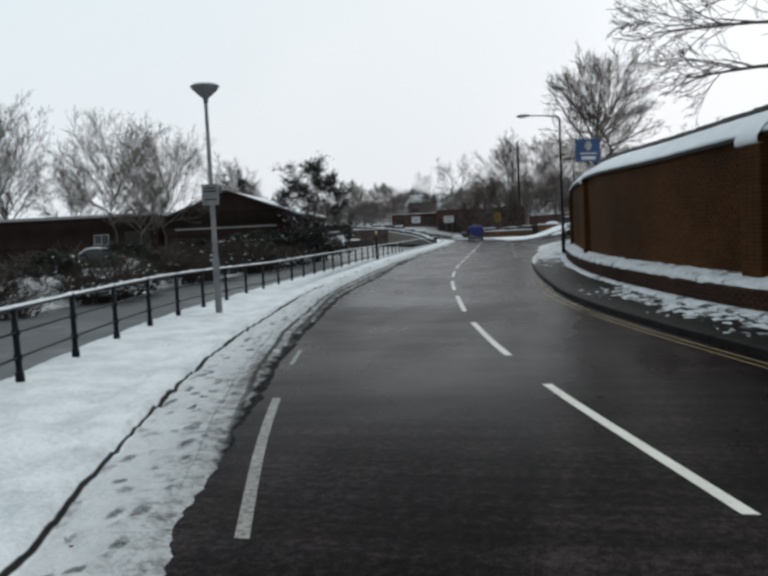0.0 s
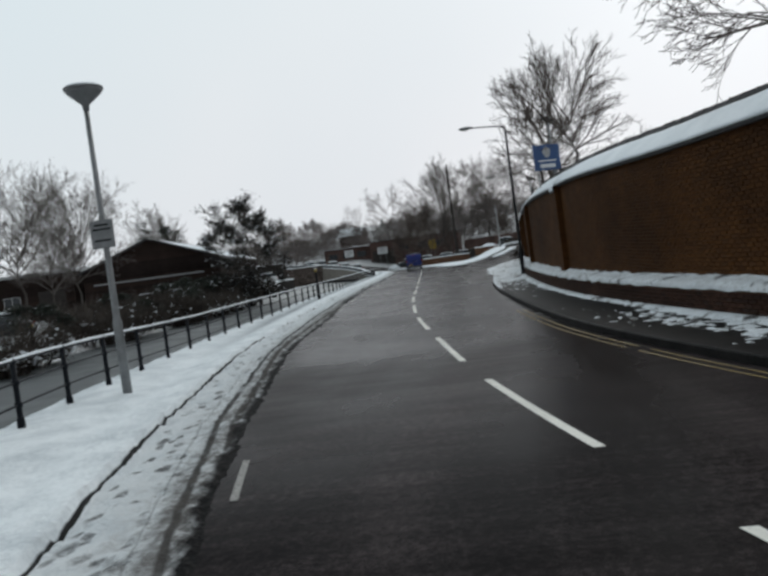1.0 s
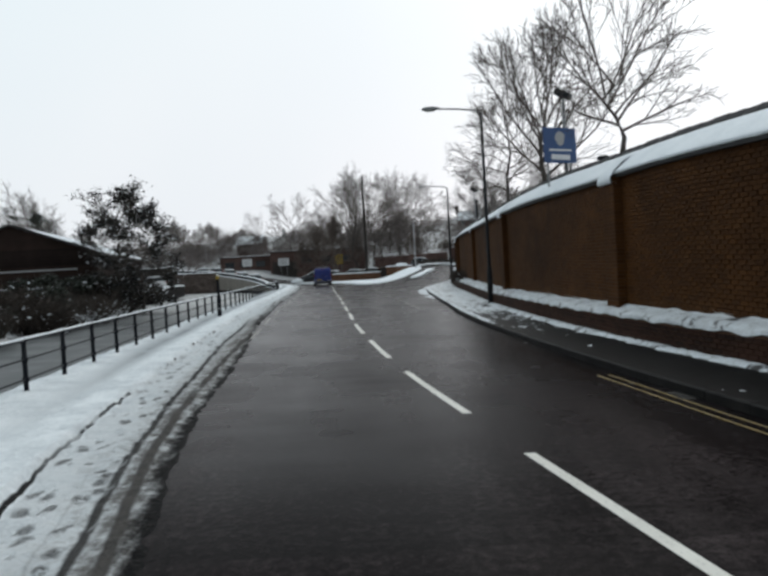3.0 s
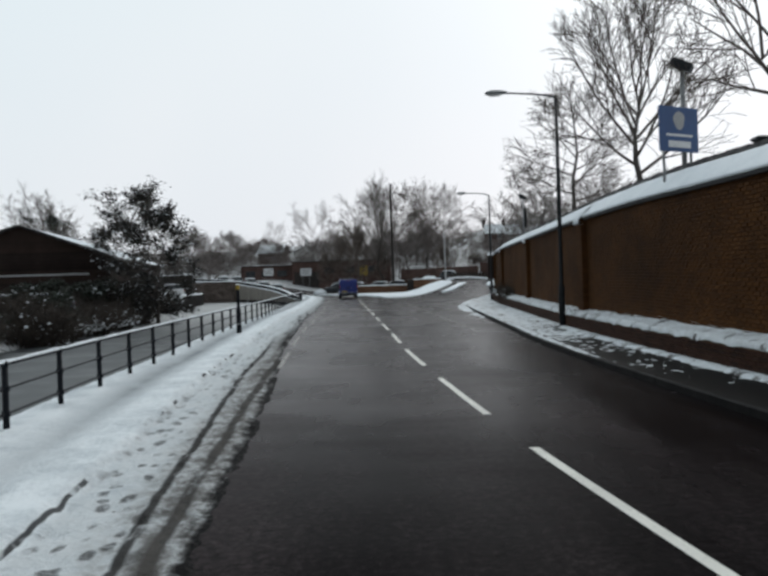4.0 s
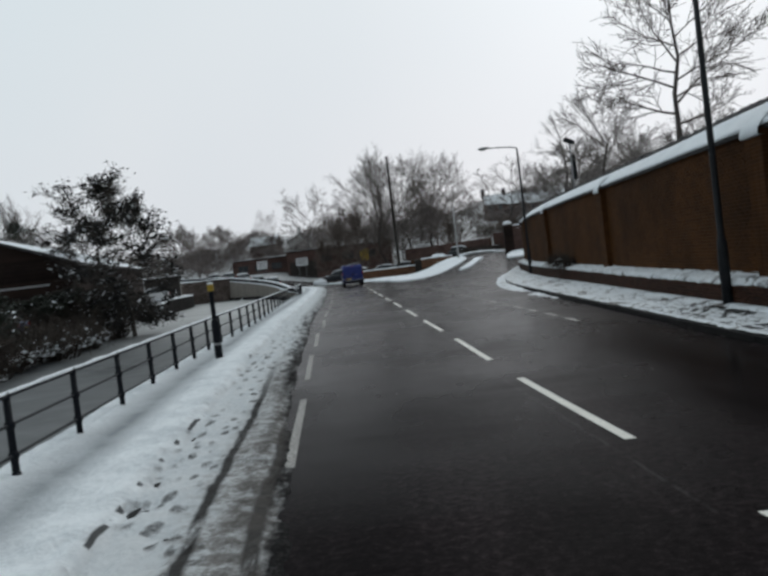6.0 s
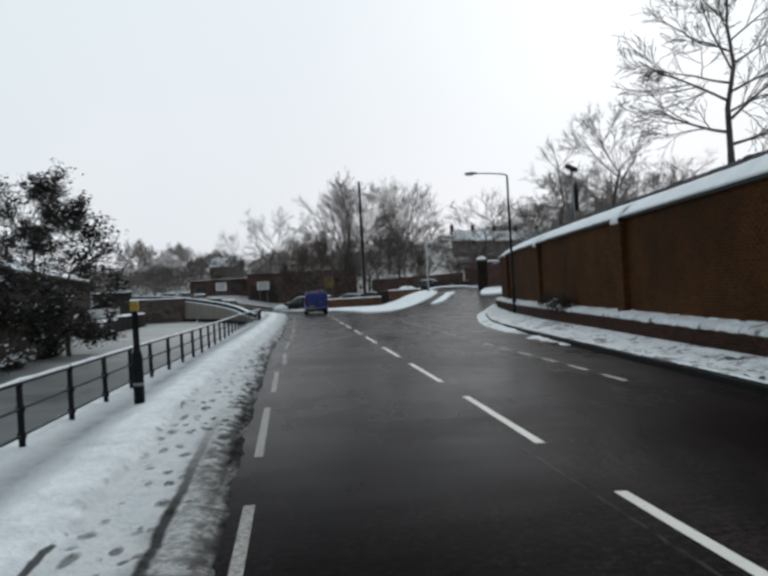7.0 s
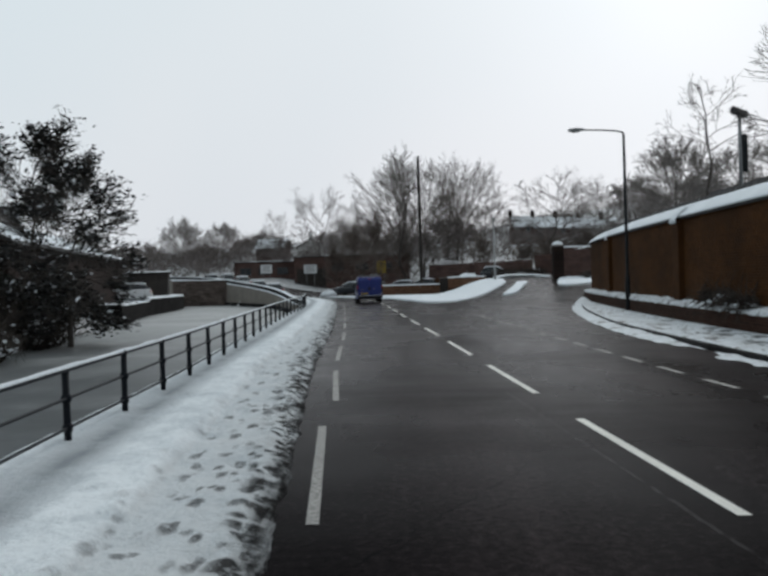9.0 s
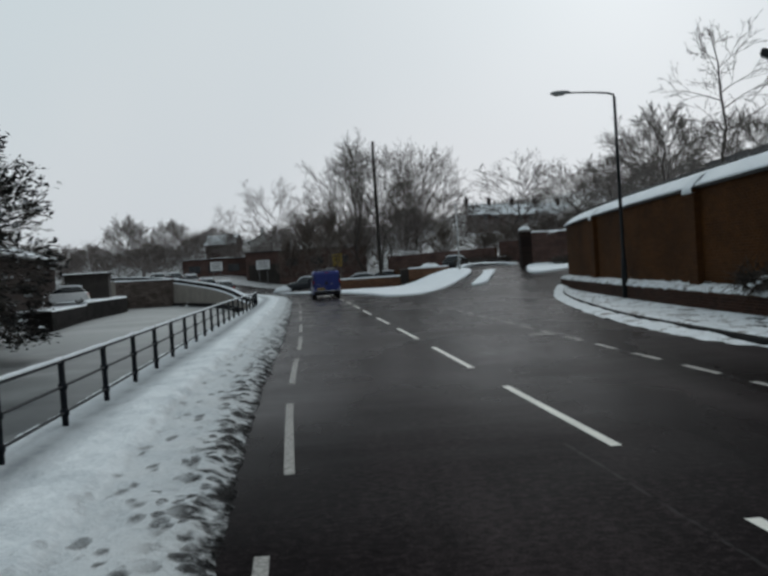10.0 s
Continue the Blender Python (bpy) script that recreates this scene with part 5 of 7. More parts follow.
# ---- street furniture ----
def build_guard_rail():
    ys = [-9.82 + 1.905 * k for k in range(-17, 46)]
    rail = thing("guard_rail", Matrix(), "black tubular steel guard rail with snow on its top bar", "railing")
    def lift(y):
        return -0.05 + 0.13 * (1 - smooth01(-4, 8, y))

    for name, z, r in (("top_rail", 0.95, 0.026), ("middle_rail", 0.66, 0.017), ("lower_rail", 0.36, 0.017)):
        part(name, Shape().tube([(RAIL(y), y, z + lift(y)) for y in np.arange(ys[0], ys[-1] + 0.4, 0.9)], r, 7), RAIL_PAINT, rail, smooth=True)
    cap, rows = Shape(), []
    for y in np.arange(ys[0], ys[-1], 0.3):
        x, h, g = RAIL(y), 0.012 + 0.018 * (0.5 + wob(0, y, 1.7, 5)), 0.965 + lift(y)
        rows.append([(x - 0.024, y, g), (x - 0.02, y, g + h), (x + 0.004, y, g + 0.01 + h * 1.2), (x + 0.022, y, g + 0.002 + h * 0.9), (x + 0.025, y, g)])
    part("rail_snow", cap.sheet(rows), SNOW, rail, "thin line of snow on the top bar", smooth=True)
    post = Shape()
    post.tube([(0, 0, -0.1), (0, 0, 0.93)], 0.039, 8)
    post.tube([(0, 0, -0.1), (0, 0, 0.16), (0, 0, 0.2)], [0.058, 0.055, 0.04], 8)
    for z in (0.36, 0.66):
        post.tube([(0, 0, z - 0.05), (0, 0, z - 0.02), (0, 0, z + 0.02), (0, 0, z + 0.05)], [0.037, 0.056, 0.056, 0.037], 8)
    post.tube([(0, 0, 0.9), (0, 0, 0.94), (0, 0, 0.985)], [0.038, 0.043, 0.03], 8)
    first = part("post", post, RAIL_PAINT, rail, smooth=True)
    first.location = (RAIL(ys[0]), ys[0], lift(ys[0]))
    for y in ys[1:]:
        ob = new("post", first.data)
        ob.parent, ob.location = rail, (RAIL(y), y, lift(y))
        ob.rotation_euler = (radians(1.2 * wob(y, 1, 3)), radians(1.2 * wob(y, 7, 3)), 0)


def marker_post(x, y):
    ob = thing("marker_post", pose(x, y, 0.14), "black marker post with a yellow top standing in snow", "marker post")
    part("base", Shape().turned([(0.085, -0.1), (0.085, 0.74), (0.075, 0.80), (0.06, 0.86)], sides=12), RAIL_PAINT, ob, smooth=True)
    part("pole", Shape().turned([(0.052, 0.8), (0.05, 1.42), (0.045, 1.5)], sides=10), RAIL_PAINT, ob, smooth=True)
    part("band", Shape().turned([(0.0855, 0.30), (0.0875, 0.31), (0.0875, 0.34), (0.0855, 0.35)], sides=12), COLUMN_GREY, ob, "pale worn band")
    top = part("cap", Shape().soft_box(-0.06, -0.055, 1.46, 0.06, 0.055, 1.61, 0.015), YELLOW_CAP, ob, "yellow cap")
    part("cap_snow", Shape().blob(0, 0, 1.625, 0.075, 0.06, 0.03, random.Random(3), 4, 8), SNOW, top)


def river_lamp(x, y):
    ob = thing("post_top_lamp", pose(x, y, 0.14), "grey steel street lamp with a bowl lantern beside the rail", "street lamp")
    part("column", Shape().turned([(0.075, -0.1), (0.075, 1.15), (0.055, 1.22), (0.05, 2.5), (0.04, 4.62)], sides=12), COLUMN_GREY, ob, smooth=True)
    part("access_door", Shape().soft_box(-0.03, -0.082, 0.5, 0.03, -0.07, 0.95, 0.004), COLUMN_GREY, ob)
    head = part("lantern", Shape().turned([(0.045, 4.58), (0.06, 4.68), (0.15, 4.76), (0.27, 4.87), (0.30, 4.92)], sides=20), LANTERN_GREY, ob, "grey cone-shaped lantern bowl", smooth=True)
    part("lid", Shape().turned([(0.31, 4.92), (0.315, 4.95), (0.2, 4.985), (0.02, 5.0)], sides=20), LANTERN_GREY, head)
    part("lid_snow", Shape().turned([(0.3, 4.955), (0.27, 4.985), (0.1, 5.02), (0.01, 5.02)], sides=16), SNOW, head)
    plate = part("notice_plate", Shape().soft_box(-0.2, -0.075, 2.36, 0.2, -0.058, 2.82, 0.006), COLUMN_GREY, ob, "weathered grey notice plate")
    for z, w in ((2.72, 0.12), (2.65, 0.15), (2.47, 0.14)):
        part("notice_line", Shape().box(-w, -0.078, z, w, -0.0752, z + 0.03), COLUMN_DARK, plate)
    for z in (2.42, 2.76):
        part("clamp", Shape().tube([(0, 0, z), (0, 0, z + 0.035)], 0.062, 10), COLUMN_GREY, ob)
    return ob


def arm_lamp(x, y, z, turn, height=7.1):
    ob = thing("street_lamp", pose(x, y, z, 0, 0, turn), "tall dark street lamp with a long arm reaching over the road", "street lamp", "lamps along the brick wall")
    part("column", Shape().turned([(0.10, -0.15), (0.10, 1.25), (0.085, 1.32), (0.07, 1.36), (0.062, 4.0), (0.05, height)], sides=12), COLUMN_DARK, ob, smooth=True)
    part("access_door", Shape().soft_box(-0.105, -0.04, 0.5, -0.094, 0.04, 1.0, 0.004), COLUMN_DARK, ob)
    arm = [(0, 0, height - 0.12), (-0.03, 0, height + 0.06), (-0.25, 0, height + 0.13), (-0.8, 0, height + 0.2), (-1.35, 0, height + 0.24), (-1.62, 0, height + 0.25)]
    part("arm", Shape().tube(arm, [0.046, 0.042, 0.034, 0.03, 0.028, 0.028], 8), COLUMN_DARK, ob, smooth=True)
    rows = []
    for u, w, h in ((-1.5, 0.05, 0.05), (-1.58, 0.09, 0.08), (-1.8, 0.135, 0.11), (-2.02, 0.135, 0.105), (-2.16, 0.09, 0.07), (-2.2, 0.03, 0.03)):
        rows.append([(u, w * math.cos(a), height + 0.25 + (h if math.sin(a) > 0 else 0.35 * h) * math.sin(a)) for a in np.linspace(0, 2 * math.pi, 10, endpoint=False)])
    head = part("lantern", Shape().sheet(rows, True), LANTERN_GREY, ob, "grey streamlined lantern", smooth=True)
    rows = [[(u, w * math.cos(a), height + 0.235 + 0.075 * math.sin(a) * (w / 0.11)) for a in np.linspace(math.pi, 2 * math.pi, 7)] for u, w in ((-1.66, 0.03), (-1.75, 0.1), (-2.0, 0.11), (-2.12, 0.04))]
    part("lens", Shape().sheet(rows), LENS, head, "milky lens under the lantern", smooth=True)
    return ob


def flood_light(x, y, z0, z1, turn, banner=False):
    ob = thing("flood_light", pose(x, y, z0, 0, 0, turn), "floodlight on a grey pole behind the brick wall", "floodlight", "floodlights behind the wall")
    h = z1 - z0
    part("pole", Shape().turned([(0.06, 0), (0.055, h * 0.6), (0.045, h - 0.1)], sides=10), COLUMN_GREY, ob, smooth=True)
    if banner:
        part("banner", Shape().soft_box(-0.20, -0.02, h - 1.75, -0.05, 0.02, h - 0.65, 0.006), COLUMN_DARK, ob, "narrow dark banner board fixed to the pole")
    part("bracket", Shape().box(-0.05, -0.12, h - 0.14, 0.05, 0.12, h - 0.08), COLUMN_DARK, ob)
    m = Matrix.Translation((0, 0, h)) @ Matrix.Rotation(radians(-28), 4, "Y")
    head = part("housing", Shape().soft_box(-0.24, -0.16, -0.09, 0.24, 0.16, 0.1, 0.03, m), COLUMN_DARK, ob)
    part("glass", Shape().box(-0.2, -0.13, -0.1, 0.2, 0.13, -0.091, m), GLASS_WINDOW, head)
    return ob


def blue_sign(x, y, z):
    ob = thing("sign_board", pose(x, y, 3.5, 0, 0, 30), "blue sign board with a pale crest and white lettering", "sign")
    h = z - 3.5
    for u in (-0.42, 0.42):
        part("post", Shape().tube([(u, 0.05, -0.3), (u, 0.05, h + 0.9)], 0.03, 8), COLUMN_GREY, ob)
    board = part("board", Shape().soft_box(-0.59, -0.02, h + 0.03, 0.59, 0.02, h + 1.0, 0.008), SIGN_BLUE, ob)
    crest = Shape()
    crest.add([(0.19 * math.cos(a) * (1.0 if math.sin(a) > 0 else 0.8), -0.0225, h + 0.70 + 0.2 * math.sin(a)) for a in np.linspace(0, 2 * math.pi, 14, endpoint=False)], [tuple(range(14))])
    part("crest", crest, FASCIA, board, "pale shield-shaped crest")
    bars = Shape()
    bars.box(-0.40, -0.023, h + 0.36, 0.40, -0.0205, h + 0.41)
    bars.box(-0.34, -0.023, h + 0.12, 0.34, -0.0205, h + 0.26)
    part("lettering", bars, SIGN_WHITE, board)
    return ob


def plate_sign(name, x, y, z, w, h, mat, label, ground, turn=0.0, bars=3, group=""):
    ob = thing(name, pose(x, y, ground, 0, 0, turn), label, "sign", group)
    for u in (-w * 0.3, w * 0.3):
        part("post", Shape().tube([(u, 0.05, -0.3), (u, 0.05, z - ground + h * 0.4)], 0.04, 8), COLUMN_GREY, ob)
    b = part("plate", Shape().soft_box(-w / 2, -0.02, z - ground - h / 2, w / 2, 0.02, z - ground + h / 2, 0.01), mat, ob)
    s = Shape()
    for k in range(bars):
        v = z - ground + h * (0.28 - 0.25 * k)
        s.box(-w * 0.36, -0.026, v - h * 0.05, w * 0.36 * (1 - 0.2 * (k % 2)), -0.0205, v + h * 0.05)
    part("lettering", s, LANTERN_GREY if mat is SIGN_WHITE else INK, b)
    return ob


# ---- vehicles ----
def ring(y, w, z0, z1, r, lean=0.0):
    """A rounded cross-section at y; lean narrows it towards the top."""
    pts = []
    for cx, cz, a0 in ((1, 1, 0), (-1, 1, 90), (-1, -1, 180), (1, -1, 270)):
        for k in range(4):
            a = radians(a0 + 30 * k)
            z = (z1 - r if cz > 0 else z0 + r) + r * math.sin(a)
            t = (z - z0) / max(z1 - z0, 0.01)
            pts.append(((cx * (w - r) + r * math.cos(a)) * (1 - lean * t), y, z))
    return pts


def closed_loft(rings):
    s = Shape().sheet(rings, True)
    n = len(rings[0])
    s.f.append(tuple(range(n - 1, -1, -1)))
    s.f.append(tuple(range(len(s.v) - n, len(s.v))))
    return s


def wheel(ob, x, y, r=0.33, w=0.21):
    d = 1 if x > 0 else -1
    prof = [(x - d * w, r * 0.7), (x - d * w, r * 0.94), (x - d * w * 0.85, r), (x - d * w * 0.15, r), (x, r * 0.94), (x, r * 0.66)]
    s = Shape().sheet([[(u, y + q * math.cos(a), r + q * math.sin(a)) for a in np.linspace(0, 2 * math.pi, 18, endpoint=False)] for u, q in prof], True)
    whl = part("wheel", s, TYRE, ob, "black tyre with dull wheel trim", smooth=True)
    rim = Shape().sheet([[(u, y + q * math.cos(a), r + q * math.sin(a)) for a in np.linspace(0, 2 * math.pi, 14, endpoint=False)] for u, q in ((x - d * 0.05, r * 0.68), (x - d * 0.02, r * 0.62), (x - d * 0.05, r * 0.3), (x - d * 0.015, r * 0.14), (x - d * 0.015, 0.01))], True)
    part("rim", rim, ALLOY, whl)


def build_van(x, y, turn):
    """A panel van seen from behind; its tail is at the origin."""
    ob = thing("panel_van", pose(x, y, 0, 0, 0, turn), "dark blue panel van with a roof rack and ladder", "van")
    body = closed_loft([ring(0.0, 0.88, 0.42, 1.86, 0.10, 0.05), ring(0.06, 0.94, 0.38, 1.93, 0.12, 0.07), ring(0.6, 0.95, 0.30, 1.95, 0.12, 0.08), ring(2.6, 0.95, 0.28, 1.96, 0.12, 0.09), ring(3.3, 0.95, 0.28, 1.92, 0.14, 0.12), ring(3.75, 0.95, 0.28, 1.62, 0.16, 0.12), ring(4.2, 0.94, 0.28, 1.16, 0.16, 0.06), ring(4.62, 0.86, 0.32, 0.92, 0.16, 0.04), ring(4.78, 0.74, 0.40, 0.74, 0.12, 0.02)])
    shell = part("body", body, VAN_BLUE, ob, smooth=True)
    for side in (-1, 1):
        d = Shape().soft_box(0.02 if side > 0 else -0.80, -0.035, 0.62, 0.80 if side > 0 else -0.02, 0.02, 1.74, 0.02)
        door = part("rear_door", d, VAN_BLUE, ob)
        part("door_panel", Shape().soft_box(0.10 if side > 0 else -0.72, -0.043, 1.18, 0.72 if side > 0 else -0.10, -0.03, 1.62, 0.006), VAN_BLUE, door)
        part("tail_light", Shape().soft_box(side * 0.93 - 0.07, -0.02, 0.86, side * 0.93 + 0.02, 0.1, 1.62, 0.02), BLACK_PLASTIC, ob, "dark tail light cluster")
        part("brake_light", Shape().soft_box(side * 0.91 - 0.05, -0.035, 1.08, side * 0.91 + 0.03, 0.02, 1.32, 0.01), RED_LENS, ob, "red brake light lens")
        part("reversing_light", Shape().soft_box(side * 0.90 - 0.04, -0.035, 0.66, side * 0.90 + 0.03, 0.02, 0.78, 0.008), CLEAR_LENS, ob)
        part("hinge", Shape().box(side * 0.82 - 0.02, -0.04, 1.5, side * 0.82 + 0.02, -0.02, 1.56), BLACK_PLASTIC, ob)
        wheel(ob, side * 0.93, 0.95)
        wheel(ob, side * 0.93, 3.95)
        part("side_rub_strip", Shape().soft_box(side * 0.945 - 0.015, 1.3, 0.62, side * 0.945 + 0.015, 3.5, 0.70, 0.008), BLACK_PLASTIC, ob)
        part("cab_window", Shape().add([(side * 0.925, 2.75, 1.22), (side * 0.93, 3.75, 1.18), (side * 0.868, 3.35, 1.68), (side * 0.862, 2.8, 1.74)], [(0, 1, 2, 3)]), GLASS_DARK, ob)
        mirror = part("mirror", Shape().soft_box(side * 1.06 - 0.09, 3.45, 1.14, side * 1.06 + 0.09, 3.6, 1.44, 0.03), BLACK_PLASTIC, ob, "black door mirror")
        part("mirror_glass", Shape().box(side * 1.06 - 0.07, 3.44, 1.17, side * 1.06 + 0.07, 3.448, 1.41), GLASS_DARK, mirror)
        part("rack_bar", Shape().tube([(side * 0.72, 0.25, 2.08), (side * 0.72, 2.9, 2.08)], 0.018, 7), COLUMN_GREY, ob)
    part("windscreen", Shape().add([(-0.78, 3.85, 1.5), (0.78, 3.85, 1.5), (0.84, 4.22, 1.17), (-0.84, 4.22, 1.17)], [(0, 1, 2, 3)]), GLASS_DARK, ob)
    part("bumper", Shape().soft_box(-0.94, -0.10, 0.40, 0.94, 0.12, 0.56, 0.03), BLACK_PLASTIC, ob, "black rear bumper")
    part("bumper_snow", Shape().soft_box(-0.84, -0.09, 0.561, 0.84, 0.0, 0.585, 0.008), SNOW, ob, "line of snow on the bumper step")
    part("door_handle", Shape().soft_box(-0.11, -0.06, 0.98, 0.05, -0.03, 1.2, 0.02), BLACK_PLASTIC, ob)
    part("badge", Shape().turned([(0.05, 0), (0.05, 0.01)], sides=12), ALLOY, ob).matrix_basis = pose(0.32, -0.037, 1.06, 90)
    part("name_strip", Shape().box(-0.72, -0.04, 1.0, -0.42, -0.036, 1.03), ALLOY, ob)
    part("high_brake_light", Shape().soft_box(-0.1, -0.03, 1.8, 0.1, 0.03, 1.84, 0.008), RED_LENS, ob)
    plate = part("number_plate", Shape().soft_box(-0.68, -0.05, 0.66, -0.16, -0.036, 0.78, 0.004), PLATE_YELLOW, ob, "yellow rear number plate")
    for u in (-0.64, -0.56, -0.48, -0.40, -0.30, -0.22):
        part("plate_bar", Shape().box(u - 0.012, -0.0525, 0.685, u + 0.03, -0.0503, 0.755), INK, plate)
    for v in (0.4, 1.5, 2.7):
        part("rack_cross_bar", Shape().tube([(-0.74, v, 1.92), (-0.74, v, 2.06), (0.74, v, 2.06), (0.74, v, 1.92)], 0.016, 6), COLUMN_GREY, ob)
    lad = Shape()
    for u in (0.2, 0.52):
        lad.box(u, 0.1, 2.09, u + 0.03, 2.9, 2.15)
    for k in range(10):
        lad.tube([(0.21, 0.2 + 0.28 * k, 2.12), (0.53, 0.2 + 0.28 * k, 2.12)], 0.013, 5)
    part("ladder", lad, ALLOY, ob, "aluminium ladder on the rack")
    part("roof_snow", Shape().sheet([[(u, v, 1.965 + 0.02 * wob(u, v, 3) - 0.05 * (abs(u) > 0.6)) for u in (-0.72, -0.4, 0, 0.4, 0.72)] for v in np.linspace(0.15, 2.9, 12)]), SNOW, ob, "thin snow left on the roof", smooth=True)


def build_car(x, y, z, turn, paint, label, snowy=True, group="parked cars"):
    ob = thing("car", pose(x, y, z, 0, 0, turn), label, "car", group)
    part("body", closed_loft([ring(0.0, 0.74, 0.38, 0.78, 0.12), ring(0.12, 0.82, 0.28, 0.92, 0.14), ring(0.8, 0.85, 0.22, 0.94, 0.14), ring(2.8, 0.85, 0.22, 0.93, 0.14), ring(3.5, 0.83, 0.24, 0.84, 0.14), ring(3.95, 0.74, 0.3, 0.68, 0.12)]), paint, ob, smooth=True)
    cabin = part("cabin", closed_loft([ring(0.15, 0.70, 0.88, 0.98, 0.04), ring(0.62, 0.70, 0.88, 1.40, 0.10, 0.16), ring(1.6, 0.71, 0.88, 1.45, 0.10, 0.17), ring(2.1, 0.70, 0.88, 1.36, 0.10, 0.16), ring(2.85, 0.68, 0.88, 0.97, 0.04)]), GLASS_DARK, ob, "dark cabin windows", smooth=True)
    part("roof", closed_loft([ring(0.6, 0.56, 1.37, 1.43, 0.028), ring(1.6, 0.58, 1.41, 1.475, 0.028), ring(2.05, 0.55, 1.36, 1.42, 0.028)]), paint, cabin, smooth=True)
    if snowy:
        part("roof_snow", closed_loft([ring(0.5, 0.52, 1.36, 1.46, 0.04), ring(0.8, 0.57, 1.40, 1.53, 0.05), ring(1.6, 0.58, 1.42, 1.55, 0.05), ring(2.05, 0.55, 1.36, 1.50, 0.05), ring(2.75, 0.5, 0.98, 1.07, 0.04)]), SNOW, ob, "snow on the roof and windscreen", smooth=True)
        part("bonnet_snow", closed_loft([ring(2.85, 0.6, 0.90, 0.98, 0.035), ring(3.4, 0.62, 0.82, 0.92, 0.04), ring(3.75, 0.52, 0.72, 0.80, 0.035)]), SNOW, ob, smooth=True)
    for side in (-1, 1):
        wheel(ob, side * 0.84, 0.72, 0.29, 0.18)
        wheel(ob, side * 0.84, 3.2, 0.29, 0.18)
        part("tail_light", Shape().soft_box(side * 0.68 - 0.09, -0.02, 0.66, side * 0.68 + 0.09, 0.08, 0.82, 0.02), RED_LENS, ob)
        part("headlight", Shape().soft_box(side * 0.6 - 0.12, 3.84, 0.56, side * 0.6 + 0.1, 3.96, 0.68, 0.02), CLEAR_LENS, ob)
    part("bumper", Shape().soft_box(-0.8, -0.07, 0.32, 0.8, 0.06, 0.48, 0.03), paint, ob)
    part("number_plate", Shape().soft_box(-0.25, -0.085, 0.5, 0.25, -0.07, 0.6, 0.003), PLATE_YELLOW, ob)
    return ob


# ---- buildings ----
def window(parent, m, w, h, frame_mat=None):
    """A window set into a wall: frame, panes and sill. The wall's face is the plane y = 0."""
    f = Shape()
    for a, b, c, d in ((-w / 2, 0, -w / 2 + 0.07, h), (w / 2 - 0.07, 0, w / 2, h), (-w / 2, h - 0.07, w / 2, h), (-w / 2, 0, w / 2, 0.07), (-0.03, 0, 0.03, h)):
        f.box(a, -0.04, b, c, 0.06, d, m)
    win = part("window", f, frame_mat or FASCIA, parent)
    part("pane", Shape().box(-w / 2 + 0.05, -0.012, 0.05, w / 2 - 0.05, -0.006, h - 0.05, m), GLASS_WINDOW, win)
    part("sill", Shape().box(-w / 2 - 0.06, -0.12, -0.08, w / 2 + 0.06, 0.02, 0.0, m), frame_mat or FASCIA, win)
    return win


def courses(shape, m, w, h, step=0.3, proud=0.012):
    """Shallow brick courses across a wall face."""
    z = 0.1
    while z < h - 0.1:
        shape.box(-w / 2, -proud, z, w / 2, 0, z + step - 0.03, m)
        z += step
    return shape


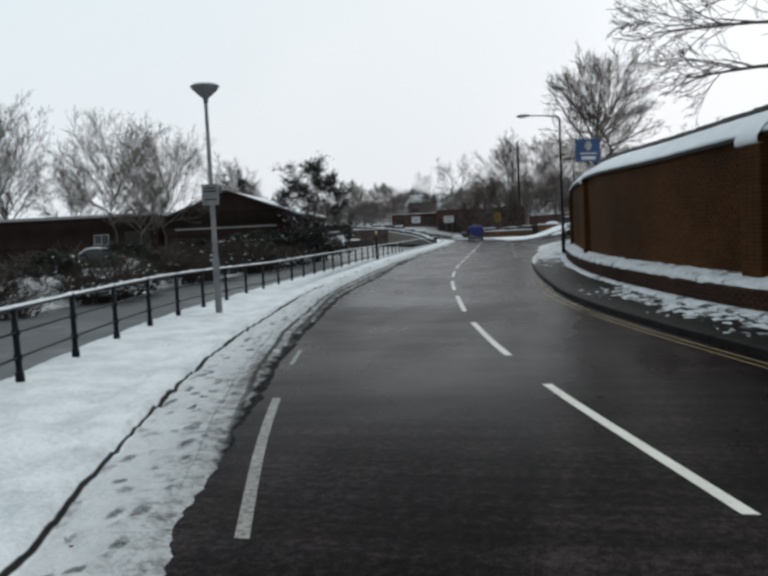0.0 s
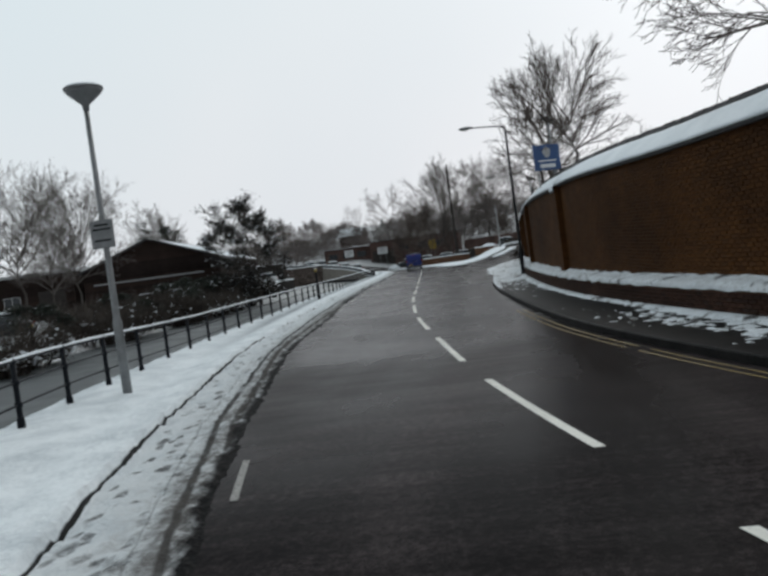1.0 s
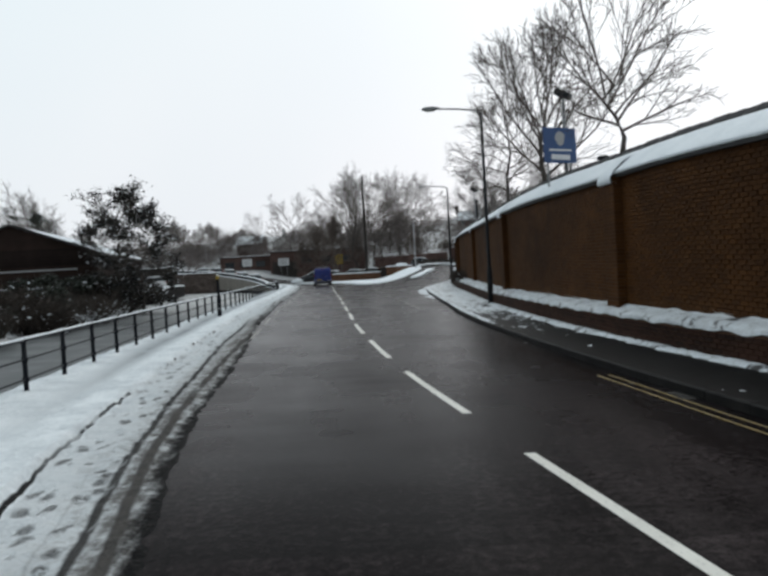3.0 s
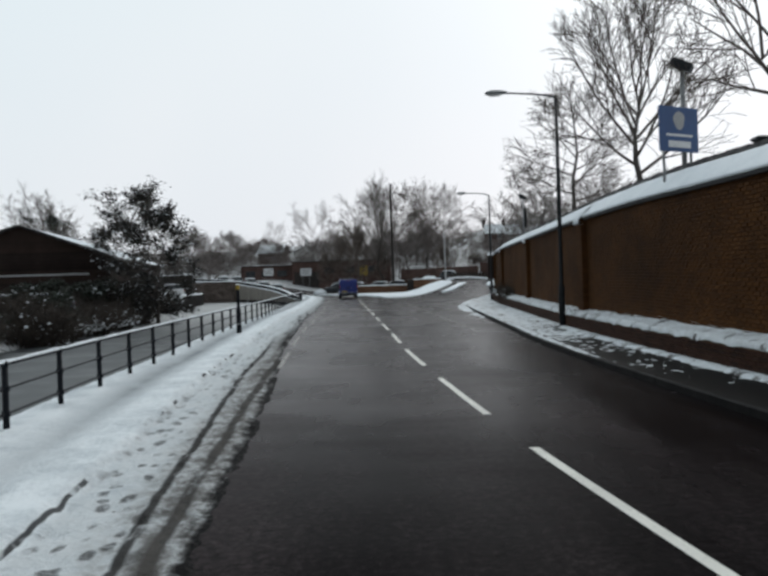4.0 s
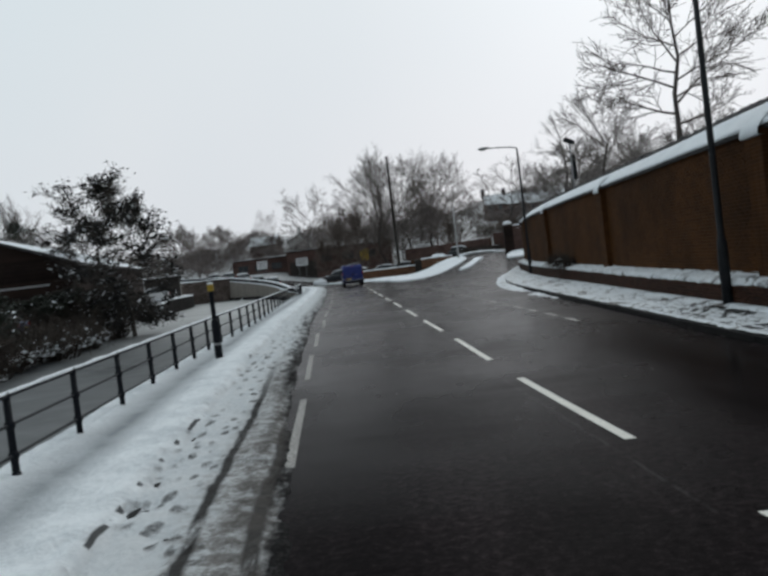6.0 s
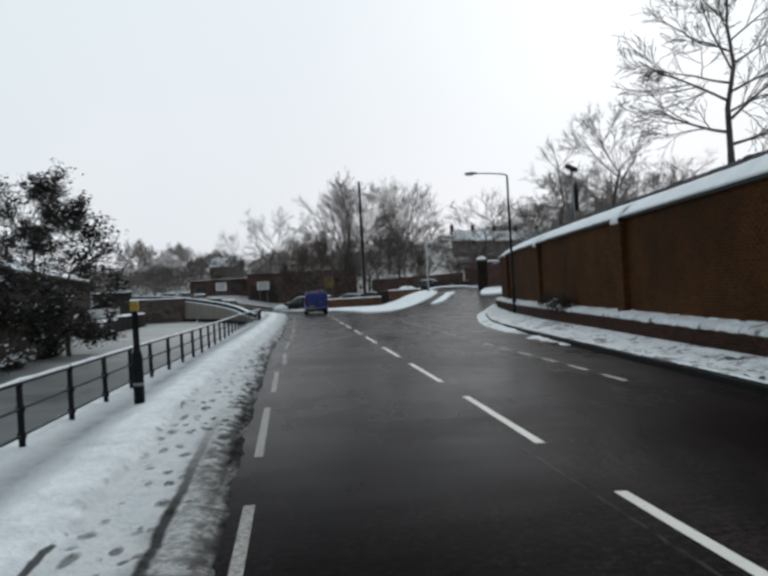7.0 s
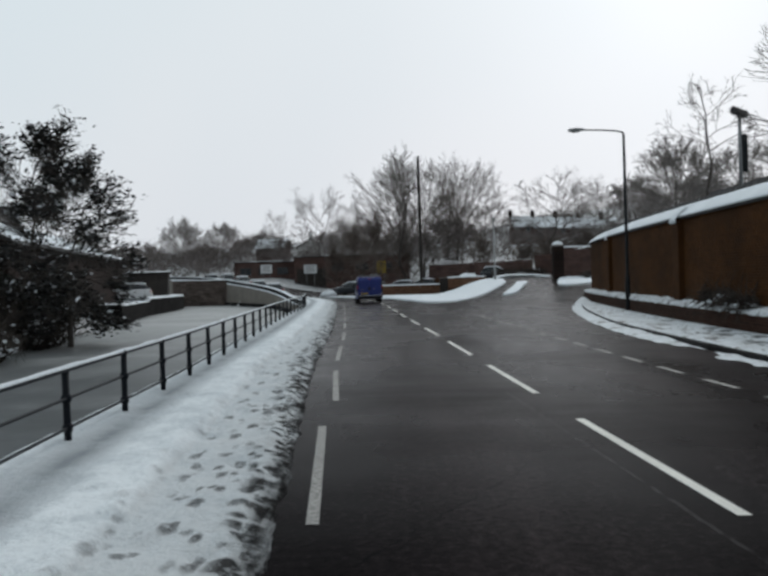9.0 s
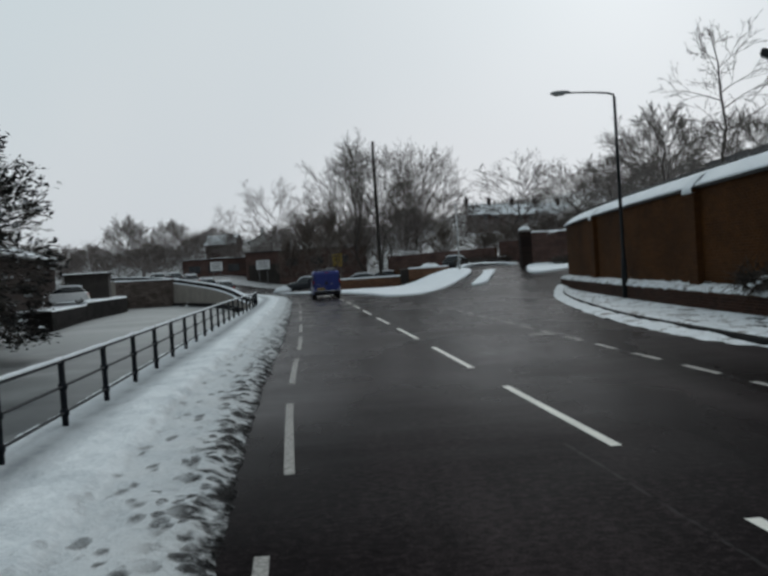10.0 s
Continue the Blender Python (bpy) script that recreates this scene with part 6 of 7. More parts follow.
def gable_house(name, m, w, depth, eave, rise, wallmat, label, windows=(), chimney=False, category="house", group="", fascia=False):
    """A house whose gable faces local -y; its front left corner is at -w/2."""
    ob = thing(name, m, label, category, group)
    s = Shape()
    s.add([(-w / 2, 0, -1), (w / 2, 0, -1), (w / 2, 0, eave), (0, 0, eave + rise), (-w / 2, 0, eave), (-w / 2, depth, -1), (w / 2, depth, -1), (w / 2, depth, eave), (0, depth, eave + rise), (-w / 2, depth, eave)], [(0, 1, 2, 3, 4), (6, 5, 9, 8, 7), (1, 6, 7, 2), (5, 0, 4, 9)])
    walls = part("wall", s, wallmat, ob)
    course = Shape()
    z = 0.05
    while z < eave + rise - 0.4:
        half = w / 2 if z < eave else w / 2 * (1 - (z - eave) / rise) - 0.15
        course.box(-half + 0.02, -0.012, z, half - 0.02, 0.0, z + 0.26)
        z += 0.29
    tagged(part("brick_coursing", course, wallmat, walls), kind="stuff")
    for side in (-1, 1):
        a, b = Vector((0, 0, eave + rise + 0.05)), Vector((side * (w / 2 + 0.35), 0, eave - 0.35 * rise / (w / 2) + 0.05))
        r = Shape().add([(a.x, -0.35, a.z), (b.x, -0.35, b.z), (b.x, depth + 0.35, b.z), (a.x, depth + 0.35, a.z), (a.x, -0.35, a.z + 0.12), (b.x, -0.35, b.z + 0.12), (b.x, depth + 0.35, b.z + 0.12), (a.x, depth + 0.35, a.z + 0.12)], [(0, 1, 2, 3), (4, 7, 6, 5), (0, 4, 5, 1), (1, 5, 6, 2), (2, 6, 7, 3)])
        roof = part("roof", r, SLATE, ob)
        n = max(6, int(depth / 2.5))
        rows = []
        for i in range(n + 1):
            v = -0.22 + (depth + 0.5) * i / n
            rows.append([(a.x + (b.x - a.x) * t, v, a.z + (b.z - a.z) * t + 0.125 + (0.07 + 0.04 * wob(t * 4, v, 0.9)) * (1 if 0.02 < t < 0.98 else 0.1)) for t in (0.01, 0.15, 0.35, 0.55, 0.75, 0.93, 0.99)])
        part("roof_snow", Shape().sheet(rows), SNOW, roof, smooth=True)
    part("gutter", Shape().tube([(w / 2 + 0.35, -0.3, eave - 0.1), (w / 2 + 0.35, depth + 0.3, eave - 0.1)], 0.06, 6), BLACK_PLASTIC, ob)
    if fascia:
        part("fascia_band", Shape().box(-w / 2 + 1.0, -0.06, 2.85, w / 2 - 1.6, -0.013, 2.98), FASCIA, ob, "pale band across the gable wall")
    for u, v, ww, hh in windows:
        window(ob, Matrix.Translation((u, -0.013, v)), ww, hh)
    if chimney:
        ch = part("chimney", Shape().box(-0.45, depth * 0.3, eave + rise - 0.6, 0.45, depth * 0.3 + 0.7, eave + rise + 1.5), wallmat, ob, "brick chimney stack")
        for u in (-0.22, 0.22):
            part("chimney_pot", Shape().turned([(0.11, eave + rise + 1.5), (0.09, eave + rise + 1.95)], u, depth * 0.3 + 0.35, 10), BRICK_RED, ch)
        part("chimney_snow", Shape().box(-0.48, depth * 0.3 - 0.03, eave + rise + 1.5, 0.48, depth * 0.3 + 0.73, eave + rise + 1.58), SNOW, ch)
    return ob


def flat_building(name, m, w, depth, h, wallmat, label, windows=(), doors=(), category="building", trim=None):
    ob = thing(name, m, label, category)
    walls = part("wall", Shape().box(-w / 2, 0, -1.2, w / 2, depth, h), wallmat, ob)
    tagged(part("brick_coursing", courses(Shape(), None, w - 0.04, h, 0.3), wallmat, walls), kind="stuff")
    roof = part("roof", Shape().box(-w / 2 - 0.3, -0.35, h, w / 2 + 0.3, depth + 0.3, h + (0.14 if trim else 0.28)), trim or FASCIA, ob, "flat roof with a plain fascia")
    rows = [[(-w / 2 - 0.25 + (w + 0.5) * i / 30, -0.3 + (depth + 0.55) * j / 6, h + (0.145 if trim else 0.285) + (0.08 + 0.05 * wob(i, j, 0.7)) * (0 < j < 6)) for i in range(31)] for j in range(7)]
    part("roof_snow", Shape().sheet(rows), SNOW, roof, smooth=True)
    for u, v, ww, hh in windows:
        window(ob, Matrix.Translation((u, -0.013, v)), ww, hh, trim)
    for u, ww, hh in doors:
        d = part("door", Shape().box(u - ww / 2, -0.03, -0.2, u + ww / 2, 0.04, hh), TIMBER_DARK, ob, "dark roller door")
        for k in range(int(hh / 0.4)):
            part("door_slat", Shape().box(u - ww / 2 + 0.05, -0.05, 0.05 + 0.4 * k, u + ww / 2 - 0.05, -0.03, 0.38 + 0.4 * k), TIMBER_DARK, d)
    return ob


def brick_run(name, p, q, z, h, thick, mat, label, single=0, cap=True, category="wall"):
    """A free-standing brick wall from p to q with courses and a snowy coping."""
    p, q = Vector((*p, 0)), Vector((*q, 0))
    length = (q - p).length
    turn = math.degrees(math.atan2(q.y - p.y, q.x - p.x))
    ob = thing(name, pose(p.x, p.y, z, 0, 0, turn), label, category, kind="structure")
    core = part("wall_core", Shape().box(0, 0.01, -0.8, length, thick - 0.01, h), MORTAR, ob)
    s = Shape()
    row, v = 0, 0.0
    while v < h - 0.05:
        u = -0.11 * (row % 2)
        while u < length:
            a, b = max(u, 0) + 0.005, min(u + 0.44, length) - 0.005
            if b - a > 0.05:
                s.box(a, 0.0, v + 0.006, b, thick, v + 0.14)
            u += 0.45
        v, row = v + 0.15, row + 1
    tagged(part("bricks", s, mat, ob), kind="stuff")
    if cap:
        n = max(4, int(length / 0.8))
        rows = [[(length * i / n, u, h + k) for u, k in ((-0.05, -0.01), (-0.04, 0.07 + 0.03 * wob(i, 1, 0.8)), (thick / 2, 0.12 + 0.04 * wob(i, 5, 0.8)), (thick + 0.04, 0.07), (thick + 0.05, -0.01))] for i in range(n + 1)]
        part("coping_snow", Shape().sheet(rows), SNOW, ob, smooth=True)
    return ob


def terrace_house(x, y, z, i):
    """One house of a terrace: its eaves face the camera's road, a chimney stands on the party wall."""
    w, d, eave, rise = 4.95, 7.0, 3.9, 2.5
    ob = thing("terraced_house", pose(x, y, z, 0, 0, -4), "brick terraced house with a snowy roof and chimney on the hill", "house", "houses on the hill")
    walls = part("wall", Shape().add([(-w / 2, 0, -3), (w / 2, 0, -3), (w / 2, 0, eave), (-w / 2, 0, eave), (-w / 2, d, -3), (w / 2, d, -3), (w / 2, d, eave), (-w / 2, d, eave), (-w / 2, d / 2, eave + rise), (w / 2, d / 2, eave + rise)], [(0, 1, 2, 3), (5, 4, 7, 6), (1, 5, 6, 9, 2), (4, 0, 3, 8, 7)]), BRICK_RED, ob)
    tagged(part("brick_coursing", courses(Shape(), None, w - 0.04, eave, 0.3), BRICK_RED, walls), kind="stuff")
    for side in (0, 1):
        y0, y1 = (-0.35, d / 2) if side == 0 else (d + 0.35, d / 2)
        z0, z1 = eave - 0.2, eave + rise + 0.04
        roof = part("roof", Shape().sheet([[(u, y0, z0), (u, y0, z0 + 0.14), (u, y1, z1 + 0.14)] for u in (-w / 2, w / 2)]), SLATE, ob)
        rows = [[(-w / 2 + w * j / 6, y0 + (y1 - y0) * t, z0 + (z1 - z0) * t + 0.15 + 0.05 * (0 < t < 1) + 0.03 * wob(j + 7 * i, t * 5, 0.9)) for j in range(7)] for t in (0.04, 0.25, 0.5, 0.75, 0.98)]
        part("roof_snow", Shape().sheet(rows), SNOW_PATCHY, roof, smooth=True)
    for u, v in ((-1.2, 0.6), (1.2, 0.6), (-1.2, 2.5), (1.2, 2.5)):
        window(ob, Matrix.Translation((u, -0.013, v)), 0.95, 1.25)
    ch = part("chimney", Shape().box(-w / 2 - 0.4, d / 2 - 0.45, eave + rise - 0.7, -w / 2 + 0.4, d / 2 + 0.45, eave + rise + 1.5), BRICK_BLACK, ob, "dark brick chimney stack")
    for u in (-0.2, 0.2):
        part("chimney_pot", Shape().turned([(0.11, eave + rise + 1.5), (0.09, eave + rise + 1.95)], -w / 2 + u, d / 2, 10), BRICK_RED, ch)
    part("chimney_snow", Shape().box(-w / 2 - 0.43, d / 2 - 0.48, eave + rise + 1.501, -w / 2 + 0.43, d / 2 + 0.48, eave + rise + 1.6), SNOW, ch)


# ---- along the road ----
build_guard_rail()
marker_post(-5.56, 26.05)
river_lamp(-2.63, -1.73)
arm_lamp(4.83, 24.89, 0.09, 0)
arm_lamp(5.85, 54.66, 0.24, -8, 7.05)
flood_light(6.25, 17.8, 3.5, 6.28, 150)
flood_light(6.85, 45.9, 3.5, 6.28, 150, True)
blue_sign(6.0, 17.4, 4.28)
# unidentified small dark shapes on the ridge, built as vent cowls
for y in (14.0, 33.2, 37.5, 29.5):
    x = WALL(y) + 0.62
    vent = thing("ridge_vent", pose(x, y, 3.82), "small dark shape on the wall's ridge, built as a cowl", "vent", "vents on the wall ridge")
    part("stem", Shape().tube([(0, 0, -0.1), (0, 0, 0.14)], 0.035, 8), COLUMN_DARK, vent)
    part("cowl", Shape().soft_box(-0.12, -0.16, 0.12, 0.12, 0.16, 0.2, 0.03), COLUMN_DARK, vent)
build_van(-5.95, 81.5, 6.5)

# trees behind the wall
WALLTREE = "trees behind the brick wall"
bare_tree("tree", pose(9.4, -0.2, 3.2), 21, {"height": 6.6, "width": 5.7, "low": 0.22, "rise": 4, "limbs": 15, "least": 0.006, "lift": 0.15, "outward": 0.04, "trunk": 0.016, "kids": (7, 5, 3, 2)}, "bare wide-spreading tree above the brick wall", group=WALLTREE)
bare_tree("tree", pose(6.7, 14.0, 3.5), 28, {"height": 4.7, "width": 3.9, "low": 0.27, "rise": 30, "axis": 0.5, "limbs": 11, "levels": 4, "kids": (6, 4, 3), "outward": 0.03, "lift": 0.3, "least": 0.0065}, "bare upright tree above the brick wall", group=WALLTREE)
bare_tree("tree", pose(6.5, 22.0, 3.4), 23, {"height": 5.9, "width": 5.0, "low": 0.2, "rise": 34, "axis": 0.6, "limbs": 14, "levels": 4, "outward": 0.03, "lift": 0.5, "kids": (7, 5, 3), "least": 0.007}, "large bare spreading tree beside the blue sign", group=WALLTREE)
bare_tree("tree", pose(6.7, 31.7, 3.5), 24, {"height": 5.3, "width": 4.6, "low": 0.24, "rise": 10, "axis": 0.94, "lift": 0.25, "limbs": 16, "levels": 4, "kids": (7, 5, 3), "outward": 0.03, "least": 0.007}, "bare tree with a straight trunk above the wall", group=WALLTREE)
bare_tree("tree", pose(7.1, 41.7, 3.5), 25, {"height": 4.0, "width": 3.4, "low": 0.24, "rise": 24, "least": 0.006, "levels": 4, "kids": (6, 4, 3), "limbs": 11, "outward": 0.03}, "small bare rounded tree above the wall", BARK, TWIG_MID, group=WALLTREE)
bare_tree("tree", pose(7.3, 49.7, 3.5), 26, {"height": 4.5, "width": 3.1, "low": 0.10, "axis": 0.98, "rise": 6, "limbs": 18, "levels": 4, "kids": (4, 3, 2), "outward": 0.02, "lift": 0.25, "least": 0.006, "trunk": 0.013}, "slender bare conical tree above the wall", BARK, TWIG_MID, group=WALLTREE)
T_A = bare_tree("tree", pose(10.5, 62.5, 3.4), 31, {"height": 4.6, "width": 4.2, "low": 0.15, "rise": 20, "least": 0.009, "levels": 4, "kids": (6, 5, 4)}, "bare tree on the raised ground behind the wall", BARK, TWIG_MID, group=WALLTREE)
for i, (x, y, k) in enumerate(((12.5, 67, 0.95), (17, 70, 1.1), (11.8, 74, 0.85), (24, 80, 1.4))):
    t = copy_thing(T_A, pose(x, y, 3.6, 0, 0, 67 * i))
    t.scale = (k, k, k)

# ---- far side of the junction ----
FAR = "bare trees beyond the junction"
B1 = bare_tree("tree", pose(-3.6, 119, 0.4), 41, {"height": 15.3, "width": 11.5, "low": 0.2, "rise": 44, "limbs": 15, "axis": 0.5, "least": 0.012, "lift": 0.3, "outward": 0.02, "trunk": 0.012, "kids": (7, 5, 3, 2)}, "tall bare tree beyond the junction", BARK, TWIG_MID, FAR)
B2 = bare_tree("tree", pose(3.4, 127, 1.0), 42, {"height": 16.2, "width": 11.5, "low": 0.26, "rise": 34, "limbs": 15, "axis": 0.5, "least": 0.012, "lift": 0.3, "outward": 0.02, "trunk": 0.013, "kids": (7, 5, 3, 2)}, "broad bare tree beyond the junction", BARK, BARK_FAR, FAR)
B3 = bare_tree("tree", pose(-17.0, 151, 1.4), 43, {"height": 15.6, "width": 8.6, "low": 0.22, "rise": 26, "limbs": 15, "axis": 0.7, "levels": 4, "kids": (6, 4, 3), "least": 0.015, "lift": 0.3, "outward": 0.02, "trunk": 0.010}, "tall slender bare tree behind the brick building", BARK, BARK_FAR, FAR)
mast = thing("telegraph_pole", pose(-1.7, 106, 0.1), "tall dark wooden pole behind the low wall", "pole")
part("shaft", Shape().turned([(0.2, -0.3), (0.19, 0.5), (0.15, 8), (0.12, 14.4), (0.1, 14.5)], sides=12), TIMBER_DARK, mast, smooth=True)
part("pole_band", Shape().turned([(0.16, 12.9), (0.165, 12.92), (0.165, 13.0), (0.16, 13.02)], sides=12), COLUMN_GREY, mast)
for i, (x, y, z, w, k) in enumerate(((0.4, 131, 1.0, 1.0, 0.8), (-9.5, 133, 1.0, 0.95, 0.66), (-13.1, 156, 2.0, 0.6, 0.68), (-29.8, 182, 6.0, 0.5, 0.66), (8.5, 138, 1.6, 1.0, 0.62), (13.5, 112, 2.2, 1.1, 0.7), (21, 114, 3.0, 1.0, 0.62), (26, 104, 3.4, 1.1, 0.74), (30, 118, 4.5, 1.1, 0.8), (33, 98, 4.2, 0.9, 0.66), (17.5, 104, 2.6, 0.8, 0.55), (-1.0, 124, 0.6, 0.8, 0.86), (1.8, 120, 0.7, 0.7, 0.7), (6.4, 124, 1.2, 0.9, 0.72))):
    t = copy_thing(B3, pose(x, y, z, 0, 0, 49 * i + 15))
    t.scale = (w, w, k)
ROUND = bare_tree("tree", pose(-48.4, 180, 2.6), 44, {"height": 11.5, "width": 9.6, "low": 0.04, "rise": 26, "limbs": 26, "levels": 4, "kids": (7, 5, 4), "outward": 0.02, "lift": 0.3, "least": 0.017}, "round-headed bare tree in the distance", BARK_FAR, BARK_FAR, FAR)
for i, (x, y, top, w) in enumerate(((-41.3, 185, 13.7, 8.3), (-35.1, 180, 10.6, 7.4), (-33.3, 190, 12.4, 7.4), (-28.4, 180, 10.4, 5.9), (-41.9, 170, 9.1, 7.6), (-51.2, 168, 9.2, 7.1), (-56.6, 170, 9.3, 7.2), (-61.8, 168, 9.9, 7.8), (-66, 168, 10.6, 7.8), (-74, 172, 11, 9), (-84, 176, 12, 10), (-20.1, 184, 11.4, 6), (-16.7, 188, 12.3, 6.9), (-12, 190, 13.6, 7), (-33.8, 165, 8, 6.1), (-27.1, 170, 7.9, 6.3), (-22.5, 175, 7.8, 5.5), (-5, 186, 13, 8), (4, 178, 13, 8.5), (38, 136, 14.5, 8), (29, 127, 12, 6.5), (5, 142, 9.5, 6), (16, 160, 9.4, 7), (22, 165, 9.6, 8), (29, 165, 9.9, 8), (36, 160, 10.2, 8), (-0.5, 160, 9.0, 7), (-6, 165, 10, 7))):
    z = ground_z(x, y) - 0.3
    t = copy_thing(ROUND, pose(x, y, z, 0, 0, 83 * i))
    t.scale = (w / 9.6, w / 9.6, (top - z) / 11.5)
CLUMP = bare_tree("tree", pose(-7.0, 118, 0.3), 45, {"height": 9.2, "width": 4.0, "low": 0.04, "rise": 48, "limbs": 20, "axis": 0.7, "levels": 4, "kids": (6, 5, 4), "least": 0.012, "outward": 0.02, "lift": 0.7, "trunk": 0.010}, "dense brown thicket tree behind the low wall", THICKET, THICKET, FAR)
for i, (x, y, z, w, k) in enumerate(((-10.1, 126, 0.6, 0.9, 0.86), (-3.4, 121.5, 0.5, 0.8, 0.72), (-12.6, 128, 0.7, 0.8, 0.6), (5.4, 113.5, 1.6, 0.8, 0.5), (9.6, 112, 2.2, 1.0, 0.3), (12.6, 109, 2.3, 1.1, 0.34), (15.8, 108, 2.5, 1.1, 0.36), (18.6, 107, 2.6, 1.0, 0.42), (20.5, 125, 3.5, 1.3, 0.36), (14.8, 126, 3.2, 1.3, 0.33))):
    t = copy_thing(CLUMP, pose(x, y, z, 0, 0, 57 * i + 20))
    t.scale = (w, w, k)
# a wooded hillside closes the distance
rng = random.Random(77)
hedge = Shape()
for i in range(190):
    near = i >= 120
    a = radians(rng.uniform(-36, -12.5) if near else rng.uniform(-52, 48))
    d = rng.uniform(160, 200) if near else rng.uniform(195, 290)
    x, y = d * math.sin(a), d * math.cos(a)
    z = ground_z(x, y)
    for _ in range(16):
        h, u = rng.uniform(1.2, 3.0) if near else rng.uniform(1.8, 4.0), Vector((rng.gauss(0, 2.6), rng.gauss(0, 2.6), 0))
        top = Vector((x, y, z + h)) + u * 1.5
        hedge.tube([(x + u.x * 0.4, y + u.y * 0.4, z - 0.5), Vector((x, y, z + h * 0.55)) + u, top], [0.10, 0.06, 0.02], 3, caps=False)
        for _ in range(5):
            c = Vector((x, y, z + h * rng.uniform(0.35, 0.95))) + u * rng.uniform(0.6, 1.3)
            e = c + Vector((rng.gauss(0, 1.2), rng.gauss(0, 1.2), rng.uniform(0.3, 1.9)))
            hedge.tube([c, e], [0.035, 0.015], 3, caps=False)
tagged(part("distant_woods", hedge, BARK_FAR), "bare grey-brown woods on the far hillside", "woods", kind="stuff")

brick_run("low_wall", (-8.2, 107.5), (0.2, 104.3), 0.05, 1.0, 0.24, BRICK_BUFF, "low warm brick wall round the car park with snow on top")
brick_run("low_wall_return", (0.95, 103.6), (4.4, 100.4), 0.7, 1.0, 0.24, BRICK_BUFF, "low warm brick wall at the corner with snow on top")
pier = thing("wall_pier", pose(0.55, 104.2, 0.1), "dark square pier at the end of the low brick wall", "pier")
part("shaft", Shape().soft_box(-0.42, -0.42, -0.4, 0.42, 0.42, 1.55, 0.03), TIMBER_DARK, pier)
part("cap", Shape().soft_box(-0.48, -0.48, 1.55, 0.48, 0.48, 1.66, 0.03), STONE, pier)
build_car(4.6, 105.6, 1.25, -120, CAR_DARK, "dark car with its windscreen deep in snow behind the low wall")
build_car(-2.2, 108.6, 0.1, 75, CAR_DARK, "dark snow-topped car behind the low wall")
build_car(-5.6, 110.2, 0.1, 70, CAR_SILVER, "silver snow-topped car behind the low wall")
build_car(0.2, 110.5, 0.2, 80, CAR_RED, "red snow-topped car in the car park")
build_car(-7.9, 108.8, 0.1, 60, CAR_DARK, "dark car at the end of the low wall")
plate_sign("warning_sign", -6.5, 122.4, 3.35, 1.15, 1.5, SIGN_YELLOW, "yellow road sign on two posts beyond the corner", 0.5, 0, 2)
plate_sign("notice_board", 1.6, 112.0, 3.1, 1.9, 1.0, SIGN_WHITE, "white notice board among the trees behind the low wall", 0.6, 0, 3)
drift = Shape().blob(-11.9, 109.5, 0.25, 0.9, 0.6, 0.5, random.Random(5), 6, 10, 0.4)
tagged(part("snow_heap", drift, SNOW, smooth=True), "heap of cleared snow at the roadside", "snow heap")
drift = Shape().blob(3.0, 104.6, 1.15, 1.3, 1.2, 0.9, random.Random(6), 6, 10, 0.5)
tagged(part("snow_heap", drift, SNOW, smooth=True), "heap of snow behind the corner wall", "snow heap")

pole = thing("white_pole", pose(4.6, 92.8, 1.2), "tall pale lamp pole in the snow at the corner", "pole")
part("shaft", Shape().turned([(0.10, -0.2), (0.095, 1.2), (0.075, 1.3), (0.065, 5.6)], sides=12), FASCIA, pole, smooth=True)
part("head", Shape().soft_box(-0.14, -0.1, 5.5, 0.14, 0.1, 5.68, 0.04), COLUMN_GREY, pole)

bush(pose(WALL(44.3) - 0.25, 44.3, 0.85), 91, 1.0, 0.45, "dead brown weeds growing on the plinth ledge")
bush(pose(WALL(42.6) - 0.3, 42.6, 0.8), 92, 0.6, 0.3, "small tuft of dead weeds on the plinth ledge")
gate = thing("gate_pillar", pose(9.75, 90.6, 1.2), "tall dark brick gate pillar with a snowy cap", "gate pillar")
part("shaft", Shape().soft_box(-0.42, -0.42, -0.5, 0.42, 0.42, 2.85, 0.02), BRICK_BLACK, gate)
s = Shape()
for k in range(18):
    s.box(-0.44, -0.44, 0.02 + 0.155 * k, 0.44, 0.44, 0.16 + 0.155 * k)
tagged(part("brick_courses", s, BRICK_BLACK, gate), kind="stuff")
part("cap_stone", Shape().soft_box(-0.52, -0.52, 2.85, 0.52, 0.52, 3.0, 0.03), STONE, gate)
part("cap_snow", Shape().blob(0, 0, 3.02, 0.5, 0.5, 0.32, random.Random(2), 6, 12, 0.12), SNOW, gate, smooth=True)
brick_run("gate_wall", (10.2, 90.8), (19.5, 93.5), 1.3, 2.7, 0.3, BRICK_RED, "red brick boundary wall beside the gate pillar with snow on top")
brick_run("boundary_wall", (9.2, 101.0), (-0.5, 113.5), 1.7, 1.5, 0.3, BRICK_RED, "red brick boundary wall along the side road", cap=False)
brick_run("upper_boundary_wall", (9.4, 101.0), (14.0, 98.5), 1.9, 1.7, 0.3, BRICK_RED, "red brick wall behind the gate", cap=False)
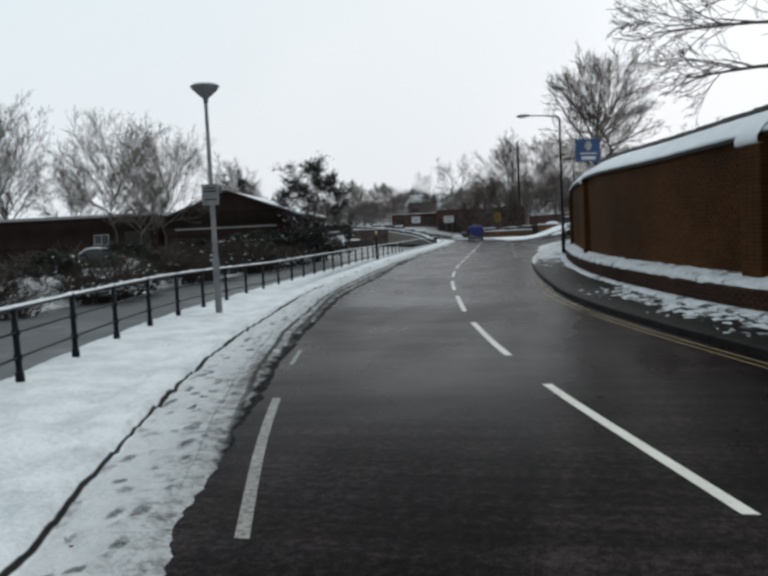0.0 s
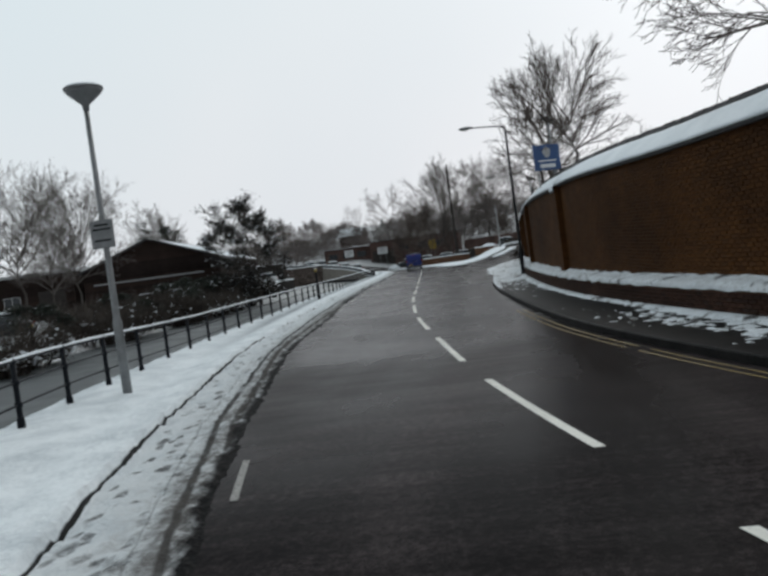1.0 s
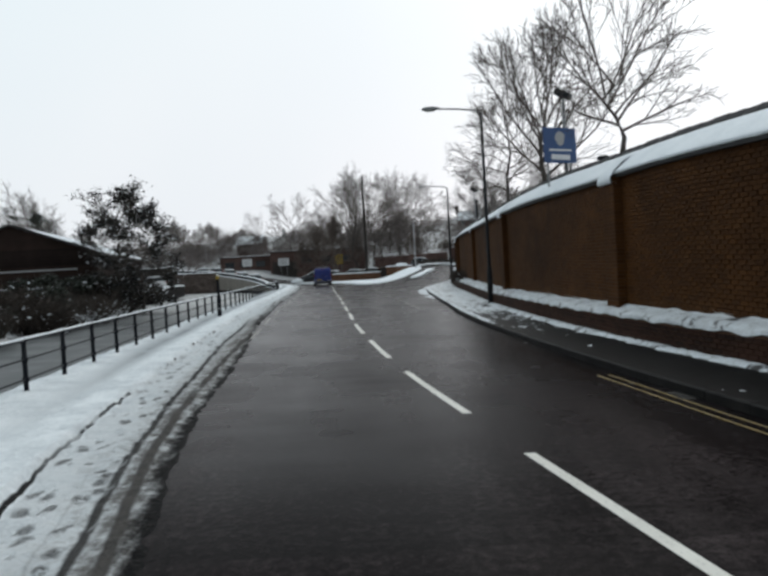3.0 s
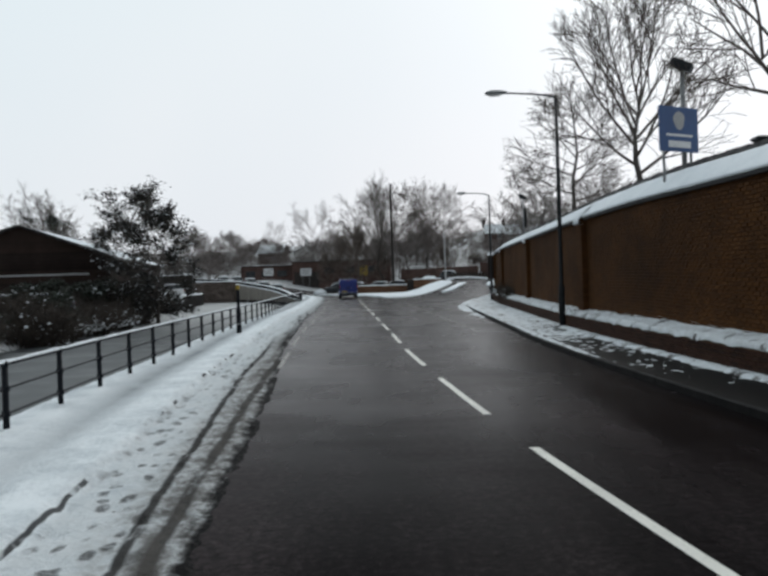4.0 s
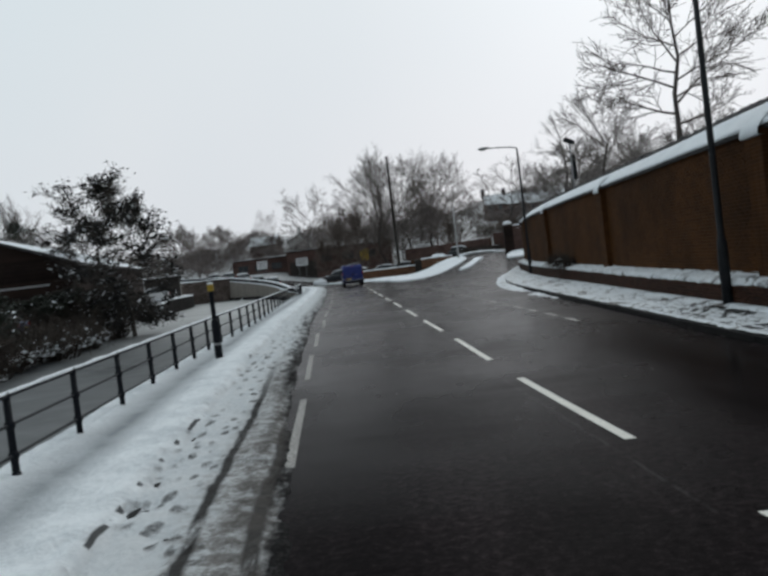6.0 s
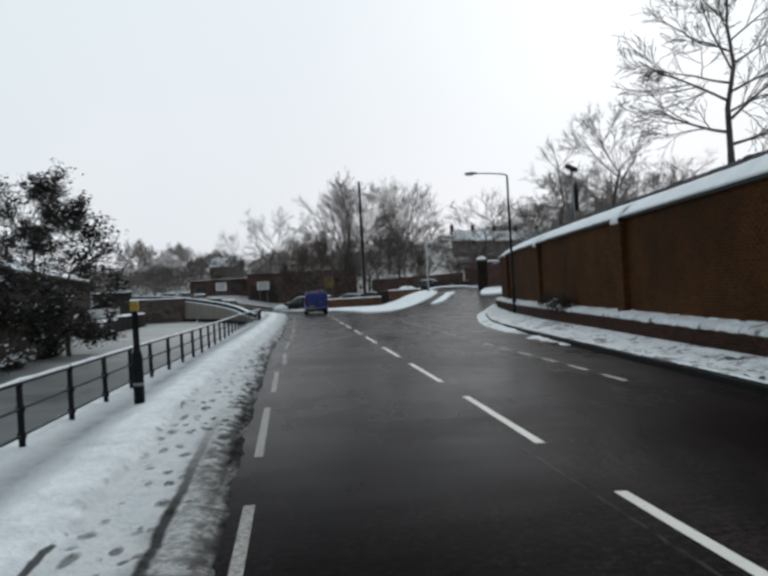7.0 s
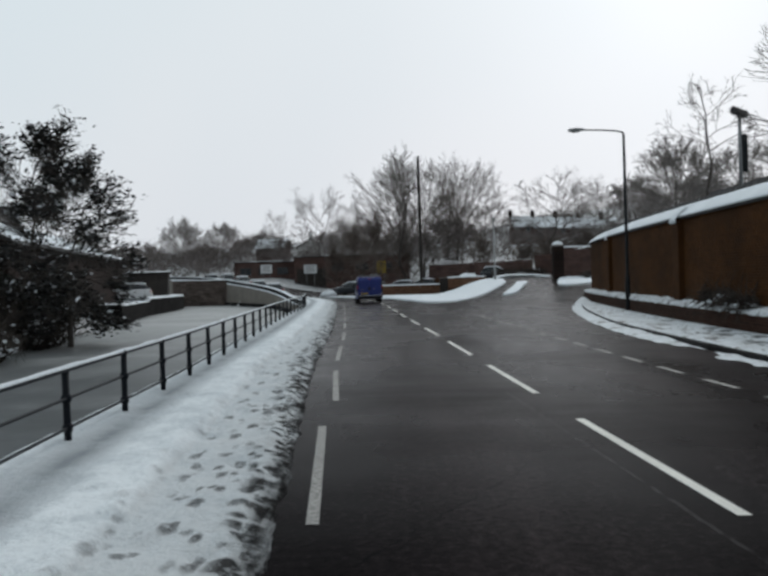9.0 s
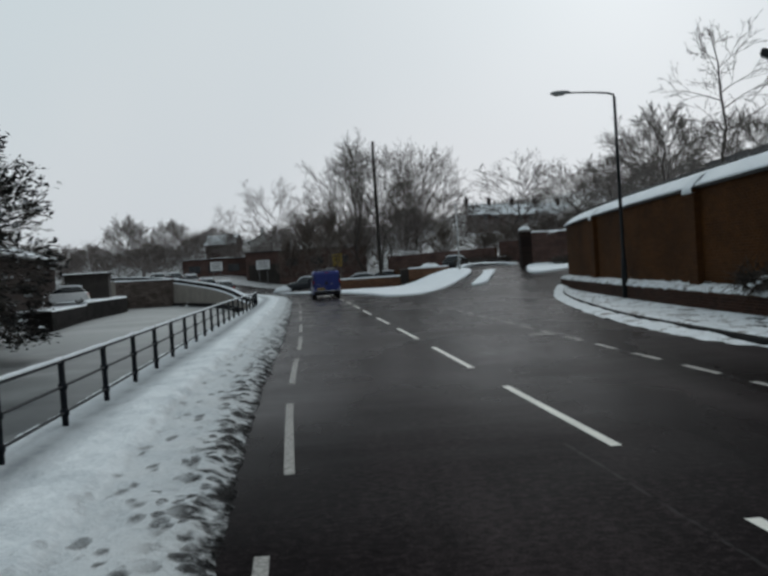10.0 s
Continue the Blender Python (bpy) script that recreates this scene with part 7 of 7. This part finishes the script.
for i, (x, y, z) in enumerate(((7.8, 99.5, 1.7), (9.0, 97.8, 1.7), (6.2, 101.6, 1.7), (12.3, 88.6, 1.3), (13.8, 89.3, 1.35), (7.0, 103.0, 1.75))):
    bush(pose(x, y, z, 0, 0, 40 * i), 60 + i, 1.6, 0.9, "low snowy shrub by the boundary wall")

for i in range(5):
    terrace_house(22.5 + 4.95 * i, 200 - 0.6 * i, 8.6 - 0.33 * i, i)
gable_house("rendered_house", pose(-23.6, 190, 5.2, 0, 0, 8), 5.6, 8, 4.0, 1.6, RENDER_PALE, "pale rendered house with a snowy roof on the far hillside", [(-1.3, 1.4, 1.0, 1.2), (1.3, 1.4, 1.0, 1.2)], True, group="houses on the hill")
gable_house("brick_house", pose(-28.2, 187, 5.2, 0, 0, 82), 5.0, 6, 3.8, 1.8, BRICK_RED, "small dark brick house with a snowy roof on the far hillside", [(-1.1, 1.4, 0.9, 1.2), (1.1, 1.4, 0.9, 1.2)], False, group="houses on the hill")

flat_building("long_brick_building", pose(-12.0, 147, 0.9), 18.2, 14, 4.75, BRICK_RED, "long low red brick building with a flat snowy roof", [(-2.2, 2.5, 1.9, 1.1), (1.6, 2.5, 1.9, 1.1), (5.4, 2.5, 1.9, 1.1)], [(-6.4, 4.6, 2.9)], trim=SLATE)
flat_building("brick_wing", pose(-26.4, 152, 1.0, 0, 0, 7), 10.5, 10, 4.2, BRICK_RED, "lower wing of the red brick building with snow on its roof", [(-3.4, 2.2, 1.8, 1.1), (-0.4, 2.2, 1.8, 1.1), (2.6, 2.2, 1.8, 1.1)], [], trim=SLATE)
plate_sign("notice_board", -18.3, 145.0, 3.74, 2.0, 1.35, SIGN_WHITE, "white notice board in front of the brick building", 0.6, 0, 3)
plate_sign("notice_board", -25.6, 147.4, 4.0, 1.8, 1.35, SIGN_WHITE, "white notice board at the end of the brick building", 0.6, 0, 3)
for i, (y, p) in enumerate(((109.5, CAR_DARK), (115.0, CAR_BLUE), (120.5, CAR_SILVER), (126.0, CAR_DARK), (131.5, CAR_WHITE))):
    x = RAIL(y) + 1.9
    build_car(x, y, climb(x, y) + 0.1, RAIL.heading(y), p, ("dark", "dark blue", "silver", "black", "white")[i] + " snow-topped car parked along the river road")

flat_building("low_shed", pose(10.9, 54, 3.5, 0, 0, -90), 8, 5, 1.5, TIMBER_DARK, "low dark timber shed with a snowy roof behind the brick wall", [], [], "shed", SLATE)

# ---- the left bank ----
gable_house("brick_workshop", pose(-29.5, 60, 0.1, 0, 0, 11), 13.3, 34, 4.15, 2.5, BRICK_BLACK, "dark brick workshop with a snowy pitched roof on the far bank", [], False, "workshop", fascia=True)
flat_building("flat_roofed_workshop", pose(-45.6, 56.5, 0.3, 0, 0, 12), 18, 11, 4.4, BRICK_BLACK, "flat-roofed dark brick workshop under snow on the far bank", [(3, 1.6, 1.6, 1.0)], [(6.8, 2.6, 2.8)], "workshop")
ALDERS = "dark alders by the workshop"
AL = {"low": 0.2, "axis": 0.97, "rise": -4, "limbs": 24, "lift": 0.1, "kids": (6, 4, 3), "outward": 0.16, "trunk": 0.012}
for seed, x, y, z, h, w in ((51, -19.8, 57.6, -0.2, 8.6, 5.4), (54, -17.9, 56.6, -0.4, 7.2, 4.6), (52, -25.4, 70.0, 0.0, 7.0, 4.6)):
    leafy_tree("alder_tree", pose(x, y, z, 0, 0, 31 * seed), seed, {**AL, "height": h, "width": w}, "slender dark alder tree with layered boughs by the water", ALDER, 0.08, ALDERS)
leafy_tree("conifer_tree", pose(-40, 86, 0.3), 53, {"height": 10.0, "width": 5.0, "low": 0.1, "axis": 0.98, "rise": -10, "limbs": 24, "lift": 0.0, "kids": (6, 4, 3)}, "dark evergreen tree behind the workshop", EVERGREEN, 0.04)
SHRUB = leafy_tree("evergreen_shrub", pose(-21.8, 46.5, -0.6), 55, {"height": 2.7, "width": 4.6, "low": 0.02, "axis": 0.7, "rise": 12, "limbs": 13, "kids": (5, 4, 3)}, "dark low evergreen shrub by the water", EVERGREEN, 0.012, "dark shrubs on the far bank")
for i, (x, y, k) in enumerate(((-18.9, 41.5, 0.7), (-23.0, 54.0, 0.9), (-23.2, 62.0, 0.85), (-24.6, 68.0, 1.0), (-18.4, 33.0, 0.6), (-22.8, 58.0, 1.0), (-18.4, 14.0, 0.7), (-20.2, 24.0, 0.8), (-21.6, 36.5, 0.8))):
    t = copy_thing(SHRUB, pose(x, y, -0.5, 0, 0, 77 * i))
    t.scale = (k, k, k)
BANKTREE = "bare trees on the far river bank"
S1 = bare_tree("tree", pose(-31.4, 41.5, 0.2), 61, {"height": 12.6, "width": 7.2, "low": 0.3, "axis": 0.5, "rise": 38, "limbs": 14, "lift": 0.3, "outward": 0.02, "least": 0.0085, "trunk": 0.010, "kids": (7, 5, 3, 2)}, "bare fan-shaped tree in front of the workshops", BARK, TWIG_MID, group=BANKTREE)
S2 = bare_tree("tree", pose(-70.5, 70, 0.3), 62, {"height": 16.6, "width": 8.6, "low": 0.2, "axis": 0.55, "rise": 44, "limbs": 13, "lift": 0.35, "outward": 0.02, "least": 0.013, "trunk": 0.010, "kids": (7, 5, 3, 2)}, "tall bare upright tree behind the flat-roofed workshop", BARK, TWIG_MID, group=BANKTREE)
for i, (src, x, y, k) in enumerate(((S1, -25.9, 39.6, 0.86), (S1, -28.3, 40.6, 0.7), (S2, -64.3, 71, 1.22), (S2, -67.5, 73, 1.15), (S2, -57.8, 74, 0.8), (S2, -46.1, 98, 0.84), (S2, -43.0, 99, 0.62), (S2, -52, 112, 0.66), (S2, -62, 104, 0.66))):
    t = copy_thing(src, pose(x, y, 0.1, 0, 0, 71 * i))
    t.scale = (k, k, k)
rng = random.Random(9)
first = [bush(pose(-17.0, 30, -0.4), 70, 2.6, 1.7), bush(pose(-18.2, 38, -0.4), 71, 3.0, 2.1), bush(pose(-19.0, 45, -0.4), 72, 2.4, 1.5)]
for i in range(46):
    y = rng.uniform(2, 64)
    x = BANK(y) - rng.uniform(0.3, 7.5)
    t = copy_thing(first[i % 3], pose(x, y, ground_z(x, y) - 0.05, 0, 0, rng.uniform(0, 360)))
    k = rng.uniform(0.7, 1.35)
    t.scale = (k, k, k)
laden = bush(pose(-17.9, 44.0, -0.5), 74, 2.4, 1.2, "low bush laden with snow at the water's edge", 1.0)
for i, (x, y) in enumerate(((-18.0, 46.6), (-18.2, 49.4), (-17.6, 41.0), (-15.6, 14.5), (-16.1, 18.0))):
    copy_thing(laden, pose(x, y, -0.5, 0, 0, 80 * i + 40))
for i in range(14):
    y = rng.uniform(60, 72)
    x = BANK(y) - rng.uniform(2.2, 5.5)
    t = copy_thing(first[i % 3], pose(x, y, ground_z(x, y) - 0.05, 0, 0, rng.uniform(0, 360)))
quay = thing("quay_wall", Matrix(), "dark stone quay on the far bank with snow along its top", "quay", kind="structure")
rows, cap = [], []
for y in np.arange(78, 119.5, 1.0):
    x, h = BANK(y) + 0.2, 0.42 + (0.22 if y > 92 else 0.0)
    rows.append([(x, y, -1.6), (x, y, h), (x - 3.4, y, h), (x - 3.4, y, -1.4)])
    cap.append([(x + 0.03, y, h + 0.0), (x - 0.02, y, h + 0.08), (x - 0.6, y, h + 0.12 + 0.03 * wob(x, y, 0.8)), (x - 2, y, h + 0.12 + 0.04 * wob(x, y, 0.5)), (x - 3.4, y, h + 0.1)])
s = Shape().sheet(rows)
n = len(s.v)
s.f += [(0, 1, 2, 3), (n - 1, n - 2, n - 3, n - 4)]
part("quay_face", s, STONE_DARK, quay)
s = Shape()
for row in range(4):
    y = 78.2 + 0.5 * (row % 2)
    while y < 118.4:
        x = BANK(y) + 0.2
        x2 = BANK(y + 1.1) + 0.2
        z = -1.3 + 0.45 * row
        if z + 0.42 < (0.42 if y < 91.5 else 0.64):
            s.add([(x + 0.03, y, z), (x2 + 0.03, y + 1.1, z), (x2 + 0.03, y + 1.1, z + 0.41), (x + 0.03, y, z + 0.41), (x - 0.05, y, z), (x2 - 0.05, y + 1.1, z), (x2 - 0.05, y + 1.1, z + 0.41), (x - 0.05, y, z + 0.41)], [(0, 1, 2, 3), (3, 2, 6, 7), (0, 3, 7, 4), (1, 5, 6, 2)])
        y += 1.15
tagged(part("stone_blocks", s, STONE_DARK, quay), kind="stuff")
part("quay_snow", Shape().sheet(cap), SNOW, quay, smooth=True)
build_car(-26.2, 93.0, 0.62, 105, CAR_WHITE, "white car deep in snow on the quay")
flat_building("timber_shed", pose(-31.5, 108, 0.5, 0, 0, 14), 4.2, 4.0, 2.7, TIMBER_DARK, "dark timber shed with a snowy roof on the quay", [], [(0.4, 1.6, 2.0)], "shed", TIMBER_DARK)
flat_building("timber_shed", pose(-37.6, 102, 0.5, 0, 0, 14), 5.0, 5.0, 2.9, TIMBER_DARK, "long dark timber shed with a snowy roof", [(-1.2, 1.0, 1.2, 0.9)], [], "shed", TIMBER_DARK)
van = thing("caravan", pose(-32.9, 94.5, 0.45, 0, 0, 14), "pale caravan standing on the quay with snow on its roof", "caravan")
part("body", closed_loft([ring(0.0, 1.05, 0.45, 2.2, 0.2), ring(0.3, 1.1, 0.4, 2.45, 0.25), ring(4.2, 1.1, 0.4, 2.45, 0.25), ring(4.6, 1.05, 0.5, 2.2, 0.2)]), SIGN_WHITE, van, smooth=True)
part("rear_window", Shape().soft_box(-0.75, -0.03, 1.35, 0.75, 0.02, 1.95, 0.02), GLASS_DARK, van)
part("side_window", Shape().soft_box(1.09, 1.2, 1.3, 1.13, 2.8, 1.9, 0.02), GLASS_DARK, van)
part("roof_snow", closed_loft([ring(0.2, 0.9, 2.38, 2.55, 0.06), ring(2.2, 0.95, 2.42, 2.6, 0.06), ring(4.3, 0.9, 2.36, 2.54, 0.06)]), SNOW, van, smooth=True)
for side in (-1, 1):
    wheel(van, side * 1.08, 2.2, 0.3, 0.18)
for i, (x, y, turn, p, name) in enumerate(((-21.3, 50.0, 95, CAR_BLUE, "dark blue"), (-24.2, 44.0, 80, CAR_DARK, "black"), (-22.6, 27.5, 100, CAR_DARK, "black"), (-25.2, 52.6, 100, CAR_SILVER, "silver"))):
    build_car(x, y, 0.12, turn, p, name + " snow-topped car parked on the far bank", group="cars on the far bank")
